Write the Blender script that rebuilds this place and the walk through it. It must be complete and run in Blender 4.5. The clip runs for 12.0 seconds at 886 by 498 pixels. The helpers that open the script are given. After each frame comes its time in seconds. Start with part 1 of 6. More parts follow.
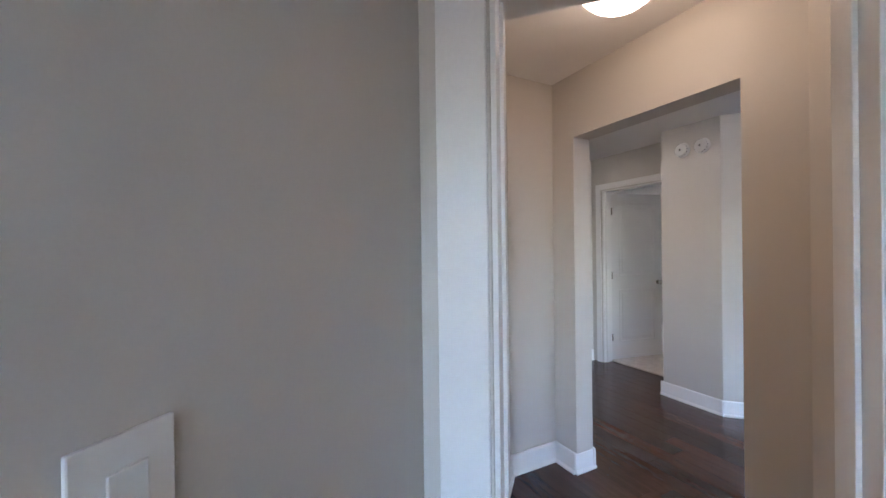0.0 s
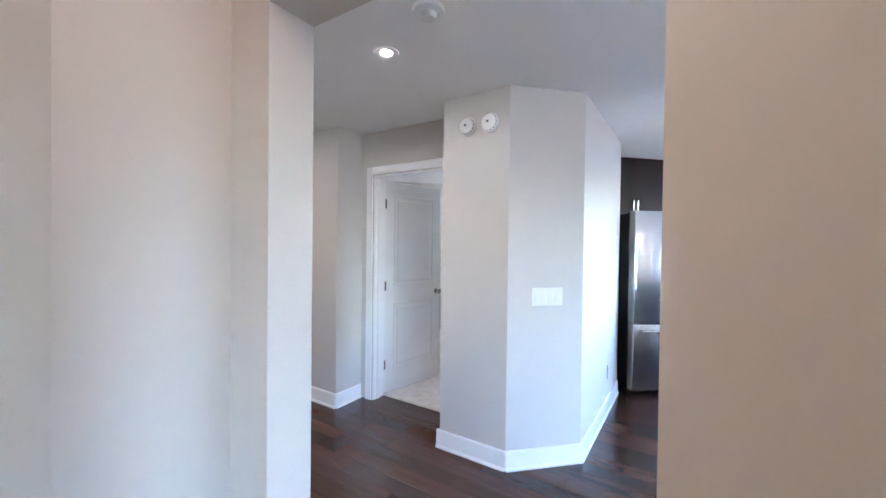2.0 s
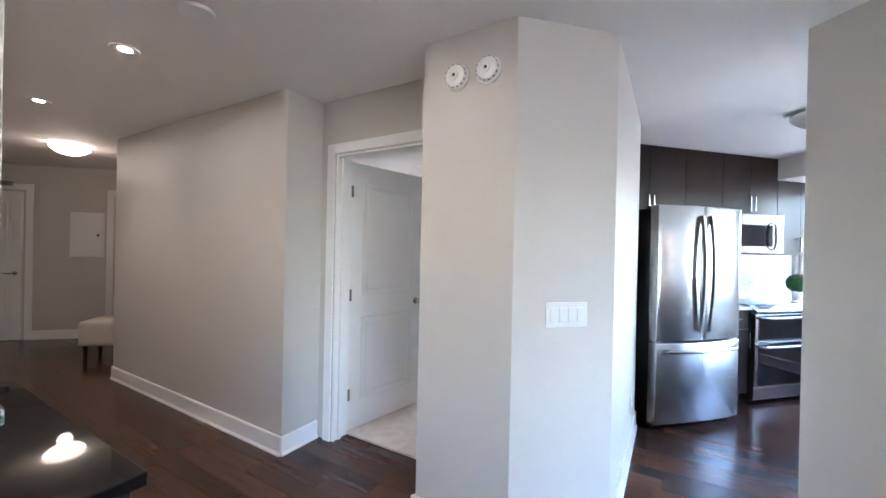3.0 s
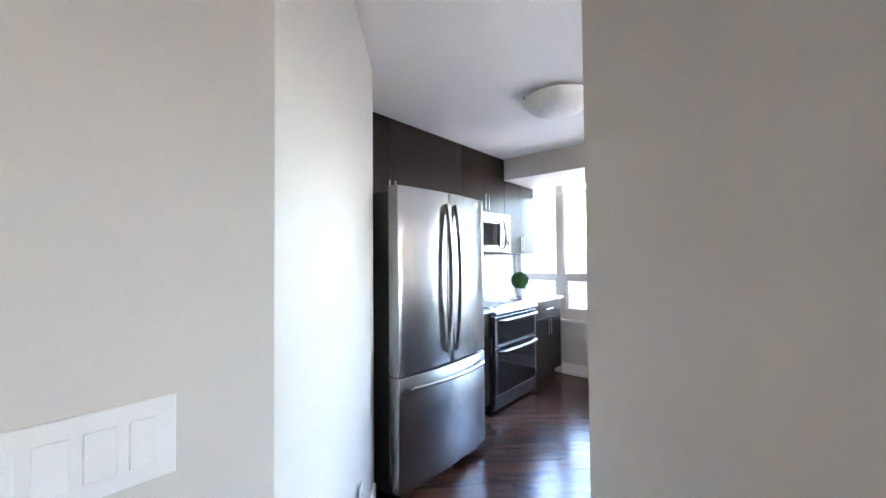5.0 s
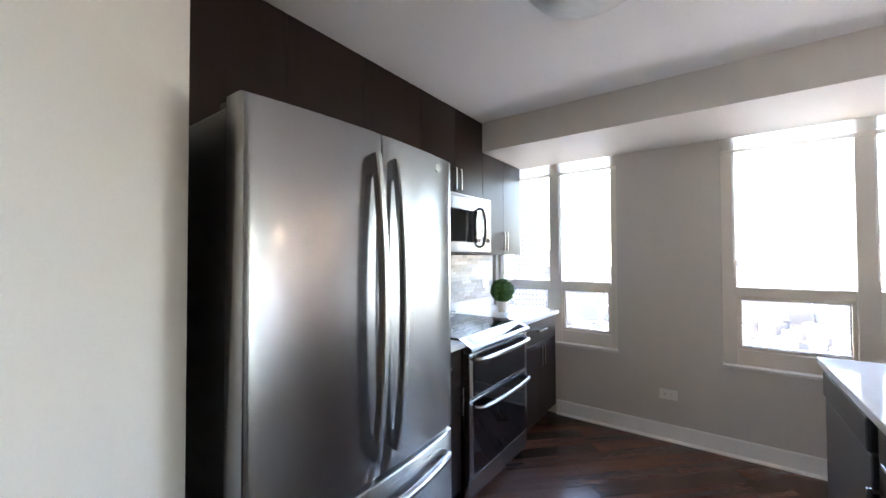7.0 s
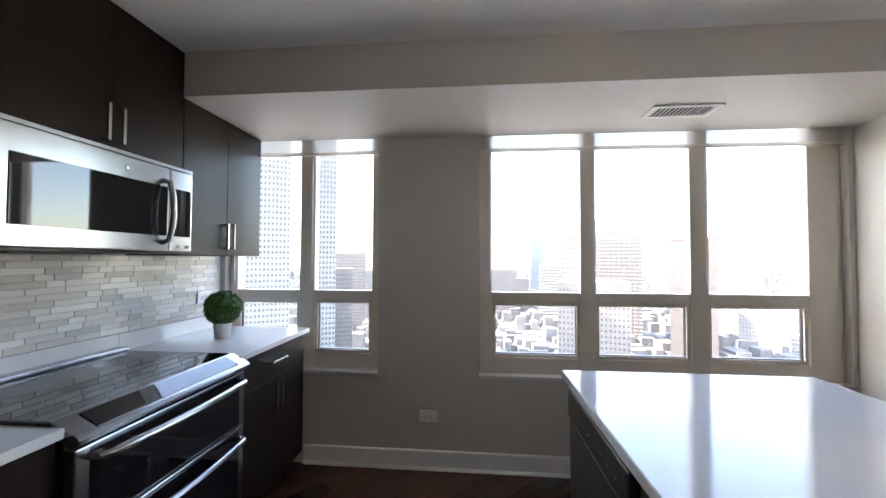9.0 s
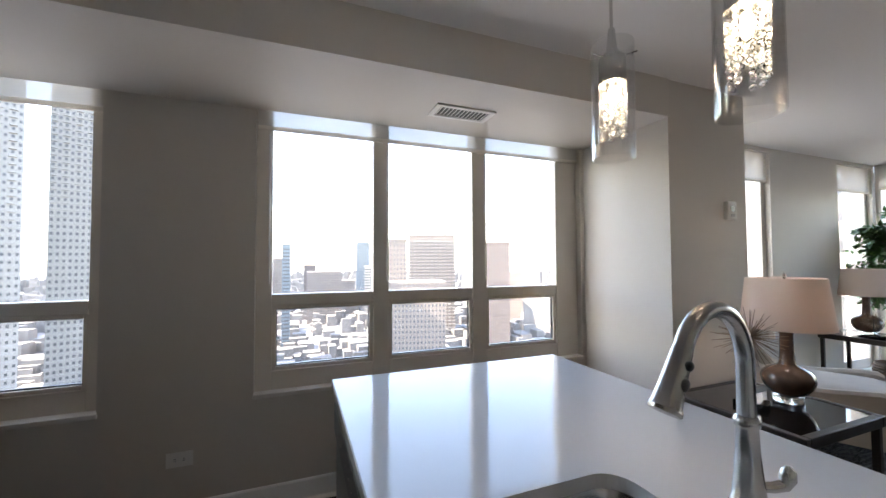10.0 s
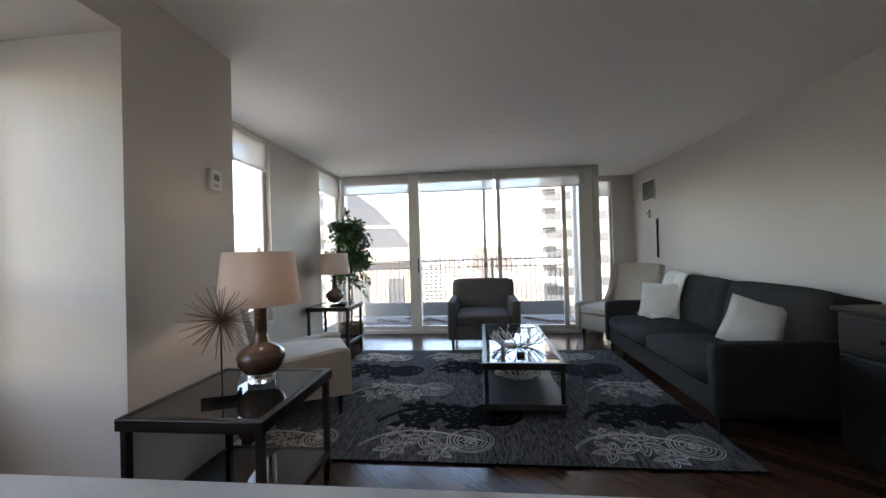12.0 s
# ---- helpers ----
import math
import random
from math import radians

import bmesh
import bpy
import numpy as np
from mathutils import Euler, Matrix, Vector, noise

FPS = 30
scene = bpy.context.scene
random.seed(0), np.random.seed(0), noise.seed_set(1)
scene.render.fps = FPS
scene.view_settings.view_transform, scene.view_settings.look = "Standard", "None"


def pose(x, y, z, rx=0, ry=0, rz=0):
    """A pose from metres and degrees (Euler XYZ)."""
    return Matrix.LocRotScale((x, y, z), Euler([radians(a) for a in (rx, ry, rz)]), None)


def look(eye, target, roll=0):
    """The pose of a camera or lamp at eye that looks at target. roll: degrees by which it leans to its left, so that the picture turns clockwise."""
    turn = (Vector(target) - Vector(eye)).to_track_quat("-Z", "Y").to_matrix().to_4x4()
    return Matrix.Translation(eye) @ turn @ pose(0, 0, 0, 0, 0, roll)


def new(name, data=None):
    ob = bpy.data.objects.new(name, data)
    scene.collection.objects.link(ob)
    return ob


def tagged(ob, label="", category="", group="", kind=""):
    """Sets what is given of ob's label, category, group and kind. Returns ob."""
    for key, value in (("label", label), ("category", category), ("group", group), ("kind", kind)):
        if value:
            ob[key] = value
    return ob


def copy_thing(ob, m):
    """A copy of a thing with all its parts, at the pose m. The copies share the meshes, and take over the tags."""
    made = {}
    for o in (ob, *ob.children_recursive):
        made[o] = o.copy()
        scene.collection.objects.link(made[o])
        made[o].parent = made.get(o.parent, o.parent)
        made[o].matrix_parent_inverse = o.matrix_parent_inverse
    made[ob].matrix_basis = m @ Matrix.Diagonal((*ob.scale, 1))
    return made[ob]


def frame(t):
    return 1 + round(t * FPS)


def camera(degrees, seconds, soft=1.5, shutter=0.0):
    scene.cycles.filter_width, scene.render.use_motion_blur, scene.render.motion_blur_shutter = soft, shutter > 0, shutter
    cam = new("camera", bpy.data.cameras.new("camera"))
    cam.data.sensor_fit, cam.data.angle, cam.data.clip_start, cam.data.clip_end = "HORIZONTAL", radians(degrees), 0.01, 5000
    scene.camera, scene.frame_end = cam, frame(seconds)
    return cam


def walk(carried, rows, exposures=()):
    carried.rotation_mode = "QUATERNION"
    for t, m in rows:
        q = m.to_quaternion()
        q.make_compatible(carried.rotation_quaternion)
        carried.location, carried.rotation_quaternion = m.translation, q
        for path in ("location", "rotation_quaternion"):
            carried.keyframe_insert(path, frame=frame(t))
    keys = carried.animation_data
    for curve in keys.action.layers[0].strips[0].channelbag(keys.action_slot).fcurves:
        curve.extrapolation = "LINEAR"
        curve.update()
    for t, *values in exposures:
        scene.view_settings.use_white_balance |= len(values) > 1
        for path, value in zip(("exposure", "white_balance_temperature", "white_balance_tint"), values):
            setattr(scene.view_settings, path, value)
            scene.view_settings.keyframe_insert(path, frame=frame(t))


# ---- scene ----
cam = camera(99.5, 12.0)
PATH = [
    (0, (0.95, -0.093, 1.388), (0.321, 1.805, 1.384), -0.7),
    (0.5, (1.048, 0.227, 1.405), (0.803, 2.212, 1.396), -0.2),
    (1, (1.167, 0.591, 1.456), (1.272, 2.588, 1.441), 0.1),
    (1.5, (1.2, 0.929, 1.454), (1.522, 2.903, 1.425), 0.4),
    (2, (1.223, 1.283, 1.435), (1.656, 3.236, 1.409), 0.7),
    (2.5, (1.283, 1.645, 1.416), (1.75, 3.589, 1.392), 1.0),
    (3, (1.408, 1.97, 1.398), (1.918, 3.904, 1.394), 1.2),
    (3.5, (1.595, 2.291, 1.406), (2.426, 4.111, 1.417), 1.4),
    (3.7, (1.714, 2.381, 1.384), (2.698, 4.122, 1.418), 1.3),
    (5.5, (2.599, 3.01, 1.358), (4.181, 4.233, 1.386), -0.5),
    (6, (2.891, 3.219, 1.386), (4.487, 4.424, 1.407), -0.1),
    (6.5, (3.115, 3.389, 1.398), (4.725, 4.575, 1.425), -0.3),
    (6.7, (3.204, 3.45, 1.391), (4.811, 4.639, 1.427), -0.3),
    (8.3, (3.911, 3.526, 1.378), (5.76, 4.286, 1.441), 0.5),
    (8.5, (3.964, 3.504, 1.385), (5.864, 4.124, 1.445), 0.3),
    (9, (4.141, 3.477, 1.384), (6.133, 3.652, 1.439), 0.2),
    (9.5, (4.239, 3.399, 1.366), (6.218, 3.115, 1.435), 0.1),
    (10, (4.329, 3.231, 1.352), (6.194, 2.511, 1.416), -0.3),
    (10.5, (4.347, 3.059, 1.324), (5.982, 1.91, 1.401), -0.9),
    (11, (4.392, 2.89, 1.327), (5.654, 1.339, 1.364), -1.1),
    (11.5, (4.444, 2.716, 1.284), (5.106, 0.828, 1.297), -1.3),
    (12, (4.42, 2.604, 1.222), (4.625, 0.614, 1.242), -1.6),
]
walk(cam, [(t, look(eye, target, roll)) for t, eye, target, roll in PATH],
     [(0, 5.7, 6150, 21), (1.0, 5.95, 5600, 21), (1.5, 6.2, 5450, 19), (2.0, 6.5, 5500, 18), (2.5, 6.4, 5700, 18), (3.7, 6.4, 6050, 18), (5.5, 5.96, 6500, 20), (6.5, 5.60, 6900, 20),
      (8.5, 4.75, 7150, 19), (9.5, 4.20, 7150, 19), (10.5, 3.92, 7350, 19), (12, 3.75, 7350, 18)])

# ---- world, sun, exposure ----
world = bpy.data.worlds.new("sky")
scene.world = world
world.use_nodes = True
wn = world.node_tree.nodes
sky = wn.new("ShaderNodeTexSky")
sky.sky_type = "NISHITA"
sky.sun_disc = False
sky.sun_elevation = radians(42)
sky.sun_rotation = radians(3)
sky.dust_density = 1.0
wn["Background"].inputs["Strength"].default_value = 0.125
world.node_tree.links.new(sky.outputs["Color"], wn["Background"].inputs["Color"])


def sun_lamp():
    data = bpy.data.lights.new("sun", "SUN")
    data.energy, data.angle, data.color = 2.4, radians(0.5), (1.0, 0.95, 0.88)
    ob = new("sun", data)
    ob.matrix_world = look((2.0, 38.0, 34.0), (0, 0, 0))


sun_lamp()


def bulb(name, at, watts, colour, radius=0.03, spot=None):
    data = bpy.data.lights.new(name, "SPOT" if spot else "POINT")
    data.energy, data.color, data.shadow_soft_size = watts, colour, radius
    if spot:
        data.spot_size, data.spot_blend = radians(spot), 0.6
    ob = new(name, data)
    ob.location = at
    return ob


WARM = (1.0, 0.80, 0.62)
bulb("vestibule_bulb", (1.2, 1.5, 2.25), 0.022, (1.0, 0.64, 0.40), 0.06)
bulb("bathroom_bulb", (-0.1, 1.6, 2.25), 0.22, (1.0, 0.64, 0.31), 0.08)
bulb("entry_bulb", (-1.5, 6.97, 2.28), 0.05, WARM, 0.06)
for p in ((1.35, 3.29), (0.24, 4.38), (-0.82, 5.46)):
    bulb("downlight_bulb", (p[0], p[1], 2.40), 0.15, (1.0, 0.74, 0.52), 0.03, 110)
for px in (5.06, 4.75, 4.44):
    bulb("pendant_bulb", (px, 2.478, 1.77), 0.7, (1.0, 0.80, 0.56), 0.012)

bulb("table_lamp_bulb", (5.555, 0.79, 1.10), 0.10, (1.0, 0.84, 0.74), 0.03)
# lamp by the window is unlit; this faint bulb is an added glow
bulb("table_lamp_bulb", (6.30, -2.02, 1.10), 0.03, (1.0, 0.84, 0.74), 0.03)


# ---- materials ----
def surface(name, base, rough=0.5, metal=0.0, var=0.06, scale=3.0, fine=60.0, bump=0.02, stretch=(1, 1, 1), coat=0.0, by_object=0.0, spec=0.5):
    """A procedural surface: base colour varied at two scales, gloss varied with it, and a fine relief."""
    m = bpy.data.materials.new(name)
    m.use_nodes = True
    nt = m.node_tree
    nodes, links = nt.nodes, nt.links
    bsdf = nodes["Principled BSDF"]
    coord = nodes.new("ShaderNodeTexCoord")
    mapping = nodes.new("ShaderNodeMapping")
    mapping.inputs["Scale"].default_value = stretch
    links.new(coord.outputs["Object"], mapping.inputs["Vector"])
    big, small = nodes.new("ShaderNodeTexNoise"), nodes.new("ShaderNodeTexNoise")
    big.inputs["Scale"].default_value, small.inputs["Scale"].default_value = scale, fine
    big.inputs["Detail"].default_value, small.inputs["Detail"].default_value = 3.0, 4.0
    for n in (big, small):
        links.new(mapping.outputs["Vector"], n.inputs["Vector"])
    mix = nodes.new("ShaderNodeMath")
    mix.operation = "ADD"
    links.new(big.outputs["Fac"], mix.inputs[0])
    links.new(small.outputs["Fac"], mix.inputs[1])
    ramp = nodes.new("ShaderNodeMapRange")
    ramp.inputs["From Min"].default_value, ramp.inputs["From Max"].default_value = 0.6, 1.4
    ramp.inputs["To Min"].default_value, ramp.inputs["To Max"].default_value = 1 - var, 1 + var
    links.new(mix.outputs[0], ramp.inputs["Value"])
    value = ramp.outputs["Result"]
    if by_object:
        info = nodes.new("ShaderNodeObjectInfo")
        own = nodes.new("ShaderNodeMapRange")
        own.inputs["To Min"].default_value, own.inputs["To Max"].default_value = 1 - by_object, 1 + by_object
        links.new(info.outputs["Random"], own.inputs["Value"])
        times = nodes.new("ShaderNodeMath")
        times.operation = "MULTIPLY"
        links.new(value, times.inputs[0])
        links.new(own.outputs["Result"], times.inputs[1])
        value = times.outputs[0]
    tint = nodes.new("ShaderNodeVectorMath")
    tint.operation = "SCALE"
    tint.inputs[0].default_value = base
    links.new(value, tint.inputs["Scale"])
    links.new(tint.outputs["Vector"], bsdf.inputs["Base Color"])
    sway = 0.01 if metal > 0.9 else 0.03
    gloss = nodes.new("ShaderNodeMapRange")
    gloss.inputs["From Min"].default_value, gloss.inputs["From Max"].default_value = 0.3, 0.7
    gloss.inputs["To Min"].default_value, gloss.inputs["To Max"].default_value = max(rough - sway, 0.0), rough + sway
    links.new(big.outputs["Fac"], gloss.inputs["Value"])
    if rough > 0.04:
        links.new(gloss.outputs["Result"], bsdf.inputs["Roughness"])
    else:
        bsdf.inputs["Roughness"].default_value = rough
    bsdf.inputs["Metallic"].default_value = metal
    bsdf.inputs["Coat Weight"].default_value = coat
    bsdf.inputs["Specular IOR Level"].default_value = spec
    if bump:
        b = nodes.new("ShaderNodeBump")
        b.inputs["Strength"].default_value, b.inputs["Distance"].default_value = bump, 0.01
        links.new(small.outputs["Fac"], b.inputs["Height"])
        links.new(b.outputs["Normal"], bsdf.inputs["Normal"])
    return m


def glass(name, tint=(1, 1, 1), rough=0.0, thin=True, haze_mix=0.0, shine_blend=0.12):
    m = bpy.data.materials.new(name)
    m.use_nodes = True
    nodes, links = m.node_tree.nodes, m.node_tree.links
    nodes.remove(nodes["Principled BSDF"])
    out = nodes["Material Output"]
    if thin:
        clear, shine, mix, fres = (nodes.new("ShaderNodeBsdfTransparent"), nodes.new("ShaderNodeBsdfGlossy"), nodes.new("ShaderNodeMixShader"), nodes.new("ShaderNodeLayerWeight"))
        clear.inputs["Color"].default_value = (*tint, 1)
        shine.inputs["Roughness"].default_value = rough
        fres.inputs["Blend"].default_value = shine_blend
        links.new(fres.outputs["Facing"], mix.inputs[0])
        links.new(clear.outputs[0], mix.inputs[1])
        links.new(shine.outputs[0], mix.inputs[2])
        last = mix
        # white translucent share laid over the view, imitating haze in the distance
        if haze_mix:
            veil, last = nodes.new("ShaderNodeBsdfTranslucent"), nodes.new("ShaderNodeMixShader")
            veil.inputs["Color"].default_value = (0.9, 0.9, 0.9, 1)
            last.inputs[0].default_value = haze_mix
            links.new(mix.outputs[0], last.inputs[1])
            links.new(veil.outputs[0], last.inputs[2])
        links.new(last.outputs[0], out.inputs["Surface"])
    else:
        solid = nodes.new("ShaderNodeBsdfGlass")
        solid.inputs["Color"].default_value = (*tint, 1)
        solid.inputs["Roughness"].default_value = rough
        links.new(solid.outputs[0], out.inputs["Surface"])
    return m


def glow(name, colour, strength):
    m = bpy.data.materials.new(name)
    m.use_nodes = True
    nodes, links = m.node_tree.nodes, m.node_tree.links
    nodes.remove(nodes["Principled BSDF"])
    e = nodes.new("ShaderNodeEmission")
    e.inputs["Color"].default_value, e.inputs["Strength"].default_value = (*colour, 1), strength
    links.new(e.outputs[0], nodes["Material Output"].inputs["Surface"])
    return m


def sheer(name, base, through_light):
    """Woven shade cloth: part of the light goes through it."""
    m = surface(name, base, 0.9, var=0.05, fine=400.0, bump=0.05)
    nodes, links = m.node_tree.nodes, m.node_tree.links
    soft, mix = nodes.new("ShaderNodeBsdfTranslucent"), nodes.new("ShaderNodeMixShader")
    soft.inputs["Color"].default_value = (*base, 1)
    mix.inputs[0].default_value = through_light
    links.new(nodes["Principled BSDF"].outputs[0], mix.inputs[1])
    links.new(soft.outputs[0], mix.inputs[2])
    links.new(mix.outputs[0], nodes["Material Output"].inputs["Surface"])
    return m


def screen_cloth(name, base, open_part):
    """Solar screen cloth: translucent weave with open holes that let the view through."""
    m = sheer(name, base, 0.28)
    nodes, links = m.node_tree.nodes, m.node_tree.links
    last = nodes["Material Output"].inputs["Surface"].links[0].from_socket
    clear, mix = nodes.new("ShaderNodeBsdfTransparent"), nodes.new("ShaderNodeMixShader")
    mix.inputs[0].default_value = open_part
    links.new(last, mix.inputs[1])
    links.new(clear.outputs[0], mix.inputs[2])
    links.new(mix.outputs[0], nodes["Material Output"].inputs["Surface"])
    return m


WALL = surface("greige_wall_paint", (0.60, 0.565, 0.515), 0.55, var=0.02, scale=1.2, fine=220.0, bump=0.03)
CEIL = surface("ceiling_paint", (0.88, 0.865, 0.84), 0.75, var=0.02, scale=0.8, fine=160.0, bump=0.04)
TRIM = surface("white_trim_paint", (0.85, 0.84, 0.82), 0.32, var=0.02, scale=4.0, fine=90.0, bump=0.01)
PLANK = surface("dark_walnut_plank", (0.072, 0.034, 0.022), 0.20, var=0.35, scale=3.0, fine=26.0, bump=0.03, stretch=(0.6, 9, 9), by_object=0.35)
SUBFLOOR = surface("subfloor", (0.012, 0.008, 0.006), 0.6)
CARPET = surface("cream_carpet", (0.62, 0.57, 0.50), 0.95, var=0.18, scale=14.0, fine=160.0, bump=0.6)
STEEL = surface("brushed_steel", (0.39, 0.39, 0.397), 0.25, 1.0, var=0.01, scale=1.5, fine=12.0, bump=0.0, stretch=(8, 8, 0.8))
STEEL_H = surface("brushed_steel_across", (0.46, 0.46, 0.47), 0.25, 1.0, var=0.015, scale=1.5, fine=12.0, bump=0.0, stretch=(0.8, 60, 60))
def brush(m):
    """Brushed metal: gloss drawn out up and down, as the grain lies."""
    nodes, links = m.node_tree.nodes, m.node_tree.links
    bsdf = nodes["Principled BSDF"]
    bsdf.inputs["Anisotropic"].default_value = 0.92
    up = nodes.new("ShaderNodeCombineXYZ")
    up.inputs["Z"].default_value = 1.0
    links.new(up.outputs["Vector"], bsdf.inputs["Tangent"])


brush(STEEL)
CHROME = surface("satin_nickel", (0.62, 0.61, 0.59), 0.22, 1.0, var=0.03, bump=0.0)
NICKEL = surface("brushed_nickel", (0.42, 0.41, 0.395), 0.26, 1.0, var=0.04, scale=5, fine=200, bump=0.01)
ESPRESSO = surface("espresso_veneer", (0.020, 0.0115, 0.009), 0.38, var=0.25, scale=2.0, fine=20.0, bump=0.0, stretch=(14, 14, 0.8), spec=0.2)
DARK = surface("dark_grey_enamel", (0.022, 0.022, 0.024), 0.35, var=0.08)
BLACK = surface("black_plastic", (0.012, 0.012, 0.013), 0.35, var=0.1)
BLACKGLASS = surface("black_glass", (0.008, 0.008, 0.010), 0.03, var=0.0, bump=0.0, spec=0.7)
QUARTZ = surface("white_quartz", (0.66, 0.665, 0.675), 0.085, var=0.015, scale=9.0, fine=180.0, bump=0.0)
FRAME = surface("almond_aluminium_frame", (0.72, 0.665, 0.59), 0.45, var=0.04, fine=150.0, bump=0.01)
# panes carry a faint pale veil that stands in for city haze
PANE = glass("window_glass", (0.96, 0.98, 0.97), haze_mix=0.018)
CLEAR = glass("clear_glass", (0.97, 0.97, 0.97), shine_blend=0.17)
SHADE = screen_cloth("roller_shade_cloth", (0.64, 0.61, 0.57), 0.09)
SHADE_BAR = sheer("shade_hem_cloth", (0.78, 0.73, 0.66), 0.45)
WHITE = surface("white_plastic", (0.78, 0.77, 0.74), 0.35, var=0.02, bump=0.0)
CONCRETE = surface("balcony_concrete", (0.15, 0.147, 0.14), 0.85, var=0.15, scale=2.0, fine=40, bump=0.15)


# ---- building blocks ----
def finish(name, bm, material, smooth=False):
    me = bpy.data.meshes.new(name)
    bmesh.ops.recalc_face_normals(bm, faces=bm.faces)
    if smooth:
        for f in bm.faces:
            f.smooth = True
    bm.to_mesh(me)
    bm.free()
    me.materials.append(material)
    return new(name, me)


def part(name, bm, material, parent, label="", smooth=False):
    ob = finish(name, bm, material, smooth)
    ob.parent = parent
    if smooth:
        ob.data.set_sharp_from_angle(angle=radians(40))
    return tagged(ob, label)


def thing(name, m, label, category, group="", kind=""):
    ob = new(name)
    ob.empty_display_size = 0.1
    ob.matrix_basis = m
    return tagged(ob, label, category, group, kind)


def box(bm, x0, x1, y0, y1, z0, z1, bevel=0.0, seg=2):
    """A box with rounded edges, added to bm."""
    own = bmesh.new()
    bmesh.ops.create_cube(own, size=1.0)
    bmesh.ops.transform(own, matrix=Matrix.Translation(((x0 + x1) / 2, (y0 + y1) / 2, (z0 + z1) / 2)) @ Matrix.Diagonal((abs(x1 - x0), abs(y1 - y0), abs(z1 - z0), 1)), verts=own.verts)
    if bevel:
        bmesh.ops.bevel(own, geom=own.edges[:], offset=bevel, segments=seg, profile=0.5, affect="EDGES")
    join(bm, own)
    return bm


def join(bm, own, m=None):
    if m is not None:
        bmesh.ops.transform(own, matrix=m, verts=own.verts)
    me = bpy.data.meshes.new("t")
    own.to_mesh(me)
    own.free()
    bm.from_mesh(me)
    bpy.data.meshes.remove(me)


def one(*args, **kw):
    return box(bmesh.new(), *args, **kw)


def prism(bm, outline, z0, z1):
    low = [bm.verts.new((x, y, z0)) for x, y in outline]
    top = [bm.verts.new((x, y, z1)) for x, y in outline]
    n = len(outline)
    bm.faces.new(low[::-1])
    bm.faces.new(top)
    for i in range(n):
        bm.faces.new((low[i], low[(i + 1) % n], top[(i + 1) % n], top[i]))
    return bm


def lathe(profile, steps=32, bm=None):
    """A turned body round z from (radius, height) pairs."""
    bm = bm or bmesh.new()
    rings = []
    for r, z in profile:
        if r < 1e-6:
            rings.append([bm.verts.new((0, 0, z))])
        else:
            rings.append([bm.verts.new((r * math.cos(2 * math.pi * i / steps), r * math.sin(2 * math.pi * i / steps), z)) for i in range(steps)])
    for a, b in zip(rings, rings[1:]):
        for i in range(steps):
            j = (i + 1) % steps
            if len(a) == 1 and len(b) == 1:
                continue
            if len(a) == 1:
                bm.faces.new((a[0], b[j], b[i]))
            elif len(b) == 1:
                bm.faces.new((a[i], a[j], b[0]))
            else:
                bm.faces.new((a[i], a[j], b[j], b[i]))
    return bm


def tube(points, radius, steps=10, bm=None, closed_ends=True):
    """A round bar along points; radius may be a list."""
    bm = bm or bmesh.new()
    pts = [Vector(p) for p in points]
    radii = radius if isinstance(radius, (list, tuple)) else [radius] * len(pts)
    side = None
    rings = []
    for i, p in enumerate(pts):
        d = (pts[min(i + 1, len(pts) - 1)] - pts[max(i - 1, 0)]).normalized()
        if side is None:
            side = d.orthogonal().normalized()
        side = (side - d * side.dot(d)).normalized()
        other = d.cross(side)
        rings.append([bm.verts.new(p + radii[i] * (side * math.cos(2 * math.pi * k / steps) + other * math.sin(2 * math.pi * k / steps))) for k in range(steps)])
    for a, b in zip(rings, rings[1:]):
        for k in range(steps):
            bm.faces.new((a[k], a[(k + 1) % steps], b[(k + 1) % steps], b[k]))
    if closed_ends:
        bm.faces.new(rings[0][::-1])
        bm.faces.new(rings[-1])
    return bm


def along(p, q):
    """The frame of a wall from p to q: u along it, v to its left, z up."""
    a = math.degrees(math.atan2(q[1] - p[1], q[0] - p[0]))
    return pose(p[0], p[1], 0, 0, 0, a), math.hypot(q[0] - p[0], q[1] - p[1])


def wall(name, p, q, thick, label, holes=(), z0=0.0, z1=2.44, material=None):
    """A wall from p to q; thick to the left of that line (negative: right); holes (u0, u1, z0, z1) go through it."""
    m, length = along(p, q)
    bm = bmesh.new()
    u = 0.0
    for a, b, c, d in sorted(holes):
        if a - u > 0.001:
            box(bm, u, a, 0, thick, z0, z1)
        if c - z0 > 0.001:
            box(bm, a, b, 0, thick, z0, c)
        if z1 - d > 0.001:
            box(bm, a, b, 0, thick, d, z1)
        u = b
    if length - u > 0.001:
        box(bm, u, length, 0, thick, z0, z1)
    bmesh.ops.remove_doubles(bm, verts=bm.verts, dist=0.0005)
    bmesh.ops.transform(bm, matrix=m, verts=bm.verts)
    return tagged(finish(name, bm, material or WALL), label, "wall", kind="structure")


def solid_wall(name, outline, label, z0=0.0, z1=2.44):
    return tagged(finish(name, prism(bmesh.new(), outline, z0, z1), WALL), label, "wall", kind="structure")


BASE_H = 0.125


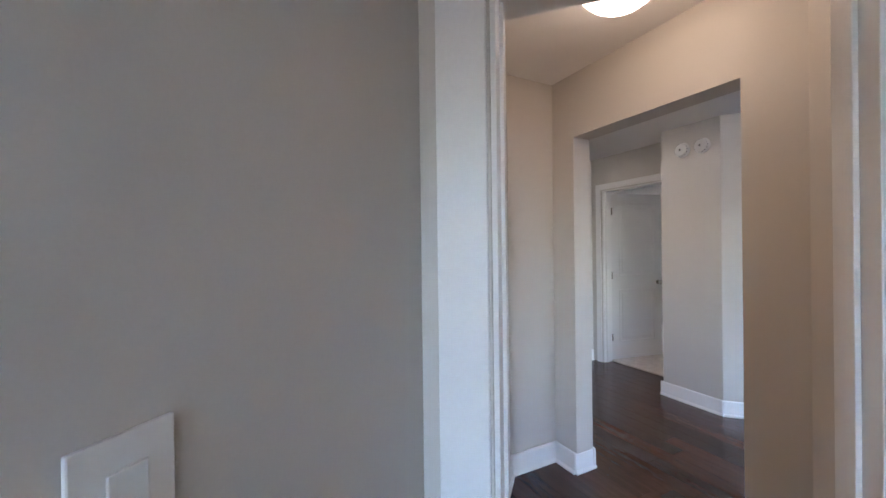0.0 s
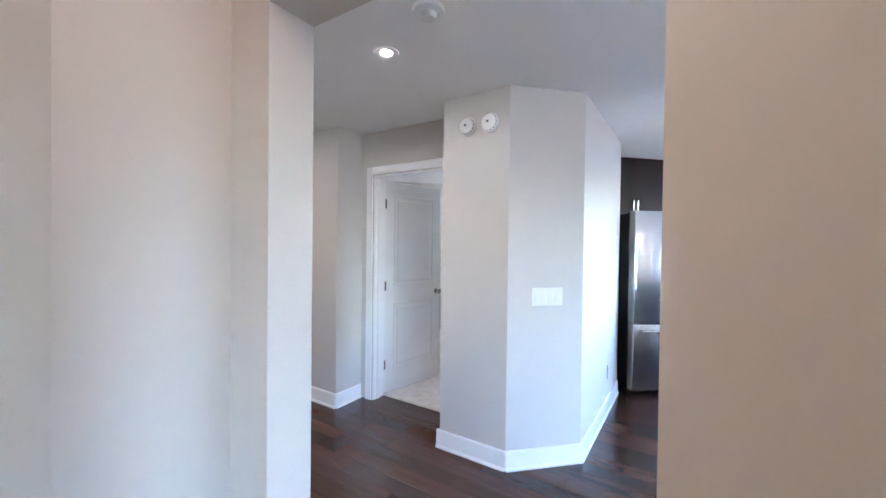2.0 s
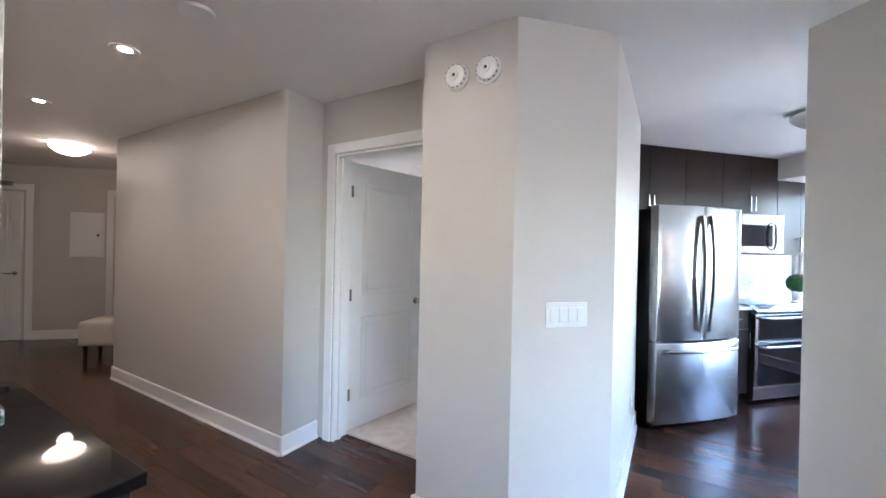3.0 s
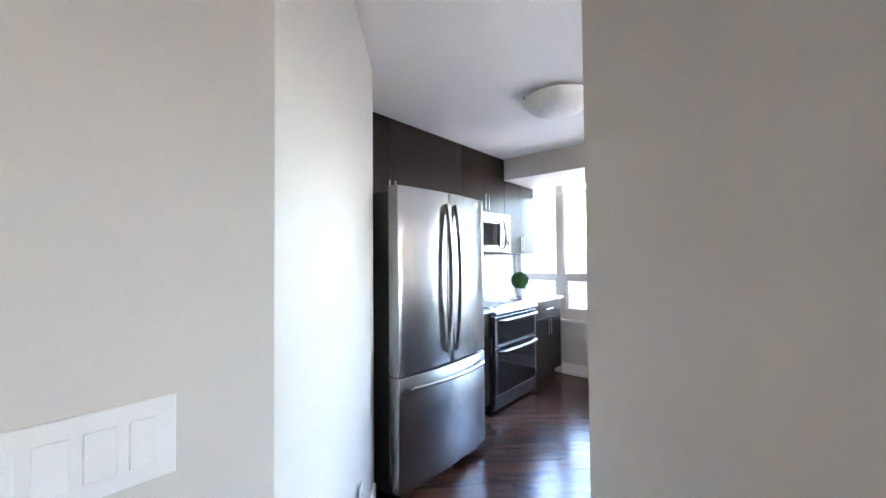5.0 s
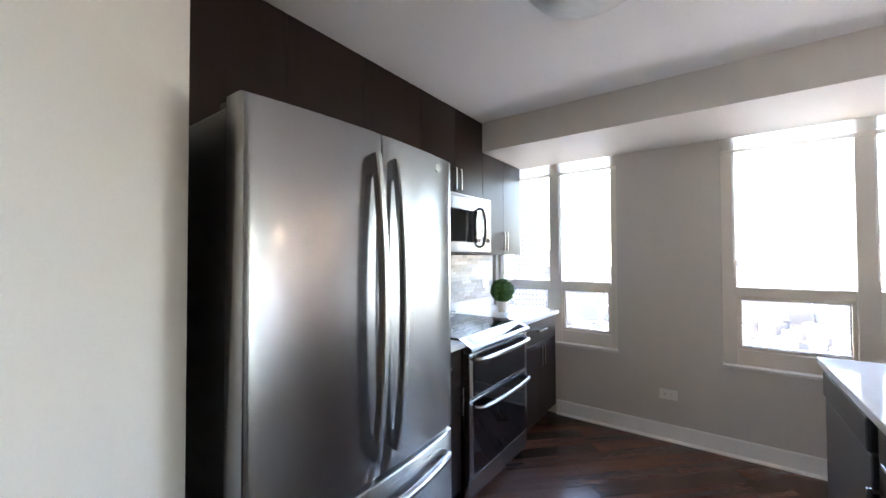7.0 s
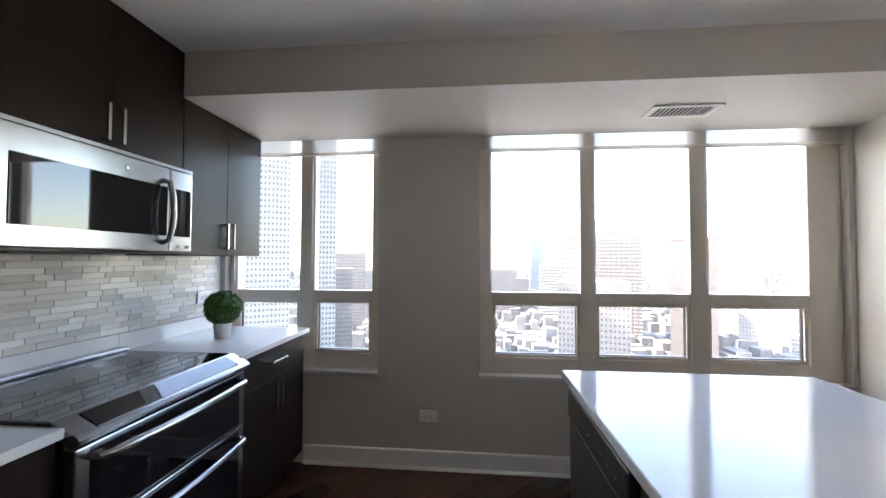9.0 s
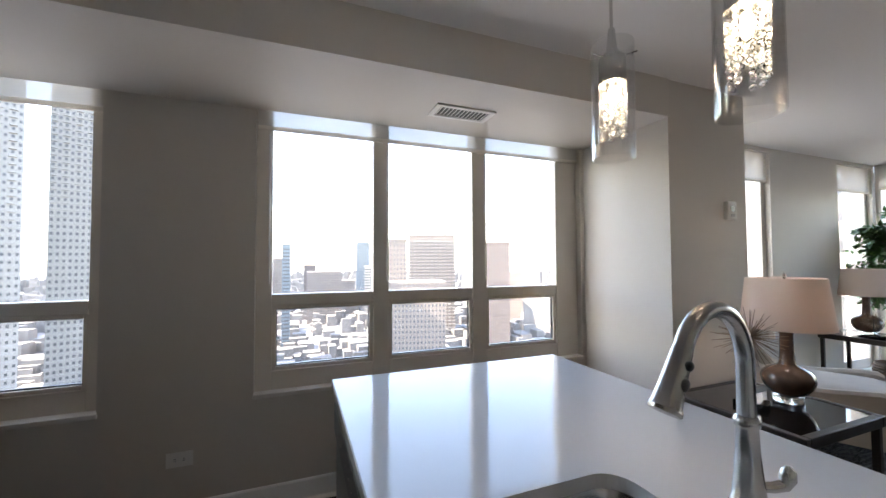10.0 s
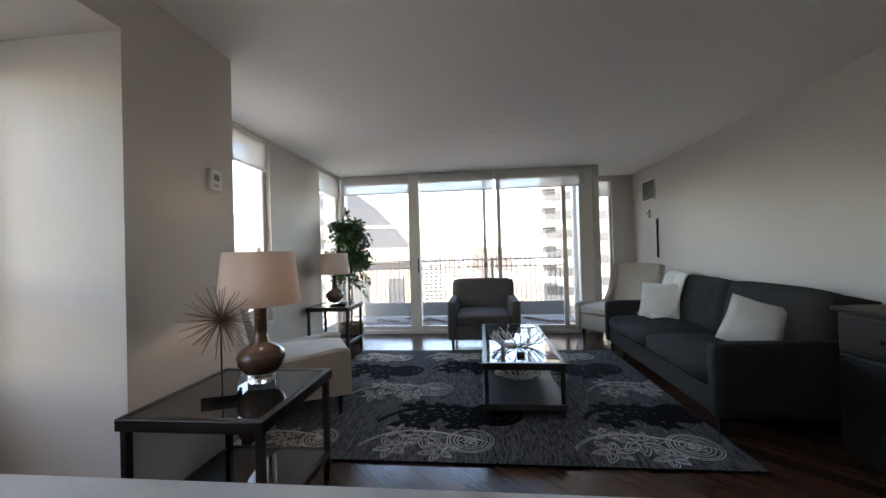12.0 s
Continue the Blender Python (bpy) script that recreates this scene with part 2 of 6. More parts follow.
def skirting(name, p, q, side=1, u0=0.0, u1=None, sub=0.0):
    """A white skirting board with a stepped top and shoe along p to q; side 1 stands to the left of the line."""
    m, length = along(p, q)
    u1 = length if u1 is None else u1
    bm = bmesh.new()
    outline = [(0.0, 0.0), (0.024, 0.0), (0.024, 0.010), (0.016, 0.020), (0.014, 0.024), (0.014, BASE_H - 0.008), (0.009, BASE_H), (0.0, BASE_H)]
    ends = []
    for u in (u0, u1):
        ends.append([bm.verts.new((u, side * (v + 0.001), z)) for v, z in outline])
    n = len(outline)
    bm.faces.new(ends[0])
    bm.faces.new(ends[1][::-1])
    for i in range(n):
        bm.faces.new((ends[0][i], ends[1][i], ends[1][(i + 1) % n], ends[0][(i + 1) % n]))
    bmesh.ops.transform(bm, matrix=m, verts=bm.verts)
    return tagged(finish(name, bm, TRIM), "white painted skirting board along the wall", "skirting", kind="structure")


# ---- setting ----
CEILING = 2.44
tagged(finish("floor", one(-4.4, 6.9, -4.1, 8.8, -0.25, -0.012), SUBFLOOR), "dark glossy walnut plank floor", "floor", kind="structure")
bm = bmesh.new()
box(bm, -4.4, 6.9, -3.12, 8.8, CEILING, CEILING + 0.2)
box(bm, 1.6, 2.86, -4.1, -3.12, CEILING, CEILING + 0.2)
tagged(finish("ceiling", bm, CEIL), "smooth off-white painted ceiling", "ceiling", kind="structure")

wall("wall_room_left", (0.58, 0.84), (0.58, -2.3), -0.12, "greige painted bedroom wall with a switch")
wall("wall_room_back", (0.46, -2.3), (1.76, -2.3), -0.12, "greige painted bedroom wall with an unseen window", [(0.3, 1.1, 0.7, 2.1)])
wall("wall_doorway", (0.58, 0.84), (1.76, 0.84), 0.14, "greige painted wall round the bedroom doorway", [(0.19, 0.95, 0.0, 2.05)])
wall("wall_vestibule_left", (0.61, 0.98), (0.61, 2.205), 0.12, "greige painted vestibule wall with the bathroom door", [(0.18, 0.92, 0.0, 2.05)])
wall("wall_vestibule_cut", (0.61, 2.20), (0.865, 2.455), 0.12, "greige painted diagonal vestibule wall")
wall("wall_opening", (-4.2, 7.52), (1.76, 1.56), 0.138, "greige painted diagonal wall with a cased opening", [(7.341, 8.222, 0.0, 2.055)])
wall("wall_living_right", (1.76, 1.70), (1.76, -4.07), 0.12, "greige painted living room wall")
solid_wall("wall_column", [(1.788, 3.863), (2.138, 3.506), (2.665, 3.5), (3.715, 4.51), (3.715, 5.28), (3.6, 5.28), (3.6, 4.56), (2.66, 3.62), (2.19, 3.62), (1.955, 3.86), (2.15, 4.055), (2.05, 4.153)], "greige painted angled column wall with two alarms")
wall("wall_bedroom_door", (1.243, 4.858), (2.0, 4.101), 0.14, "greige painted wall with an open white door", [(0.143, 0.903, 0.0, 2.05)])
solid_wall("wall_corridor", [(1.03, 4.645), (1.243, 4.858), (1.158, 4.943), (1.03, 4.815), (-0.765, 6.61), (-0.765, 8.5), (-0.85, 8.5), (-0.85, 6.525)], "greige painted corridor wall")
wall("wall_entry", (-4.32, 8.5), (-0.765, 8.5), 0.12, "greige painted entry wall")
wall("wall_entry_side", (-4.2, 7.4), (-4.2, 8.5), 0.12, "greige painted entry side wall")
wall("wall_kitchen_back", (3.6, 5.28), (6.84, 5.28), 0.12, "greige painted kitchen wall behind the cabinets")
wall("wall_windows", (6.64, 1.165), (6.64, 5.28), -0.20, "greige painted window wall", [(0.035, 2.29, 0.60, 2.33), (2.97, 4.07, 0.60, 2.33)])
wall("wall_pier", (5.92, 0.456), (5.92, 1.165), -0.92, "greige painted pier between kitchen and living room")
wall("wall_living_left", (6.58, 0.456), (6.58, -3.05), 0.26, "greige painted living room wall with tall windows", [(0.15, 1.53, 0.55, 2.40), (2.72, 3.45, 0.08, 2.40)])
wall("wall_stub", (3.45, 3.214), (3.45, 2.14), 0.12, "greige painted end wall of the peninsula")
wall("wall_alcove_side", (2.78, -3.05), (2.78, -3.95), -0.08, "greige painted alcove side wall")
wall("wall_alcove_back", (1.76, -3.95), (2.86, -3.95), -0.12, "greige painted alcove wall with a narrow window", [(0.46, 0.92, 0.08, 2.36)])
wall("wall_bathroom_far", (-1.75, 3.10), (0.09, 3.10), 0.12, "bathroom end wall")
wall("wall_bathroom_left", (-1.75, 0.98), (-1.75, 3.10), 0.12, "bathroom side wall")
wall("wall_bathroom_near", (-1.75, 0.98), (0.61, 0.98), -0.12, "bathroom near wall")
wall("wall_spare_back", (0.9, 7.4), (3.72, 7.4), 0.12, "greige painted bedroom wall")
wall("wall_spare_left", (1.05, 4.9), (1.05, 7.4), 0.12, "greige painted bedroom wall")
# opening out of view, added to let daylight reach the open door
wall("wall_spare_right", (3.6, 5.28), (3.6, 7.4), -0.12, "greige painted bedroom wall with an unseen window", [(0.5, 1.7, 0.6, 2.2)])
tagged(finish("soffit", one(5.91, 6.645, 1.165, 5.28, 2.21, CEILING), surface("soffit_paint", (0.62, 0.585, 0.535), 0.45, var=0.02, fine=200.0, bump=0.02)), "greige painted soffit box along the kitchen windows", "soffit", kind="structure")


# ---- doors, windows and trim ----
def casing(name, p, q, u0, u1, top, side=1, width=0.085, legs=(True, True)):
    """White flat casing round an opening from u0 to u1 of the wall p to q, standing proud of it to the left (side 1) or right."""
    m, _ = along(p, q)
    d = 0.016 * side
    holder = thing(name, m, "white painted door casing round the opening", "casing", kind="structure")
    e = 0.0015 * side
    if legs[0]:
        part("casing_leg", one(u0 - width, u0 - 0.006, e, d, 0, top + width, 0.004), TRIM, holder)
    if legs[1]:
        part("casing_leg", one(u1 + 0.006, u1 + width, e, d, 0, top + width, 0.004), TRIM, holder)
    part("casing_head", one(u0 - 0.0065, u1 + 0.0065, e, d * 0.97, top + 0.006, top + width - 0.001, 0.004), TRIM, holder)
    return holder


def jamb(name, p, q, u0, u1, top, thick, stop=0.5):
    """The lining of a door opening, with its stop."""
    m, _ = along(p, q)
    holder = thing(name, m, "white painted door jamb with a stop strip", "door jamb", kind="structure")
    a, b = sorted((0.0, thick))
    for x0, x1 in ((u0 + 0.001, u0 + 0.016), (u1 - 0.016, u1 - 0.001)):
        part("jamb_side", one(x0, x1, a, b, 0, top - 0.001, 0.002), TRIM, holder)
    part("jamb_head", one(u0 + 0.016, u1 - 0.016, a, b, top - 0.016, top - 0.001, 0.002), TRIM, holder)
    mid = thick * stop
    part("stop", one(u0 + 0.016, u0 + 0.027, mid - 0.016, mid + 0.016, 0, top - 0.016, 0.002), TRIM, holder)
    part("stop", one(u1 - 0.027, u1 - 0.016, mid - 0.016, mid + 0.016, 0, top - 0.016, 0.002), TRIM, holder)
    return holder


def panel(bm, x0, x1, z0, z1, y, out):
    """A raised door panel with a sloped moulding on the face at y; out is the way it faces."""
    o = out
    rings = []
    for inset, depth in ((0.0, 0.0004), (0.008, 0.004), (0.018, -0.004), (0.034, -0.004), (0.052, 0.003)):
        rings.append([bm.verts.new((x, y + o * depth, z)) for x, z in ((x0 + inset, z0 + inset), (x1 - inset, z0 + inset), (x1 - inset, z1 - inset), (x0 + inset, z1 - inset))])
    for a, b in zip(rings, rings[1:]):
        for i in range(4):
            bm.faces.new((a[i], a[(i + 1) % 4], b[(i + 1) % 4], b[i]))
    bm.faces.new(rings[-1])


def panel_door(name, m, width, height, label, knob_at=0.93, lever=False, hinges=True, knuckle=1):
    """A moulded two-panel door; hinge edge at x = 0, leaf 35 mm thick round y = 0."""
    d = thing(name, m, label, "door")
    bm = one(0.003, width - 0.003, -0.0175, 0.0175, 0.008, height, 0.002)
    leaf = part("leaf", bm, TRIM, d)
    for o in (-1, 1):
        for z0, z1 in ((0.22, 0.86), (1.02, height - 0.13)):
            b = bmesh.new()
            panel(b, 0.115, width - 0.115, z0, z1, 0.0182 * o, o)
            part("panel", b, TRIM, leaf)
    for o in (-1, 1):
        b = lathe([(0.0, 0.0), (0.028, 0.0), (0.028, 0.006), (0.011, 0.010), (0.010, 0.030)], 24)
        if lever:
            join(b, tube([(0, 0, 0.03), (-0.03, 0, 0.036), (-0.075, 0, 0.036), (-0.115, 0.004, 0.036)], [0.010, 0.011, 0.009, 0.006], 12))
        else:
            lathe([(0.010, 0.030), (0.024, 0.038), (0.028, 0.050), (0.024, 0.060), (0.010, 0.066), (0.0, 0.066)], 24, b)
        bmesh.ops.transform(b, matrix=pose(width - 0.065, 0.0178 * o, knob_at, -90 * o, 0, 0), verts=b.verts)
        part("door_handle", b, CHROME, d, "satin nickel lever handle" if lever else "satin nickel round knob", True)
    if hinges:
        for z in (0.28, 1.03, height - 0.22):
            b = bmesh.new()
            k = knuckle
            join(b, tube([(-0.004, 0.022 * k, z - 0.045), (-0.004, 0.022 * k, z + 0.045)], 0.007, 8))
            box(b, -0.030, 0.022, min(0.0182 * k, 0.0215 * k), max(0.0182 * k, 0.0215 * k), z - 0.043, z + 0.043)
            part("hinge", b, NICKEL, d, "nickel butt hinge")
    return d


# bedroom doorway, vestibule and bathroom door
casing("casing_bedroom", (0.58, 0.84), (1.76, 0.84), 0.19, 0.95, 2.05, -1, 0.14)
casing("casing_bedroom_hall", (0.58, 0.98), (1.76, 0.98), 0.19, 0.95, 2.05, 1)
jamb("jamb_bedroom", (0.58, 0.84), (1.76, 0.84), 0.19, 0.95, 2.05, 0.14)
casing("casing_bathroom", (0.61, 0.98), (0.61, 2.2), 0.18, 0.92, 2.05, -1, 0.08)
jamb("jamb_bathroom", (0.61, 0.98), (0.61, 2.2), 0.18, 0.92, 2.05, 0.12)
casing("casing_spare", (1.243, 4.858), (2.0, 4.101), 0.143, 0.903, 2.05, -1, 0.075)
jamb("jamb_spare", (1.243, 4.858), (2.0, 4.101), 0.143, 0.903, 2.05, 0.14, 0.4)
panel_door("spare_door", pose(1.44, 4.875, 0, 0, 0, 34), 0.76, 2.03, "white moulded two-panel door standing open on the carpet", hinges=True, knuckle=-1)
panel_door("linen_door", pose(0.475, 2.52, 0, 0, 0, 180), 0.62, 2.08, "white moulded two-panel bathroom door with a lever", lever=True, hinges=False)
for nm, at, a in (("strike_plate", (0.7675, 0.93, 0.93), 0),):
    sp = thing(nm, pose(*at, 0, 0, a), "satin nickel strike plate let into the jamb", "strike plate", "strike plates")
    part("plate", one(0.018, 0.020, -0.016, 0.016, -0.032, 0.032, 0.0008), NICKEL, sp)
    part("latch_hole", one(0.0203, 0.021, -0.008, 0.008, -0.014, 0.014), BLACK, sp, "dark latch opening")

# skirting boards
skirting("baseboard_cut", (0.61, 2.20), (0.865, 2.455), -1)
skirting("baseboard_vestibule", (0.61, 0.98), (0.61, 2.2), -1, 1.0, 1.215)
skirting("baseboard_opening", (0.865, 2.455), (1.76, 1.56), -1, 0.0, 0.176)
skirting("baseboard_opening_right", (0.865, 2.455), (1.76, 1.56), -1, 1.055, 1.26)
skirting("baseboard_jamb", (0.9835, 2.3385), (1.081, 2.436), -1, -0.012, 0.15)
skirting("baseboard_foyer", (-4.2, 7.52), (1.76, 1.56), 1, 0.1, 7.35)
for ob in (bpy.data.objects["baseboard_foyer"],):
    ob.location = (0.138 * math.sqrt(0.5), 0.138 * math.sqrt(0.5), 0)
skirting("baseboard_foyer_right", (1.7095, 1.806), (1.88, 1.6355), 1, 0.0, 0.22)
skirting("baseboard_column_left", (1.788, 3.863), (2.138, 3.506), -1, -0.02, 0.50)
skirting("baseboard_column_front", (2.138, 3.506), (2.665, 3.5), -1, -0.004, 0.539)
skirting("baseboard_passage", (2.665, 3.5), (3.715, 4.51), -1, -0.004, 1.42)
skirting("baseboard_column_return", (2.05, 4.153), (1.788, 3.863), -1, 0.0, 0.385)
skirting("baseboard_corridor", (-0.85, 6.525), (1.03, 4.645), -1, 0.0, 2.664)
skirting("baseboard_nub", (1.03, 4.645), (1.243, 4.858), -1, -0.01, 0.29)
skirting("baseboard_entry", (-4.2, 8.5), (-0.85, 8.5), -1, 1.4, 3.3)
skirting("baseboard_stub", (3.45, 3.214), (3.45, 2.14), -1)
skirting("baseboard_kitchen", (6.64, 1.165), (6.64, 4.64), 1)
skirting("baseboard_pier", (5.92, 0.456), (5.92, 1.165), 1)
skirting("baseboard_living_left", (6.58, 0.456), (6.58, -3.05), -1)
skirting("baseboard_living_right", (1.88, 1.62), (1.88, -3.95), 1)


def window(name, m, width, z0, z1, bays, rail, label, low_sash=True, shade=None, face=0.035):
    """A framed window in an opening; local x along it, y outward. bays: (u0, u1) of each light; rail: (z, z) of the middle bar or None."""
    w = thing(name, m, label, "window", kind="structure")
    D0, D1 = 0.05, 0.12
    frame_parts = []
    us = [0.0] + [u for b in bays for u in b] + [width]
    for k in range(0, len(us), 2):
        nm = "window_frame" if k in (0, len(us) - 2) else "mullion"
        part(nm, one(us[k] + 0.001, us[k + 1], D0, D1, z0 + 0.001, z1 - 0.001, 0.004), FRAME, w)
    b0, t0 = z0 + 0.13, z1 - 0.010
    for a, b in bays:
        part("window_frame", one(a, b, D0 + 0.002, D1, z0 + 0.001, b0, 0.004), FRAME, w)
        part("window_frame", one(a, b, D0 + 0.002, D1, t0, z1 - 0.001, 0.004), FRAME, w)
        pieces = [(b0, t0)]
        if rail:
            part("rail", one(a, b, D0 + 0.003, D1, rail[0], rail[1], 0.004), FRAME, w)
            pieces = [(b0, rail[0]), (rail[1], t0)]
        for k, (c, d) in enumerate(pieces):
            if k == 0 and rail and low_sash:
                s = bmesh.new()
                for x0, x1, y0, y1 in ((a + 0.001, a + 0.022, c, d), (b - 0.022, b - 0.001, c, d), (a + 0.022, b - 0.022, c + 0.001, c + 0.022), (a + 0.022, b - 0.022, d - 0.022, d - 0.001)):
                    box(s, x0, x1, D0 + 0.012, D0 + 0.05, y0, y1, 0.003)
                sash = part("sash", s, FRAME, w)
                g = bmesh.new()
                for x0, x1, y0, y1 in ((a + 0.022, a + 0.027, c + 0.022, d - 0.022), (b - 0.027, b - 0.022, c + 0.022, d - 0.022), (a + 0.022, b - 0.022, c + 0.022, c + 0.029), (a + 0.022, b - 0.022, d - 0.027, d - 0.022)):
                    box(g, x0, x1, D0 + 0.025, D0 + 0.045, y0, y1)
                part("gasket", g, BLACK, sash, "dark rubber glazing gasket")
            gl = part("pane", one(a + 0.003, b - 0.003, D0 + 0.038, D0 + 0.042, c, d), PANE, w, "clear glass pane")
            gl.visible_shadow = False
        if shade:
            part("tilt_rod", one(a - 0.020, a - 0.010, 0.028, 0.036, rail[1] + 0.06, z1 - 0.24, 0.003), WHITE, w, "white shade wand")
    sill = one(-0.005, width + 0.005, -0.012, D0 + 0.03, z0 + 0.001, z0 + 0.026, 0.004)
    part("window_sill", sill, surface("sill_paint", (0.66, 0.64, 0.60), 0.4, var=0.03), w, "pale painted window sill")
    return w


def roller_shade(name, m, width, top, low, label="rolled-up solar screen shade with a hem bar"):
    s = thing(name, m, label, "roller shade", "roller shades")
    b = bmesh.new()
    b.faces.new([b.verts.new(p) for p in ((0.006, 0.001, low), (width - 0.006, 0.001, low), (width - 0.006, 0.001, top - 0.004), (0.006, 0.001, top - 0.004))])
    part("cloth", b, SHADE, s)
    part("hem_bar", one(0.006, width - 0.006, -0.006, 0.007, low - 0.026, low, 0.004), SHADE_BAR, s, "beige cloth-wrapped hem bar")
    b = tube([(0.004, 0.014, top - 0.014), (width - 0.004, 0.014, top - 0.014)], 0.011, 14)
    part("roller", b, SHADE, s)
    return s


W2 = pose(6.64, 3.455, 0, 0, 0, -90)
WM2 = Matrix.Translation((6.64, 3.455, 0)) @ Matrix(((0, 1, 0, 0), (-1, 0, 0, 0), (0, 0, 1, 0), (0, 0, 0, 1)))
window("window_1", WM2, 2.255, 0.60, 2.33, [(0.085, 0.665), (0.765, 1.355), (1.465, 2.06)], (1.10, 1.165), "wide kitchen window with beige frames over the city", shade=True)
roller_shade("roller_shade", WM2 @ pose(0.0, 0.025, 0), 2.255, 2.325, 2.13)
WM1 = Matrix.Translation((6.64, 5.235, 0)) @ Matrix(((0, 1, 0, 0), (-1, 0, 0, 0), (0, 0, 1, 0), (0, 0, 0, 1)))
window("window_2", WM1, 1.10, 0.60, 2.33, [(0.06, 0.52), (0.63, 1.04)], (1.10, 1.165), "kitchen corner window with beige frames over the city", shade=True)
roller_shade("roller_shade", WM1 @ pose(0.0, 0.025, 0), 1.10, 2.325, 2.13)
WM3 = Matrix.Translation((6.58, 0.306, 0)) @ Matrix(((0, 1, 0, 0), (-1, 0, 0, 0), (0, 0, 1, 0), (0, 0, 0, 1)))
window("window_3", WM3, 1.38, 0.55, 2.40, [(0.06, 0.62), (0.70, 1.32)], (1.06, 1.12), "tall living room side window with beige frames")
roller_shade("roller_shade", WM3 @ pose(0.0, 0.025, 0), 1.38, 2.43, 2.13)
WM4 = Matrix.Translation((6.58, -2.264, 0)) @ Matrix(((0, 1, 0, 0), (-1, 0, 0, 0), (0, 0, 1, 0), (0, 0, 0, 1)))
window("window_4", WM4, 0.73, 0.08, 2.40, [(0.05, 0.68)], None, "narrow full-height corner window with beige frames")
roller_shade("roller_shade", WM4 @ pose(0.0, 0.025, 0), 0.73, 2.43, 2.13)
# invented window in the opening that brightens the spare bedroom
window("unseen_window", Matrix.Translation((3.6, 6.98, 0)) @ Matrix(((0, 1, 0, 0), (-1, 0, 0, 0), (0, 0, 1, 0), (0, 0, 0, 1))), 1.20, 0.60, 2.20, [(0.05, 0.57), (0.63, 1.15)], (1.10, 1.165), "unseen bedroom window with beige frames")
WM5 = pose(2.68, -3.95, 0, 0, 0, 180)
window("window_5", WM5, 0.46, 0.08, 2.36, [(0.04, 0.42)], None, "narrow full-height alcove window with beige frames")
roller_shade("roller_shade", WM5 @ pose(0.0, 0.025, 0), 0.46, 2.40, 2.12)
WM6 = pose(1.56, -2.3, 0, 0, 0, 180)
window("unseen_window", WM6, 0.80, 0.70, 2.10, [(0.05, 0.75)], None, "unseen bedroom window with beige frames")


def sliding_wall():
    """The glazed balcony wall: fixed lights, a sliding leaf and beige posts, seen from +y."""
    w = thing("sliding_door", pose(6.58, -3.05, 0, 0, 0, 180), "wide beige framed sliding glass balcony door", "sliding door", kind="structure")
    L = 3.79
    part("door_sill", one(0, L, -0.02, 0.14, 0.001, 0.055, 0.006), FRAME, w)
    part("door_head", one(0, L, 0.0, 0.14, 2.36, 2.438, 0.004), FRAME, w)
    for a, b, y0, y1 in ((0.0, 0.05, 0.0, 0.13), (1.055, 1.10, 0.01, 0.07), (1.10, 1.225, -0.005, 0.13), (2.19, 2.24, 0.06, 0.11), (2.40, 2.46, 0.01, 0.06), (3.35, 3.41, 0.01, 0.06), (3.59, 3.79, -0.005, 0.13)):
        part("stile", one(a, b, y0, y1, 0.055, 2.36, 0.005), FRAME, w)
    for a, b in ((0.05, 1.055), (1.225, 2.40), (2.46, 3.35), (3.41, 3.59)):
        part("rail", one(a, b, 0.015, 0.06, 0.055, 0.115, 0.004), FRAME, w)
        part("rail", one(a, b, 0.015, 0.06, 2.30, 2.36, 0.004), FRAME, w)
        g = part("pane", one(a + 0.002, b - 0.002, 0.035, 0.041, 0.115, 2.30), PANE, w, "clear glass pane")
        g.visible_shadow = False
    b = tube([(1.205, -0.008, 0.94), (1.205, -0.04, 0.96), (1.205, -0.045, 1.03), (1.205, -0.04, 1.12), (1.205, -0.008, 1.14)], 0.010, 10)
    part("pull_handle", b, DARK, w, "dark bronze pull handle", True)
    part("latch", one(2.203, 2.228, 0.045, 0.0595, 0.98, 1.06, 0.004), DARK, w, "dark latch")
    for a, b in ((0.03, 1.08), (1.24, 2.36), (2.38, 3.68)):
        roller_shade("roller_shade", pose(6.58 - a, -3.05 + 0.02, 0, 0, 0, 180), b - a, 2.43, 2.165)


sliding_wall()


# ---- kitchen ----
def bar_pull(length, name, parent, m, material=None):
    """A square bar pull standing off its door; along local z, off towards -y."""
    bm = bmesh.new()
    h = length / 2
    box(bm, -0.006, 0.006, -0.034, -0.024, -h, h, 0.001)
    for z in (-h + 0.006, h - 0.006):
        box(bm, -0.0055, 0.0055, -0.0245, 0.0, z - 0.006, z + 0.006, 0.001)
    bmesh.ops.transform(bm, matrix=m, verts=bm.verts)
    return part(name, bm, material or CHROME, parent, "satin nickel bar pull")


def cabinet(name, x0, x1, front, back, z0, z1, doors, label, group, toe=0.0):
    """A cabinet against the back wall facing -y. doors: (u0, u1, z0, z1, pull) with pull None or (u, z, length, turn)."""
    c = thing(name, pose(x0, front, 0), label, "cabinet", group)
    w, d = x1 - x0, back - front
    bm = one(0.001, w - 0.001, 0.021, d, z0 + toe, z1, 0.001)
    if toe:
        box(bm, 0.001, w - 0.001, 0.08, d, z0, z0 + toe - 0.001)
    part("body", bm, ESPRESSO, c)
    for a, b, e, f, pull in doors:
        o = part("drawer" if (b - a) > 1.6 * (f - e) else "cabinet_door", one(a + 0.0015, b - 0.0015, 0.0, 0.0195, e + 0.0015, f - 0.0015, 0.0012), ESPRESSO, c)
        if pull:
            u, z, length, turn = pull
            bar_pull(length, "handle", o, pose(u, 0, z, 0, turn, 0))
    return c


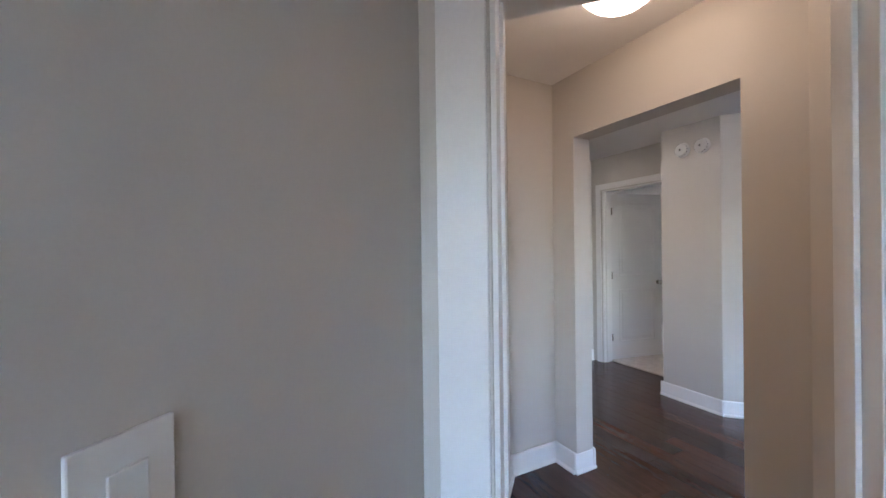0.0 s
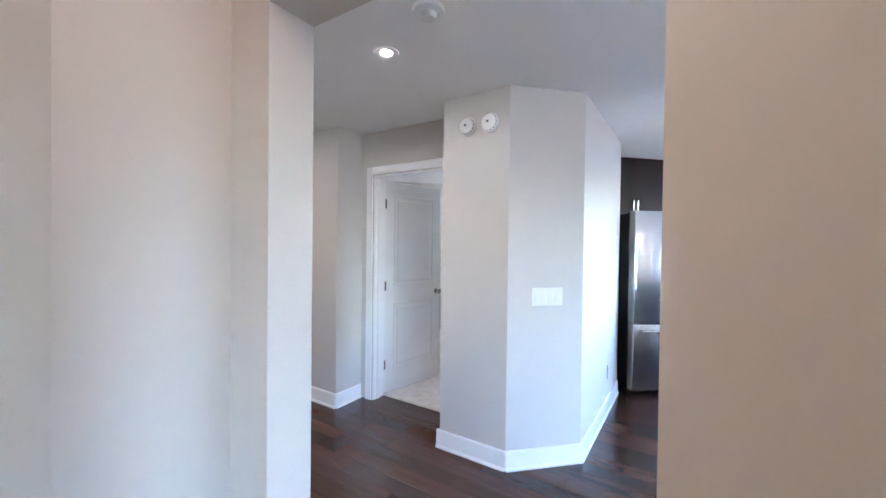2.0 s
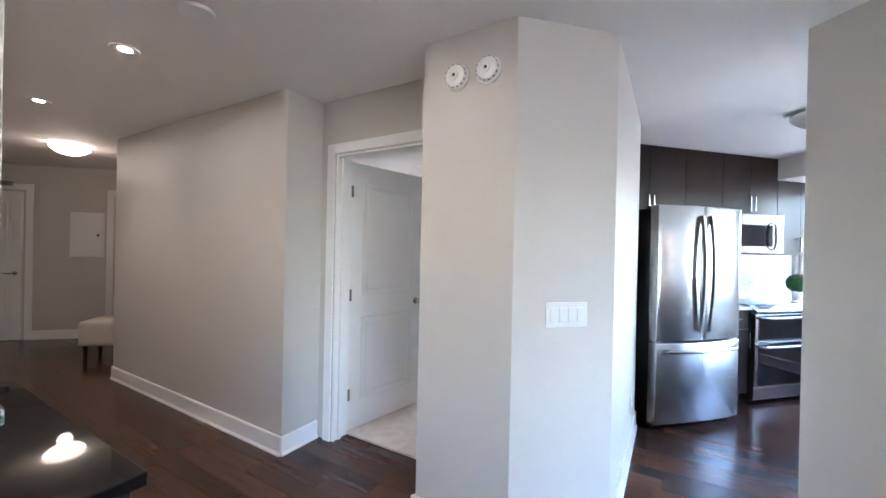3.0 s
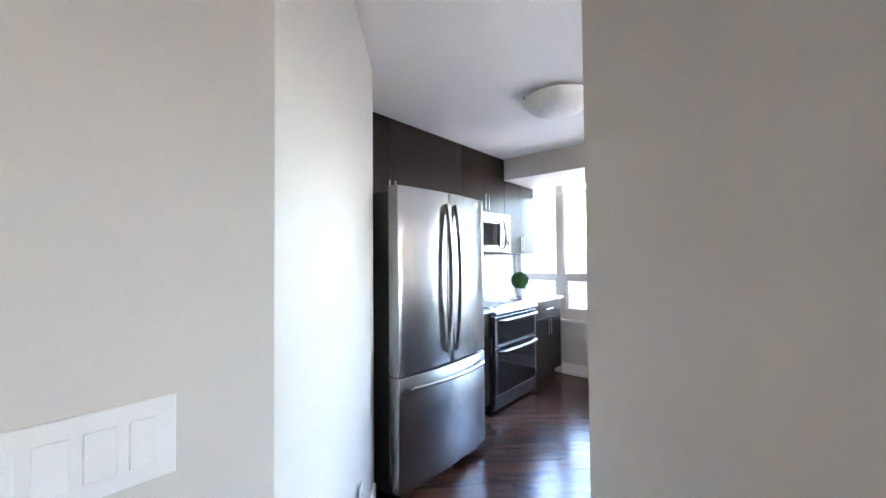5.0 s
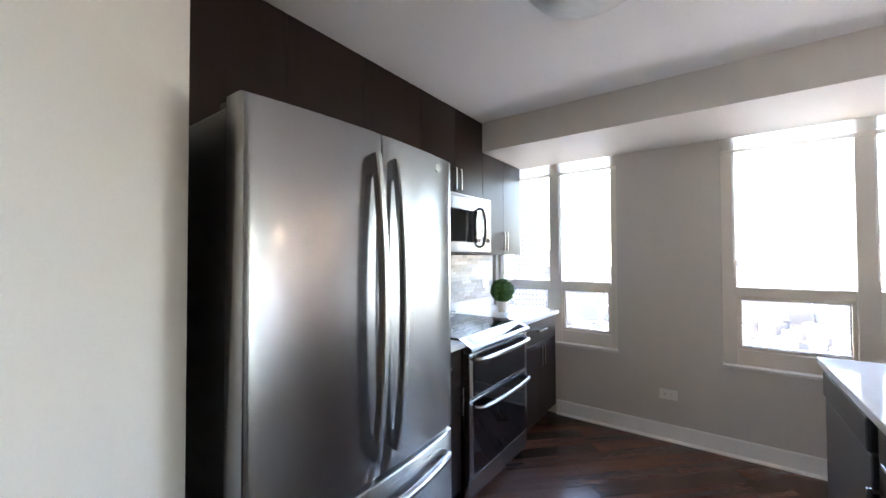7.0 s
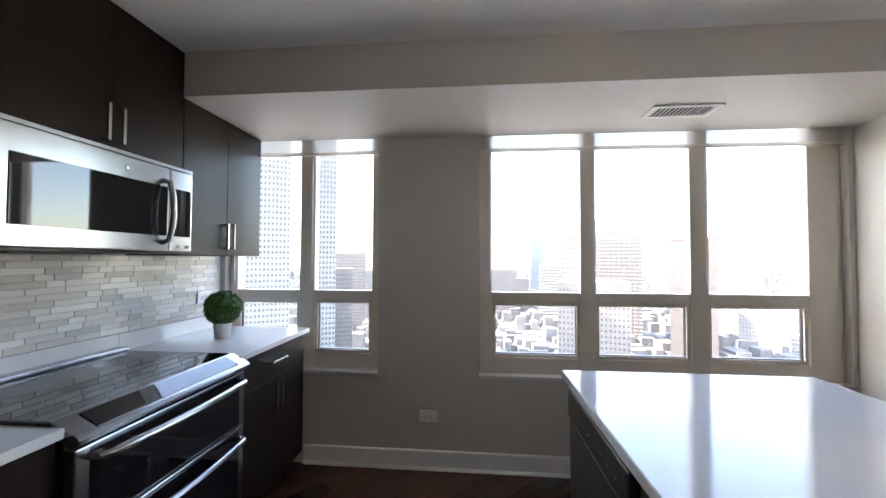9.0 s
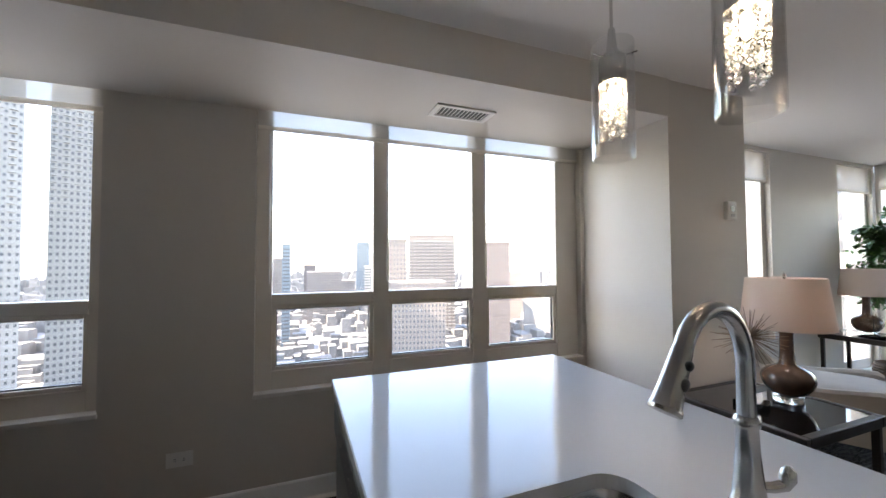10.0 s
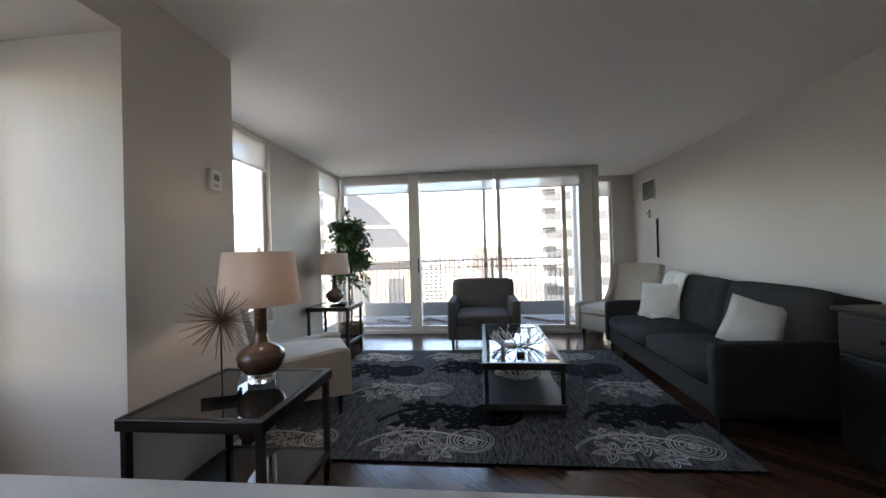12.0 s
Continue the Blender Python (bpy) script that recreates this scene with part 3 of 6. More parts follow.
UG, BG = "espresso wall cabinets", "espresso base cabinets"
UF = 4.96
cabinet("wall_cabinet", 3.80, 4.673, UF, 5.27, 1.80, 2.435, [(0.0, 0.443, 1.80, 2.435, (0.415, 1.885, 0.13, 0)), (0.443, 0.873, 1.80, 2.435, (0.471, 1.885, 0.13, 0))], "espresso veneer cabinet above the refrigerator", UG)
cabinet("wall_cabinet", 4.673, 5.146, UF, 5.27, 1.40, 2.435, [(0.0, 0.473, 1.40, 2.435, (0.03, 1.49, 0.13, 0))], "tall narrow espresso veneer wall cabinet", UG)
cabinet("wall_cabinet", 5.146, 5.909, UF, 5.27, 1.815, 2.435, [(0.0, 0.384, 1.815, 2.435, (0.352, 1.93, 0.15, 0)), (0.384, 0.763, 1.815, 2.435, (0.416, 1.93, 0.15, 0))], "espresso veneer cabinet above the microwave", UG)
cabinet("wall_cabinet", 5.912, 6.60, UF, 5.27, 1.40, 2.205, [(0.0, 0.345, 1.40, 2.205, (0.318, 1.515, 0.15, 0)), (0.345, 0.688, 1.40, 2.205, (0.372, 1.515, 0.15, 0))], "espresso veneer wall cabinet under the soffit", UG)
filler = thing("filler_panel", pose(3.72, UF, 0), "espresso filler panel beside the wall cabinet", "panel")
part("board", one(0.0, 0.078, 0.0, 0.3, 1.80, 2.435, 0.001), ESPRESSO, filler)
cabinet("base_cabinet", 4.655, 5.096, 4.635, 5.27, 0.0, 0.883, [(0.0, 0.441, 0.70, 0.882, (0.23, 0.80, 0.15, 90)), (0.0, 0.441, 0.10, 0.70, (0.41, 0.60, 0.15, 0))], "espresso base cabinet between refrigerator and range", BG, 0.10)
cabinet("base_cabinet", 5.89, 6.60, 4.635, 5.27, 0.0, 0.883, [(0.0, 0.710, 0.70, 0.882, (0.355, 0.80, 0.16, 90)), (0.0, 0.355, 0.10, 0.70, (0.326, 0.60, 0.15, 0)), (0.355, 0.710, 0.10, 0.70, (0.384, 0.60, 0.15, 0))], "espresso base cabinet with drawer below the window corner", BG, 0.10)


def worktop(name, x0, x1, y0, y1, label):
    w = thing(name, pose(0, 0, 0), label, "worktop")
    part("slab", one(x0, x1, y0, y1, 0.884, 0.914, 0.003), QUARTZ, w)
    part("upstand", one(x0, x1, y1 - 0.018, y1 - 0.002, 0.9145, 1.005, 0.002), QUARTZ, w)


worktop("worktop", 4.645, 5.098, 4.61, 5.275, "white quartz worktop beside the refrigerator")
worktop("worktop", 5.884, 6.632, 4.61, 5.275, "white quartz worktop beside the range")
up = thing("quartz_upstand", pose(0, 0, 0), "white quartz strip behind the range", "upstand")
part("strip", one(5.099, 5.883, 5.257, 5.273, 0.90, 1.005, 0.002), QUARTZ, up)


def curved_slab(x0, x1, z0, z1, depth, bulge, mid, half, steps=14, rim=0.008):
    """A door slab whose front follows one shallow curve across the appliance; back at y = 0, front towards -y."""
    bm = bmesh.new()
    cols = []
    xs = [x0, x0 + rim * 0.4, x0 + rim] + [x0 + rim + (x1 - x0 - 2 * rim) * i / steps for i in range(1, steps)] + [x1 - rim, x1 - rim * 0.4, x1]
    for i, x in enumerate(xs):
        e = {0: 1.0, 1: 0.35, 2: 0.0}.get(min(i, len(xs) - 1 - i), 0.0)
        y = -depth - bulge * (1 - ((x - mid) / half) ** 2) + e * rim
        cols.append((x, y))
    rows = []
    for z, e in ((z0, rim), (z0 + rim * 0.4, rim * 0.3), (z0 + rim, 0), (z1 - rim, 0), (z1 - rim * 0.4, rim * 0.3), (z1, rim)):
        rows.append([bm.verts.new((x, y + e, z)) for x, y in cols])
    for a, b in zip(rows, rows[1:]):
        for i in range(len(cols) - 1):
            bm.faces.new((a[i], a[i + 1], b[i + 1], b[i]))
    back = [[bm.verts.new((x, 0, z)) for x, _ in cols] for z in (z0, z1)]
    for i in range(len(cols) - 1):
        bm.faces.new((back[0][i], back[0][i + 1], rows[0][i + 1], rows[0][i]))
        bm.faces.new((rows[-1][i], rows[-1][i + 1], back[1][i + 1], back[1][i]))
    bm.faces.new([r[0] for r in rows] + [back[1][0], back[0][0]])
    bm.faces.new([r[-1] for r in rows] + [back[1][-1], back[0][-1]])
    return bm


def strap_handle(x, z0=0.775, z1=1.70, half=0.0125, deep=0.026, steps=22):
    """A flat strap bowed away from the door, with a square foot at each end; front towards -y."""
    bm = bmesh.new()
    rings = []
    for i in range(steps + 1):
        t = 2 * i / steps - 1
        z = z0 + (z1 - z0) * i / steps
        y = -0.138 - 0.034 * (1 - t * t)
        e = 0.004
        rings.append([bm.verts.new((x + px, y + py, z)) for px, py in ((-half, e), (-half + e, 0.0), (half - e, 0.0), (half, e), (half, deep), (-half, deep))])
    for a, b in zip(rings, rings[1:]):
        for k in range(6):
            bm.faces.new((a[k], a[(k + 1) % 6], b[(k + 1) % 6], b[k]))
    bm.faces.new(rings[0][::-1])
    bm.faces.new(rings[-1])
    for z in (z0 + 0.002, z1 - 0.062):
        box(bm, x - half + 0.001, x + half - 0.001, -0.136, -0.098, z, z + 0.06, 0.002)
    return bm


def refrigerator():
    f = thing("refrigerator", pose(3.770, 4.44, 0), "stainless steel french-door refrigerator with bottom freezer drawer", "refrigerator")
    W = 0.845
    part("body", one(0.004, W - 0.004, 0.004, 0.78, 0.03, 1.755, 0.006), DARK, f, "dark grey painted cabinet")
    part("toe_grille", one(0.02, W - 0.02, -0.02, 0.02, 0.012, 0.06, 0.003), BLACK, f, "black toe grille")
    for k, (a, b) in enumerate(((0.0, 0.420), (0.426, W))):
        d = part("door", curved_slab(a, b, 0.705, 1.775, 0.075, 0.032, W / 2, W / 2), STEEL, f, "brushed stainless steel door", True)
        hx = 0.378 if k == 0 else 0.468
        part("handle", strap_handle(hx), STEEL, d, "bowed flat steel strap handle", True)
    d = part("freezer_drawer", curved_slab(0.0, W, 0.055, 0.690, 0.075, 0.032, W / 2, W / 2, 22), STEEL, f, "brushed stainless steel drawer front", True)
    pts = [(0.085, -0.08, 0.625), (0.09, -0.12, 0.628)] + [(0.10 + (W - 0.2) * i / 10, -0.125 - 0.034 * (1 - ((i - 5) / 5) ** 2), 0.630) for i in range(11)] + [(W - 0.09, -0.12, 0.628), (W - 0.085, -0.08, 0.625)]
    part("handle", tube(pts, [0.019, 0.018] + [0.014] * (len(pts) - 4) + [0.018, 0.019], 14), STEEL_H, d, "bowed steel bar handle with flared ends", True)
    for x in (0.05, W - 0.05):
        part("hinge_cap", one(x - 0.04, x + 0.04, -0.05, 0.06, 1.757, 1.775, 0.004), DARK, f)
        part("hinge", one(x - 0.045, x + 0.025, -0.07, 0.0, 0.691, 0.704, 0.003), NICKEL, f)
    b = lathe([(0.0, 0.0), (0.016, 0.0), (0.016, 0.002), (0.013, 0.003), (0.0, 0.003)], 20)
    bmesh.ops.transform(b, matrix=pose(0.735, -0.0900, 1.727, 90, 0, 0), verts=b.verts)
    part("badge", b, CHROME, f, "small round chrome badge")


refrigerator()


def oven_range():
    r = thing("range", pose(5.105, 4.60, 0), "stainless slide-in double oven range with black glass", "range")
    W = 0.772
    part("body", one(0.004, W - 0.004, 0.03, 0.655, 0.02, 0.895, 0.003), BLACK, r, "black painted sides")
    part("cooktop", one(-0.004, W + 0.004, 0.055, 0.64, 0.9155, 0.925, 0.003), BLACKGLASS, r, "black glass cooktop")
    part("back_trim", one(-0.004, W + 0.004, 0.60, 0.655, 0.9255, 0.945, 0.006), STEEL_H, r)
    bm = bmesh.new()
    prof = [(0.055, 0.926), (0.050, 0.890), (0.0, 0.855), (-0.030, 0.862), (-0.034, 0.876), (-0.025, 0.886)]
    ends = [[bm.verts.new((x, y, z)) for y, z in prof] for x in (-0.006, W + 0.006)]
    bm.faces.new(ends[0]); bm.faces.new(ends[1][::-1])
    for i in range(len(prof)):
        bm.faces.new((ends[0][i], ends[1][i], ends[1][(i + 1) % len(prof)], ends[0][(i + 1) % len(prof)]))
    cp = part("control_panel", bm, STEEL_H, r, "sloped steel control panel")
    bm = bmesh.new()
    quad = [(0.06, -0.018, 0.8905), (W - 0.06, -0.018, 0.8905), (W - 0.06, 0.046, 0.9235), (0.06, 0.046, 0.9235)]
    lo = [bm.verts.new(q) for q in quad]
    hi = [bm.verts.new((q[0], q[1] - 0.001, q[2] + 0.002)) for q in quad]
    bm.faces.new(lo[::-1]); bm.faces.new(hi)
    for i in range(4):
        bm.faces.new((lo[i], lo[(i + 1) % 4], hi[(i + 1) % 4], hi[i]))
    part("touch_panel", bm, BLACKGLASS, cp, "black glass touch panel")
    for nm, z0, z1, hz in (("upper_oven_door", 0.595, 0.845, 0.812), ("lower_oven_door", 0.165, 0.588, 0.545)):
        d = part(nm, one(0.002, W - 0.002, -0.012, 0.029, z0, z1, 0.004), STEEL_H, r, "steel framed oven door")
        part("glass", one(0.045, W - 0.045, -0.016, -0.0125, z0 + 0.012, z1 - 0.012, 0.001), BLACKGLASS, d, "black oven glass")
        pts = [(0.05, -0.016, hz), (0.06, -0.05, hz)] + [(0.07 + (W - 0.14) * i / 8, -0.055 - 0.022 * (1 - ((i - 4) / 4) ** 2), hz) for i in range(9)] + [(W - 0.06, -0.05, hz), (W - 0.05, -0.016, hz)]
        part("handle", tube(pts, 0.014, 12), STEEL_H, d, "bowed steel towel-bar handle", True)
    dr = part("storage_drawer", one(0.002, W - 0.002, -0.008, 0.029, 0.045, 0.160, 0.004), STEEL_H, r, "steel bottom drawer")
    b = lathe([(0.0, 0.0), (0.014, 0.0), (0.014, 0.002), (0.0, 0.003)], 18)
    bmesh.ops.transform(b, matrix=pose(W / 2, -0.0085, 0.112, 90, 0, 0), verts=b.verts)
    part("badge", b, CHROME, dr, "small round chrome badge")
    for k, (x, y, rr) in enumerate(((0.2, 0.2, 0.09), (0.57, 0.2, 0.11), (0.2, 0.46, 0.08), (0.57, 0.46, 0.075))):
        b = lathe([(rr - 0.0015, 0.9252), (rr, 0.9256), (rr + 0.0015, 0.9252)], 36)
        bmesh.ops.transform(b, matrix=pose(x, y, 0), verts=b.verts)
        part("burner_ring", b, surface("burner_print", (0.12, 0.12, 0.12), 0.3, var=0.0, bump=0.0) if k == 0 else bpy.data.materials["burner_print"], r, "printed grey burner ring")
    for x in (0.06, W - 0.06):
        for y in (0.08, 0.60):
            part("foot", box(bmesh.new(), x - 0.015, x + 0.015, y - 0.015, y + 0.015, 0.0, 0.0195, 0.003), BLACK, r)


oven_range()


def microwave():
    m = thing("microwave", pose(5.095, 4.86, 1.405), "stainless over-the-range microwave with dark window", "microwave")
    W, H = 0.76, 0.405
    part("body", one(0.0, W, 0.032, 0.41, 0.0, H, 0.003), BLACK, m, "black steel case")
    part("vent_grille", one(0.1, 0.4, 0.08, 0.3, -0.006, -0.0005, 0.001), BLACK, m)
    part("top_trim", one(0.0, W, 0.0, 0.031, H - 0.018, H - 0.001, 0.003), STEEL_H, m)
    d = part("microwave_door", one(0.0, 0.625, 0.0, 0.031, 0.012, H - 0.019, 0.004), STEEL_H, m, "brushed steel door")
    part("window", one(0.035, 0.610, -0.003, -0.0004, 0.080, H - 0.105, 0.001), BLACKGLASS, d, "dark glass window")
    pts = [(0.592, 0.0, 0.05), (0.592, -0.03, 0.06), (0.592, -0.046, 0.12), (0.592, -0.05, 0.18), (0.592, -0.046, 0.25), (0.592, -0.03, 0.315), (0.592, 0.0, 0.325)]
    part("handle", tube(pts, 0.012, 12), STEEL, d, "bowed steel handle", True)
    c = part("control_panel", one(0.628, W, 0.0, 0.031, 0.012, H - 0.019, 0.004), STEEL_H, m)
    part("display", one(0.635, W - 0.012, -0.002, -0.0004, 0.080, H - 0.105, 0.001), BLACKGLASS, c, "black glass key panel")
    for i in range(4):
        part("button", one(0.645 + 0.026 * i, 0.663 + 0.026 * i, -0.002, -0.0004, 0.025, 0.042, 0.001), WHITE, c)
    b = lathe([(0.0, 0.0), (0.012, 0.0), (0.012, 0.002), (0.0, 0.003)], 18)
    bmesh.ops.transform(b, matrix=pose(0.42, -0.0005, H - 0.062, 90, 0, 0), verts=b.verts)
    part("badge", b, CHROME, m, "small round chrome badge")


microwave()


def rounded(x0, x1, y0, y1, r, n=8):
    pts = []
    for cx, cy, a in ((x1 - r, y1 - r, 0), (x0 + r, y1 - r, 90), (x0 + r, y0 + r, 180), (x1 - r, y0 + r, 270)):
        for i in range(n + 1):
            t = radians(a + 90 * i / n)
            pts.append((cx + r * math.cos(t), cy + r * math.sin(t)))
    return pts


def peninsula():
    X0, X1, Y0, Y1 = 3.572, 5.795, 2.115, 3.112
    hole = rounded(4.17, 4.95, 2.61, 2.95, 0.06)
    n = len(hole)
    corners = [(X1, Y1), (X0, Y1), (X0, Y0), (X1, Y0)]
    outer = []
    per = n // 4
    for k in range(4):
        for i in range(per):
            outer.append(corners[k])
    top = thing("peninsula_worktop", pose(0, 0, 0), "white polished quartz peninsula worktop with a sink cut-out", "worktop")
    bm = bmesh.new()
    bev = 0.003
    cv = [[bm.verts.new((x + sx * 0, y, z)) for (x, y), (sx, sy) in zip(corners, ((-1, -1), (1, -1), (1, 1), (-1, 1)))] for z in (0.884, 0.911)]
    inset = [bm.verts.new((x + sx * bev, y + sy * bev, 0.914)) for (x, y), (sx, sy) in zip(corners, ((-1, -1), (1, -1), (1, 1), (-1, 1)))]
    ht = [bm.verts.new((x, y, 0.914)) for x, y in hole]
    hb = [bm.verts.new((x, y, 0.884)) for x, y in hole]
    for i in range(n):
        j = (i + 1) % n
        k, k2 = i // per, (j // per) % 4
        for ring, cr in ((ht, inset), (hb, cv[0])):
            bm.faces.new((ring[i], ring[j], cr[k]))
            if k != k2:
                bm.faces.new((ring[j], cr[k2], cr[k]))
        bm.faces.new((ht[i], ht[j], hb[j], hb[i]))
    for k in range(4):
        j = (k + 1) % 4
        bm.faces.new((cv[0][k], cv[0][j], cv[1][j], cv[1][k]))
        bm.faces.new((cv[1][k], cv[1][j], inset[j], inset[k]))
    part("slab", bm, QUARTZ, top)
    sink = thing("sink", pose(0, 0, 0), "undermount stainless steel sink in the worktop", "sink")
    bm = bmesh.new()
    rings = []
    for ins, z in ((-0.012, 0.8835), (0.0, 0.8835), (0.006, 0.87), (0.012, 0.74), (0.04, 0.70), (0.15, 0.695)):
        rings.append([bm.verts.new((x, y, z)) for x, y in rounded(4.17 + ins, 4.95 - ins, 2.61 + ins, 2.95 - ins, max(0.06 - ins * 0.2, 0.01))])
    for a, b in zip(rings, rings[1:]):
        for i in range(n):
            bm.faces.new((a[i], a[(i + 1) % n], b[(i + 1) % n], b[i]))
    bm.faces.new(rings[-1])
    part("basin", bm, STEEL_H, sink, "", True)
    b = lathe([(0.0, 0.698), (0.03, 0.698), (0.042, 0.700), (0.045, 0.697)], 24)
    bmesh.ops.transform(b, matrix=pose(4.56, 2.78, 0), verts=b.verts)
    part("drain", b, CHROME, sink, "chrome drain ring")
    base = thing("peninsula_cabinet", pose(0, 0, 0), "espresso base cabinet below the peninsula worktop", "cabinet", BG)
    bm = one(3.60, 5.085, 2.42, 2.575, 0.0, 0.882)
    box(bm, 3.60, 5.085, 2.576, 3.07, 0.1, 0.68)
    part("body", bm, ESPRESSO, base)
    part("end_panel", one(5.70, 5.72, 2.42, 3.09, 0.0, 0.882, 0.001), ESPRESSO, base)
    part("back_panel", one(5.086, 5.699, 2.42, 2.44, 0.0, 0.882), ESPRESSO, base)
    for a, b in ((3.605, 4.10), (4.10, 4.595), (4.595, 5.08)):
        dr = part("drawer_front", one(a + 0.0015, b - 0.0015, 3.071, 3.09, 0.71, 0.878, 0.0012), ESPRESSO, base)
        bar_pull(0.15, "handle", dr, pose((a + b) / 2, 3.09, 0.80, 0, 90, 0) @ pose(0, 0, 0, 0, 0, 180))
        do = part("cabinet_door", one(a + 0.0015, b - 0.0015, 3.071, 3.09, 0.10, 0.707, 0.0012), ESPRESSO, base)
        bar_pull(0.15, "handle", do, pose(b - 0.03, 3.09, 0.60, 0, 0, 180))
    dw = thing("dishwasher", pose(5.09, 3.07, 0), "dishwasher with black control strip under the peninsula", "dishwasher")
    part("tub", one(0.0, 0.60, -0.56, -0.002, 0.1, 0.86), DARK, dw)
    part("control_strip", one(0.0, 0.60, 0.0, 0.042, 0.765, 0.878, 0.010), BLACK, dw, "black control strip with keys")
    part("dishwasher_door", one(0.0, 0.60, 0.0, 0.034, 0.11, 0.760, 0.005), surface("dark_steel", (0.10, 0.105, 0.115), 0.33, 1.0, var=0.02, bump=0.0), dw, "brushed steel door")
    part("toe_plate", one(0.0, 0.60, -0.06, -0.04, 0.0, 0.105), BLACK, dw)
    for i in range(7):
        part("key", one(0.08 + 0.06 * i, 0.088 + 0.06 * i, 0.0422, 0.0428, 0.812, 0.817, 0.0002), NICKEL, dw)


peninsula()


def faucet():
    f = thing("faucet", pose(4.767, 2.483, 0.914, 0, 0, 5), "brushed nickel gooseneck pull-down kitchen faucet", "faucet")
    part("base", lathe([(0.0, 0.0), (0.030, 0.0), (0.030, 0.006), (0.0265, 0.012), (0.0235, 0.04), (0.0190, 0.09), (0.0165, 0.138), (0.0195, 0.143), (0.0212, 0.150), (0.0195, 0.157), (0.0155, 0.161), (0.0, 0.161)], 32), NICKEL, f, "", True)
    R, top = 0.095, 0.248
    pts = [(0, 0, 0.155), (0, 0, 0.20)] + [(0, R - R * math.cos(radians(a)), top + R * 1.12 * math.sin(radians(a))) for a in range(0, 153, 8)]
    part("spout", tube(pts, 0.0145, 18), NICKEL, f, "", True)
    end = Vector(pts[-1])
    way = (Vector(pts[-1]) - Vector(pts[-2])).normalized()
    turn = way.to_track_quat("Z", "Y").to_matrix().to_4x4()
    b = lathe([(0.0, 0.0), (0.0150, 0.0), (0.0155, 0.003), (0.0165, 0.02), (0.0200, 0.066), (0.0225, 0.094), (0.0250, 0.098), (0.0240, 0.104), (0.0, 0.101)], 28)
    bmesh.ops.transform(b, matrix=Matrix.Translation(end) @ turn, verts=b.verts)
    h = part("spray_head", b, NICKEL, f, "flared nickel spray head", True)
    side = Matrix.Translation(end) @ turn
    axis = max((90 * k for k in range(4)), key=lambda a: (turn @ Vector((math.cos(radians(a)), math.sin(radians(a)), 0))).dot(Vector((-0.8, 0.5, 0.0))))
    for z, s in ((0.026, 0.008), (0.056, 0.011)):
        b = bmesh.new()
        bmesh.ops.create_uvsphere(b, u_segments=14, v_segments=8, radius=1.0)
        bmesh.ops.transform(b, matrix=side @ pose(0, 0, 0, 0, 0, axis) @ pose(0.0165 + z * 0.05, 0.0, z) @ Matrix.Diagonal((0.005, 0.008, s, 1)), verts=b.verts)
        part("button", b, BLACK, h, "black rubber spray button", True)
    b = tube([(0.0, -0.0, 0.036), (-0.022, -0.032, 0.037), (-0.032, -0.046, 0.042), (-0.035, -0.051, 0.054), (-0.036, -0.053, 0.068), (-0.036, -0.053, 0.075)], [0.008, 0.009, 0.010, 0.013, 0.011, 0.004], 16)
    part("lever", b, NICKEL, f, "nickel control lever", True)


faucet()

CRYSTAL = glass("crystal_glass", (1, 1, 1), 0.0, thin=False)
GLOWBULB = glow("warm_bulb_glass", (1.0, 0.78, 0.5), 5.0)


def pendant(m):
    p = thing("pendant_light", m, "clear glass cylinder pendant lamp with lit crystal strings", "pendant lamp", "pendants over the peninsula")
    part("canopy", lathe([(0.0, 0.828), (0.06, 0.828), (0.06, 0.81), (0.01, 0.802), (0.0, 0.802)], 28), CHROME, p)
    part("rod", tube([(0, 0, 0.335), (0, 0, 0.805)], 0.004, 10), CHROME, p)
    part("socket_cap", lathe([(0.0, 0.34), (0.008, 0.34), (0.013, 0.285), (0.032, 0.262), (0.034, 0.195), (0.0, 0.195)], 28), CHROME, p, "satin steel socket cap", True)
    g = part("glass_cylinder", lathe([(0.0495, 0.004), (0.0505, 0.0), (0.052, 0.004), (0.052, 0.296), (0.0505, 0.30), (0.0495, 0.296), (0.0495, 0.004)], 40), CLEAR, p, "clear glass cylinder", True)
    for a in (90, 210, 330):
        b = tube([(0.034 * math.cos(radians(a)), 0.034 * math.sin(radians(a)), 0.262), (0.060 * math.cos(radians(a)), 0.060 * math.sin(radians(a)), 0.262)], 0.0022, 8)
        part("set_screw", b, CHROME, p)
    b = bmesh.new()
    bmesh.ops.create_uvsphere(b, u_segments=14, v_segments=10, radius=1.0)
    bmesh.ops.transform(b, matrix=pose(0, 0, 0.165) @ Matrix.Diagonal((0.011, 0.011, 0.026, 1)), verts=b.verts)
    part("bulb", b, GLOWBULB, p, "small glowing halogen bulb", True)
    rnd = random.Random(4)
    for s in range(11):
        a = 2 * math.pi * s / 11
        bm = bmesh.new()
        low = 0.045 + 0.035 * (s % 3 == 0) + rnd.random() * 0.01
        z = 0.19
        while z > low:
            own = bmesh.new()
            bmesh.ops.create_icosphere(own, subdivisions=1, radius=0.0068)
            join(bm, own, pose(0.029 * math.cos(a), 0.029 * math.sin(a), z, rnd.random() * 90, rnd.random() * 90, 0))
            z -= 0.0145
        part("crystal_string", bm, CRYSTAL, p, "string of cut crystal beads")
    return p


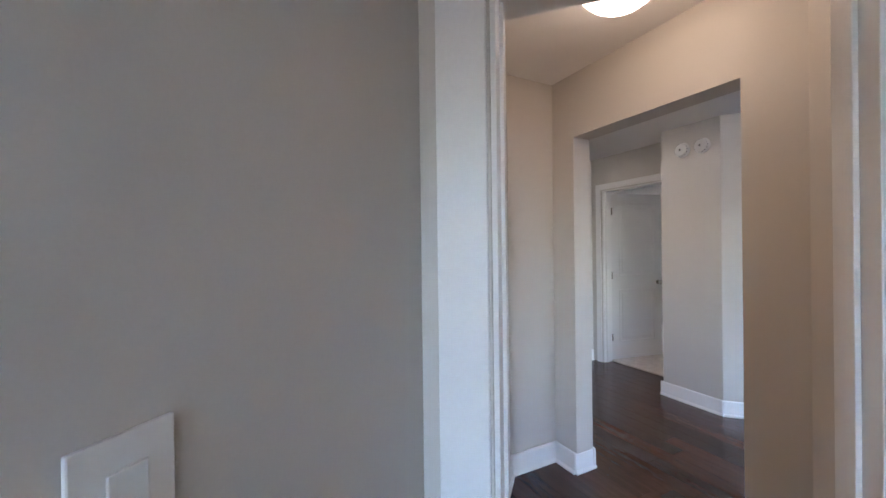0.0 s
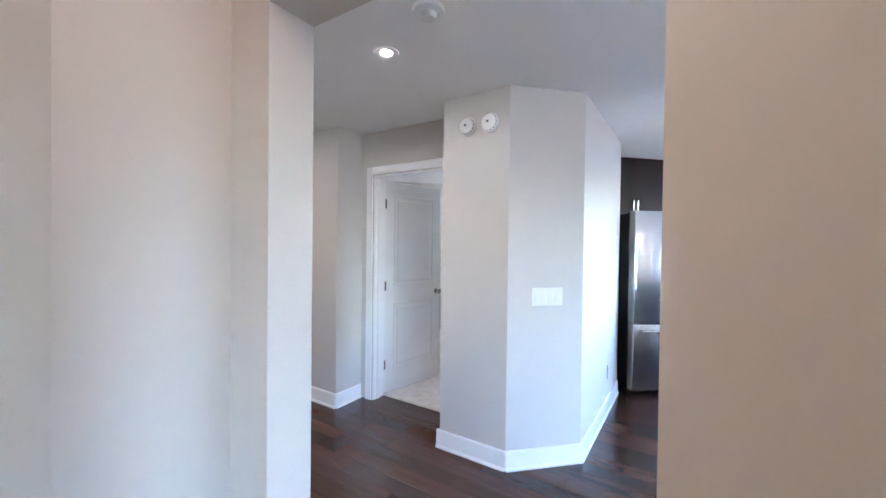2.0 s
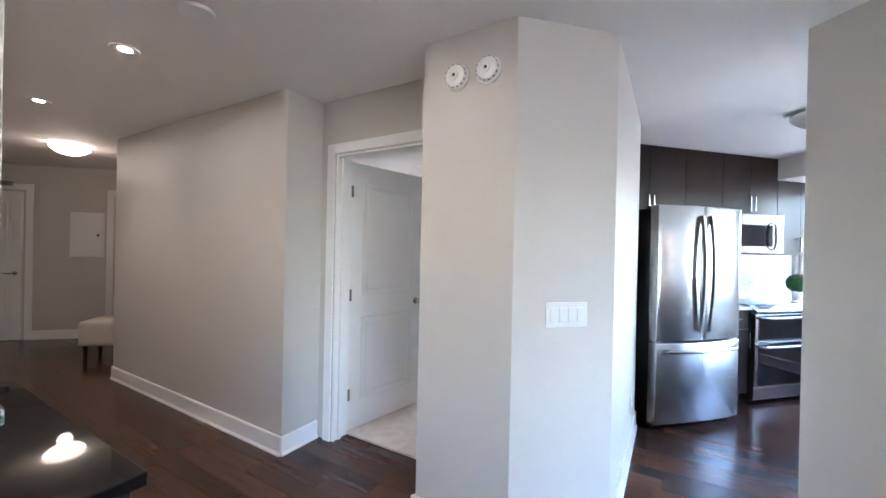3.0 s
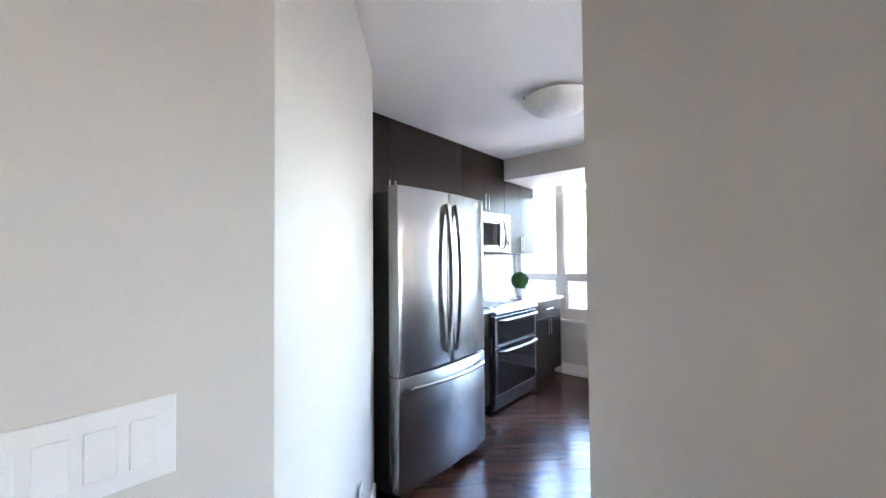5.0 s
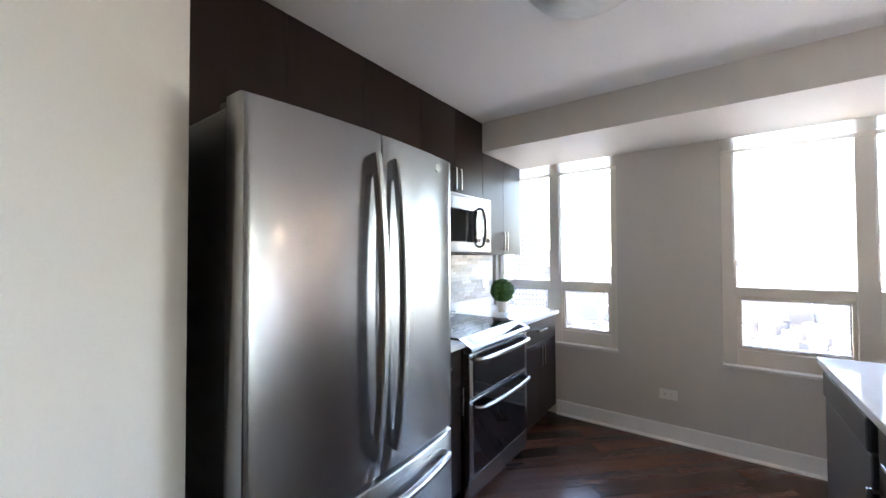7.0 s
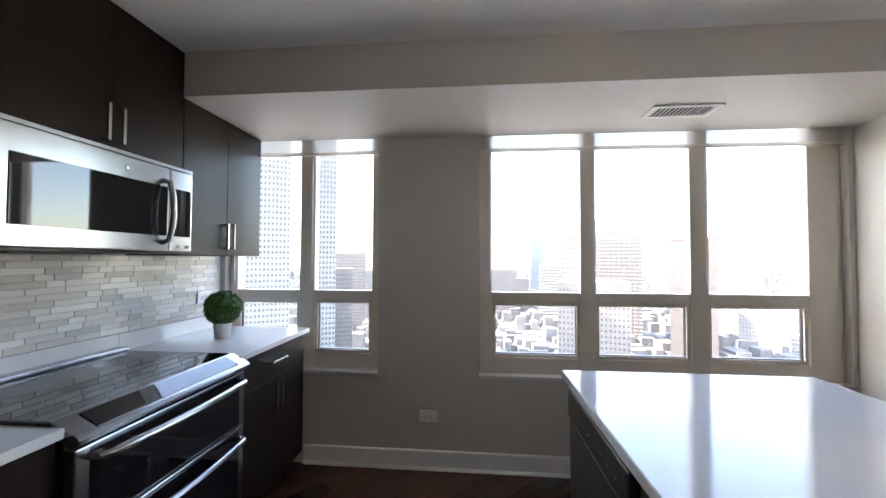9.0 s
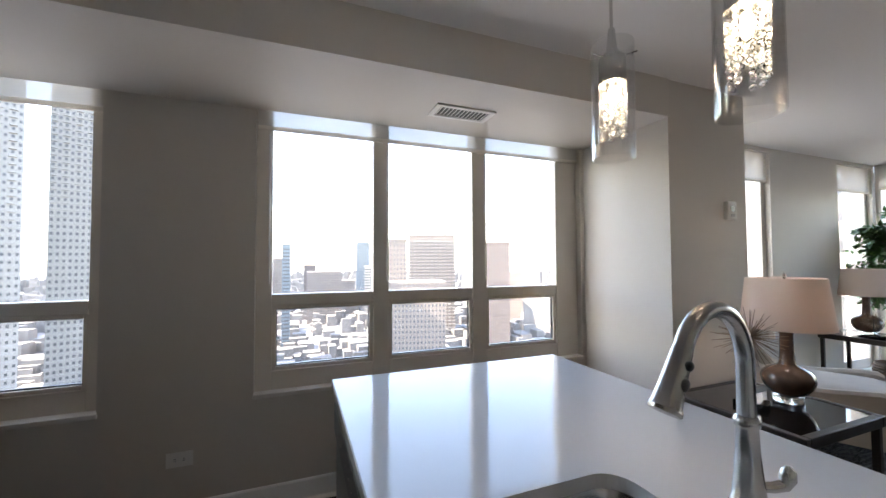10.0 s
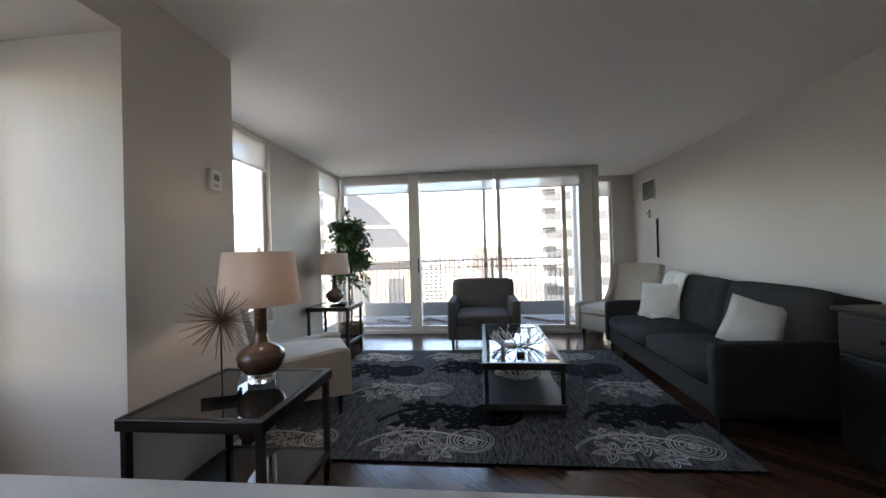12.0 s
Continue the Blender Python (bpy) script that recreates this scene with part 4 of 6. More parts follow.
first = pendant(pose(5.06, 2.478, 1.61))
copy_thing(first, pose(4.75, 2.478, 1.61, 0, 0, 25))
copy_thing(first, pose(4.44, 2.478, 1.61, 0, 0, 50))


def flush_dome(name, m, r, depth, lit, label, group):
    d = thing(name, m, label, "ceiling lamp", group)
    mat_ = glow("lit_frosted_glass", (1.0, 0.80, 0.58), 0.15) if lit else bpy.data.materials.get("frosted_glass") or surface("frosted_glass", (0.74, 0.73, 0.69), 0.35, var=0.08, scale=7.0, fine=30.0, bump=0.02)
    part("pan", lathe([(0.0, 0.0), (r * 0.55, 0.0), (r * 0.6, -0.03), (0.0, -0.03)], 32), WHITE, d)
    prof = [(r * math.sin(radians(a)) / math.sin(radians(62)), -0.035 - depth * (math.cos(radians(a)) - math.cos(radians(62))) / (1 - math.cos(radians(62)))) for a in range(0, 63, 6)]
    prof = prof + [(r * 1.0, -0.030), (r * 0.985, -0.028)]
    part("bowl", lathe(prof, 40), mat_, d, "frosted glass bowl", True)
    for a in (20, 140, 260):
        b = lathe([(0.0, -0.012), (0.008, -0.010), (0.010, 0.0), (0.008, 0.010), (0.0, 0.012)], 12)
        bmesh.ops.transform(b, matrix=pose(r * 1.0 * math.cos(radians(a)), r * 1.0 * math.sin(radians(a)), -0.03), verts=b.verts)
        part("clip", b, CHROME, d, "nickel clip", True)
    return d


flush_dome("ceiling_light", pose(4.74, 3.84, CEILING), 0.235, 0.10, False, "unlit frosted glass flush ceiling lamp with nickel clips", "flush ceiling lamps")
flush_dome("ceiling_light", pose(1.16, 1.50, CEILING), 0.165, 0.105, True, "lit frosted glass flush ceiling lamp", "flush ceiling lamps")
flush_dome("ceiling_light", pose(-1.5, 6.97, CEILING), 0.17, 0.08, True, "lit frosted glass flush ceiling lamp", "flush ceiling lamps")
SPOT_GLOW = glow("downlight_glass", (1.0, 0.9, 0.75), 9.0)
for p in ((1.35, 3.29), (0.24, 4.38), (-0.82, 5.46)):
    d = thing("downlight", pose(p[0], p[1], CEILING), "lit recessed white downlight in the ceiling", "downlight", "recessed downlights")
    part("trim_ring", lathe([(0.028, -0.001), (0.036, -0.006), (0.064, -0.005), (0.068, -0.0005), (0.028, -0.0005)], 32), WHITE, d, "", True)
    part("lens", lathe([(0.0, -0.0035), (0.0275, -0.0035), (0.0275, -0.001), (0.0, -0.001)], 24), SPOT_GLOW, d, "glowing lens")


def alarm(m, label):
    a = thing("smoke_alarm", m, label, "alarm", "wall alarms")
    part("base", lathe([(0.0, 0.0), (0.062, 0.0), (0.064, 0.006), (0.062, 0.014), (0.0, 0.014)], 36), WHITE, a, "", True)
    part("cover", lathe([(0.056, 0.0145), (0.056, 0.024), (0.050, 0.036), (0.040, 0.040), (0.022, 0.041), (0.020, 0.045), (0.0, 0.045)], 36), WHITE, a, "", True)
    for k in range(14):
        t = 2 * math.pi * k / 14
        b = one(-0.0035, 0.0035, -0.0008, 0.0008, -0.004, 0.004)
        bmesh.ops.transform(b, matrix=pose(0.0545 * math.cos(t), 0.0545 * math.sin(t), 0.030, 0, 0, math.degrees(t) + 90), verts=b.verts)
        part("vent_slot", b, DARK, a)
    part("test_button", one(-0.007, 0.007, -0.007, 0.007, 0.0453, 0.047, 0.001), DARK, a, "dark test button")


FACE = Matrix.Translation((1.788, 3.863, 0)) @ pose(0, 0, 0, 0, 0, math.degrees(math.atan2(-0.357, 0.350))) @ pose(0, 0, 0, 90, 0, 0)
alarm(FACE @ pose(0.20, 2.225, 0.001), "white round smoke alarm on the angled wall")
alarm(FACE @ pose(0.365, 2.225, 0.001), "white round carbon monoxide alarm on the angled wall")


def plate(name, m, w, h, kind, label, category, group):
    """A wall plate in the x-z plane facing -y. kind: rockers or sockets."""
    p = thing(name, m, label, category, group)
    part("cover_plate", one(-w / 2, w / 2, -0.006, -0.0005, -h / 2, h / 2, 0.002), WHITE, p)
    if kind == "sockets":
        for x in (-0.02, 0.02):
            s = part("socket", one(x - 0.015, x + 0.015, -0.0085, -0.0062, -0.016, 0.016, 0.001), WHITE, p)
            for dz in (-0.006, 0.006):
                part("slot", one(x - 0.005, x + 0.005, -0.0092, -0.0086, dz - 0.0012, dz + 0.0012), BLACK, s)
    else:
        n = kind
        for i in range(n):
            x = (i - (n - 1) / 2) * 0.046
            part("rocker", one(x - 0.0165, x + 0.0165, -0.0095, -0.0062, -0.033, 0.033, 0.0015), WHITE, p)
    return p


plate("light_switch", pose(2.408, 3.502, 1.103, 0, 0, -0.65), 0.215, 0.115, 4, "white four-gang light switch plate on the column", "light switch", "switch plates")
plate("light_switch", pose(0.58, 0.128, 1.170, 0, 0, 90), 0.085, 0.125, 1, "white single light switch plate by the doorway", "light switch", "switch plates")
plate("wall_outlet", pose(6.64, 3.79, 0.345, 0, 0, -90), 0.118, 0.075, "sockets", "white double wall socket below the window", "wall socket", "wall sockets")
plate("wall_outlet", pose(3.32, 4.115, 0.36, 0, 0, 45) @ pose(0, 0, 0, 0, 90, 0), 0.118, 0.075, "sockets", "white double wall socket on the passage wall", "wall socket", "wall sockets")
plate("wall_outlet", pose(6.47, 5.262, 1.13), 0.118, 0.075, "sockets", "white double wall socket on the tiled splashback", "wall socket", "wall sockets")

v = thing("air_vent", pose(6.295, 2.35, 2.21), "white slotted supply air vent in the soffit", "air vent", "air vents")
b = bmesh.new()
for x0, x1, y0, y1 in ((-0.085, -0.06, -0.18, 0.18), (0.06, 0.085, -0.18, 0.18), (-0.06, 0.06, -0.18, -0.15), (-0.06, 0.06, 0.15, 0.18)):
    box(b, x0, x1, y0, y1, -0.010, -0.0005, 0.002)
part("frame", b, WHITE, v)
part("backing", one(-0.06, 0.06, -0.15, 0.15, -0.003, -0.0008), BLACK, v, "dark duct opening")
for i in range(13):
    b = one(-0.055, 0.055, -0.0015, 0.0015, -0.009, 0.0)
    bmesh.ops.transform(b, matrix=pose(0, -0.14 + 0.0233 * i, -0.001, 30, 0, 0), verts=b.verts)
    part("slat", b, WHITE, v)


def thermostat(m, label):
    t = thing("thermostat", m, label, "thermostat", "thermostats")
    part("case", one(-0.045, 0.045, -0.03, -0.0005, -0.06, 0.06, 0.008), WHITE, t)
    part("screen", one(-0.022, 0.022, -0.0325, -0.0303, -0.005, 0.03, 0.001), surface("grey_lcd", (0.22, 0.24, 0.22), 0.2, var=0.0, bump=0.0) if "grey_lcd" not in bpy.data.materials else bpy.data.materials["grey_lcd"], t, "small grey display")
    part("button", one(-0.02, 0.02, -0.0325, -0.0303, -0.04, -0.022, 0.001), surface("grey_key", (0.4, 0.4, 0.4), 0.5) if "grey_key" not in bpy.data.materials else bpy.data.materials["grey_key"], t)


thermostat(pose(5.92, 0.64, 1.665, 0, 0, -90), "white wall thermostat with a small display on the pier")


def leaf_ball(m, r, count, seed, name, label):
    p = thing(name, m, label, "plant")
    part("pot", lathe([(0.0, 0.0), (0.036, 0.0), (0.038, 0.004), (0.050, 0.085), (0.050, 0.090), (0.046, 0.090), (0.043, 0.078), (0.0, 0.078)], 32), surface("white_ceramic", (0.74, 0.72, 0.68), 0.35, var=0.03), p, "small white ceramic pot", True)
    rnd = random.Random(seed)
    part("stem", tube([(0, 0, 0.075), (0.003, 0, 0.14), (0, 0, 0.18)], 0.006, 8), surface("twig_brown", (0.10, 0.06, 0.035), 0.8), p)
    bm = bmesh.new()
    c = Vector((0, 0, 0.09 + r * 0.92))
    for i in range(count):
        d = Vector((rnd.gauss(0, 1), rnd.gauss(0, 1), rnd.gauss(0, 1))).normalized()
        q = c + d * r * (0.80 + 0.22 * rnd.random())
        n = (d + 0.7 * Vector((rnd.gauss(0, 1), rnd.gauss(0, 1), rnd.gauss(0, 1))).normalized()).normalized()
        t = n.orthogonal().normalized()
        t = (Matrix.Rotation(rnd.random() * 6.28, 3, n) @ t)
        s = n.cross(t)
        L, B = 0.013 + rnd.random() * 0.006, 0.0065 + rnd.random() * 0.002
        pts = [q - t * L, q + s * B + n * 0.002, q + t * L, q - s * B + n * 0.002]
        vs = [bm.verts.new(x) for x in pts]
        bm.faces.new(vs)
    own = bmesh.new()
    bmesh.ops.create_icosphere(own, subdivisions=2, radius=r * 0.74)
    join(bm, own, Matrix.Translation(c))
    part("foliage", bm, surface("boxwood_green", (0.055, 0.16, 0.025), 0.55, var=0.55, scale=40.0, fine=90.0), p, "dense clipped boxwood ball")


leaf_ball(pose(6.25, 4.97, 0.914), 0.098, 1500, 3, "boxwood_plant", "round clipped boxwood plant in a white pot on the worktop")


# ---- living room ----
CHARCOAL = surface("charcoal_upholstery", (0.034, 0.0325, 0.032), 0.95, var=0.25, scale=9.0, fine=420.0, bump=0.25, spec=0.15)
SLATE_CLOTH = surface("slate_grey_upholstery", (0.135, 0.130, 0.127), 0.95, var=0.2, scale=9.0, fine=420.0, bump=0.25, spec=0.2)
CREAM = surface("cream_upholstery", (0.60, 0.55, 0.48), 0.92, var=0.08, scale=9.0, fine=420.0, bump=0.2)
PILLOW = surface("white_pillow_cloth", (0.70, 0.68, 0.64), 0.9, var=0.07, scale=12.0, fine=300.0, bump=0.25)
LEGWOOD = surface("black_stained_wood", (0.008, 0.006, 0.005), 0.45, var=0.3, scale=6.0, fine=60.0, spec=0.25)
BRONZE = surface("dark_bronze_metal", (0.030, 0.024, 0.020), 0.35, 0.6, var=0.2, scale=8.0, fine=90.0)
TOPGLASS = surface("dark_table_glass", (0.012, 0.012, 0.012), 0.02, var=0.0, bump=0.0, spec=0.8)
SILVER = surface("silver_branch_metal", (0.75, 0.74, 0.71), 0.30, 1.0, var=0.1, fine=80.0, bump=0.1)
SLATEWOOD = surface("dark_shelf_wood", (0.034, 0.030, 0.028), 0.58, var=0.4, scale=3.0, fine=40.0, stretch=(9, 0.7, 1))


def cushion(x0, x1, y0, y1, z0, z1, puff=0.03, r=0.03, n=10, sag=0.0):
    """A soft box: rounded, swollen in the middle of each face."""
    bm = bmesh.new()
    bmesh.ops.create_cube(bm, size=2.0)
    bmesh.ops.subdivide_edges(bm, edges=bm.edges[:], cuts=n, use_grid_fill=True)
    c = Vector(((x0 + x1) / 2, (y0 + y1) / 2, (z0 + z1) / 2))
    h = Vector(((x1 - x0) / 2, (y1 - y0) / 2, (z1 - z0) / 2))
    for v in bm.verts:
        p = v.co.copy()
        q = Vector([p[i] * h[i] for i in range(3)])
        inner = Vector([max(-(h[i] - r), min(h[i] - r, q[i])) for i in range(3)])
        d = q - inner
        if d.length > 1e-9:
            q = inner + d.normalized() * r
        for i in range(3):
            j, k = (i + 1) % 3, (i + 2) % 3
            if abs(p[i]) > 0.999:
                q[i] += math.copysign(puff * (1 - p[j] ** 4) * (1 - p[k] ** 4), p[i])
        v.co = c + q
    return bm


def tapered_leg(x, y, z1, r0=0.022, r1=0.013):
    return tube([(x, y, 0.0), (x, y, z1)], [r1, r0], 12)


def tufted(bm, spots, depth=0.024, reach=0.055):
    """Presses the buttons' hollows into the front of a cushion."""
    for v in bm.verts:
        if v.co.y < 0.04:
            v.co.y += sum(depth * math.exp(-((v.co.x - x) ** 2 + (v.co.z - z) ** 2) / reach ** 2) for x, z in spots)
    return bm


def sofa():
    """Charcoal two-cushion sofa; local x runs along its width, it faces -y."""
    W, D = 2.13, 0.93
    s = thing("sofa", pose(0, 0, 0), "charcoal upholstered two-seat sofa with buttoned back cushions", "sofa")
    s.matrix_basis = Matrix.Translation((2.985, 0.085, 0.0)) @ Matrix(((0, -1, 0, 0), (-1, 0, 0, 0), (0, 0, 1, 0), (0, 0, 0, 1)))
    part("base", cushion(0.09, W - 0.09, 0.02, D - 0.05, 0.13, 0.30, 0.004, 0.015), CHARCOAL, s, "", True)
    for a in (0.0, W - 0.095):
        part("arm", cushion(a, a + 0.095, 0.0, D - 0.02, 0.13, 0.60, 0.006, 0.025), CHARCOAL, s, "", True)
    for a, b in ((0.10, W / 2 - 0.002), (W / 2 + 0.002, W - 0.10)):
        part("seat_cushion", cushion(a, b, 0.005, 0.68, 0.305, 0.44, 0.028, 0.045), CHARCOAL, s, "", True)
        bc = part("back_cushion", tufted(cushion(a, b, 0.0, 0.17, 0.0, 0.485, 0.022, 0.045, 26), [(a + (b - a) * (i + 0.5) / 3, z) for i in range(3) for z in (0.16, 0.33)]), CHARCOAL, s, "buttoned back cushion", True)
        bc.matrix_basis = pose(0, 0.625, 0.435, -14, 0, 0)
        for i in range(3):
            for z in (0.16, 0.33):
                b_ = bmesh.new()
                bmesh.ops.create_uvsphere(b_, u_segments=10, v_segments=6, radius=1.0)
                x = a + (b - a) * (i + 0.5) / 3
                bmesh.ops.transform(b_, matrix=pose(x, 0.004, z) @ Matrix.Diagonal((0.014, 0.006, 0.014, 1)), verts=b_.verts)
                part("button", b_, CHARCOAL, bc, "", True)
    bk = part("back_frame", cushion(0.03, W - 0.03, 0.0, 0.11, 0.0, 0.58, 0.006, 0.03), CHARCOAL, s, "", True)
    bk.matrix_basis = pose(0, 0.80, 0.30, -10, 0, 0)
    for x in (0.06, W - 0.06):
        for y in (0.06, D - 0.1):
            part("leg", tapered_leg(x, y, 0.14), LEGWOOD, s, "tapered black wooden leg", True)


sofa()


def throw_pillow(m, w, label):
    p = thing("throw_pillow", m, label, "pillow", "white sofa pillows")
    bm = bmesh.new()
    n = 14
    rows = {}
    for sgn in (1, -1):
        for i in range(n + 1):
            for j in range(n + 1):
                u, v = 2 * i / n - 1, 2 * j / n - 1
                if sgn == -1 and (i in (0, n) or j in (0, n)):
                    rows[sgn, i, j] = rows[1, i, j]
                    continue
                t = ((1 - u * u) * (1 - v * v)) ** 0.42
                pinch = 1 - 0.07 * (1 - abs(u * v))
                wob = 0.006 * noise.noise(Vector((u * 2.3, v * 2.3, sgn * 3.1)))
                rows[sgn, i, j] = bm.verts.new((u * w / 2 * pinch, sgn * (0.072 * t + wob * t), v * w / 2 * pinch))
    for sgn in (1, -1):
        for i in range(n):
            for j in range(n):
                bm.faces.new((rows[sgn, i, j], rows[sgn, i + 1, j], rows[sgn, i + 1, j + 1], rows[sgn, i, j + 1]))
    part("cushion", bm, PILLOW, p, "", True)
    pts = [(a * w / 2, 0, b * w / 2) for a, b in ((-1, -1), (0, -0.935), (1, -1), (0.935, 0), (1, 1), (0, 0.935), (-1, 1), (-0.935, 0), (-1, -1))]
    part("piping", tube(pts, 0.004, 6), PILLOW, p)


throw_pillow(pose(2.50, -1.72, 0.635, -22, 0, 140), 0.40, "square white pillow leaning on the sofa back")
throw_pillow(pose(2.46, -0.36, 0.635, -22, 16, 138), 0.36, "square white pillow leaning by the sofa arm")


def throw_blanket():
    t = thing("throw_blanket", pose(0, 0, 0), "white knitted throw draped over the sofa back", "blanket")
    bm = bmesh.new()
    prof = [(2.62, 0.475), (2.50, 0.485), (2.42, 0.53), (2.385, 0.62), (2.35, 0.75), (2.315, 0.87), (2.27, 0.925), (2.18, 0.93), (2.09, 0.90), (2.045, 0.80), (2.035, 0.65)]
    cols = []
    for i in range(15):
        y = -1.98 + 0.42 * i / 14
        cols.append([bm.verts.new((x + 0.008 * math.sin(i * 1.9 + k * 0.7), y - 0.02 * k / 10, z + 0.012 * math.sin(i * 1.35))) for k, (x, z) in enumerate(prof)])
    for a, b in zip(cols, cols[1:]):
        for k in range(len(prof) - 1):
            bm.faces.new((a[k], a[k + 1], b[k + 1], b[k]))
    body = part("cloth", bm, PILLOW, t, "", True)
    sol = body.modifiers.new("thick", "SOLIDIFY")
    sol.thickness = 0.012
    sol.offset = 1
    for i in range(18):
        y = -1.98 + 0.42 * i / 17
        part("fringe", tube([(2.62, y, 0.478), (2.645, y + 0.004, 0.470), (2.668, y - 0.005, 0.466)], [0.004, 0.005, 0.002], 6), PILLOW, t)


throw_blanket()


def armchair():
    """Slate grey armchair facing the room (+y)."""
    W, D = 0.90, 0.80
    a = thing("armchair", Matrix.Translation((4.868, -2.03, 0)) @ pose(0, 0, 0, 0, 0, 180), "slate grey upholstered armchair with buttoned back", "armchair")
    part("base", cushion(0.09, W - 0.09, 0.01, D - 0.05, 0.13, 0.30, 0.004, 0.015), SLATE_CLOTH, a, "", True)
    for x in (0.0, W - 0.115):
        part("arm", cushion(x, x + 0.115, 0.0, D - 0.03, 0.13, 0.605, 0.006, 0.025), SLATE_CLOTH, a, "", True)
    part("seat_cushion", cushion(0.12, W - 0.12, -0.005, 0.60, 0.305, 0.45, 0.022, 0.04), SLATE_CLOTH, a, "", True)
    bk = part("backrest", cushion(0.03, W - 0.03, 0.0, 0.17, 0.0, 0.555, 0.012, 0.045), SLATE_CLOTH, a, "buttoned backrest", True)
    bk.matrix_basis = pose(0, 0.58, 0.30, -10, 0, 0)
    for i in range(3):
        b_ = bmesh.new()
        bmesh.ops.create_uvsphere(b_, u_segments=10, v_segments=6, radius=1.0)
        bmesh.ops.transform(b_, matrix=pose(0.25 + 0.20 * i, -0.010, 0.40) @ Matrix.Diagonal((0.013, 0.006, 0.013, 1)), verts=b_.verts)
        part("button", b_, SLATE_CLOTH, bk, "", True)
    for x in (0.06, W - 0.06):
        for y in (0.06, D - 0.1):
            part("leg", tapered_leg(x, y, 0.14), LEGWOOD, a, "tapered black wooden leg", True)


armchair()


def cream_chair(m):
    """Cream chair with swooping arms, facing local -y."""
    c = thing("accent_chair", m, "cream upholstered accent chair with swooping arms", "armchair", "cream accent chairs")
    W, D = 0.72, 0.90
    part("base", cushion(0.02, W - 0.02, 0.02, D - 0.08, 0.15, 0.36, 0.004, 0.02), CREAM, c, "", True)
    part("seat_cushion", cushion(0.075, W - 0.075, 0.004, 0.72, 0.362, 0.470, 0.016, 0.03), CREAM, c, "", True)
    bk = part("backrest", cushion(0.06, W - 0.06, 0.0, 0.13, 0.0, 0.66, 0.012, 0.045), CREAM, c, "tall cream backrest", True)
    bk.matrix_basis = pose(0, 0.72, 0.36, -13, 0, 0)
    for x in (0.0, W - 0.07):
        bm = bmesh.new()
        line = [(0.00, 0.485), (0.03, 0.508), (0.12, 0.510), (0.30, 0.488), (0.48, 0.475), (0.61, 0.505), (0.71, 0.625), (0.785, 0.83), (0.84, 1.00)]
        low = [(0.0, 0.16), (0.06, 0.16), (0.15, 0.16), (0.32, 0.16), (0.50, 0.16), (0.66, 0.16), (0.78, 0.16), (0.86, 0.30), (0.92, 0.97)]
        rows = []
        for (y, z), (y2, z2) in zip(line, low):
            rows.append([bm.verts.new(p) for p in ((x, y2, z2), (x, y, z - 0.02), (x + 0.02, y, z), (x + 0.05, y, z), (x + 0.07, y, z - 0.02), (x + 0.07, y2, z2))])
        for a, b in zip(rows, rows[1:]):
            for i in range(6):
                bm.faces.new((a[i], a[(i + 1) % 6], b[(i + 1) % 6], b[i]))
        bm.faces.new(rows[0])
        bm.faces.new(rows[-1][::-1])
        part("arm", bm, CREAM, c, "", True)
    for x in (0.07, W - 0.07):
        for y in (0.08, D - 0.12):
            part("leg", tapered_leg(x, y, 0.155, 0.026, 0.015), LEGWOOD, c, "tapered black wooden leg", True)
    return c


chair = cream_chair(pose(5.43, -0.165, 0.012, 0, 0, -62))
copy_thing(chair, pose(3.18, -2.66, 0.0, 0, 0, 127))


def frame_table(name, x0, x1, y0, y1, h, shelf, label, glass_top, shelf_mat, full_shelf=False):
    """A dark metal table with a top in a frame, square legs and a low shelf; things stand on it."""
    t = thing(name, pose(x0, y0, 0), label, "table")
    W, D = x1 - x0, y1 - y0
    g = 0.035
    fr = bmesh.new()
    box(fr, 0, W, 0, g, h - 0.05, h, 0.004)
    box(fr, 0, W, D - g, D, h - 0.05, h, 0.004)
    box(fr, 0, g, g, D - g, h - 0.05, h, 0.004)
    box(fr, W - g, W, g, D - g, h - 0.05, h, 0.004)
    part("top_frame", fr, BRONZE, t)
    part("tabletop", one(g + 0.001, W - g - 0.001, g + 0.001, D - g - 0.001, h - 0.016, h - 0.003, 0.001), glass_top, t, "dark reflective glass top")
    for x in (0.012, W - 0.042):
        for y in (0.012, D - 0.042):
            part("leg", one(x, x + 0.03, y, y + 0.03, 0.0, h - 0.051, 0.003), BRONZE, t)
    if full_shelf:
        part("shelf", one(0.0, W, 0.0, D, shelf - 0.045, shelf, 0.004), shelf_mat, t, "thick dark wooden low shelf")
    elif shelf:
        sh = bmesh.new()
        box(sh, 0.045, W - 0.045, 0.008, 0.03, shelf - 0.035, shelf, 0.003)
        box(sh, 0.045, W - 0.045, D - 0.03, D - 0.008, shelf - 0.035, shelf, 0.003)
        box(sh, 0.008, 0.03, 0.045, D - 0.045, shelf - 0.035, shelf, 0.003)
        box(sh, W - 0.03, W - 0.008, 0.045, D - 0.045, shelf - 0.035, shelf, 0.003)
        s = part("shelf_frame", sh, BRONZE, t)
        part("shelf", one(0.031, W - 0.031, 0.031, D - 0.031, shelf - 0.02, shelf - 0.004, 0.001), shelf_mat, t, "dark low shelf")
    return t


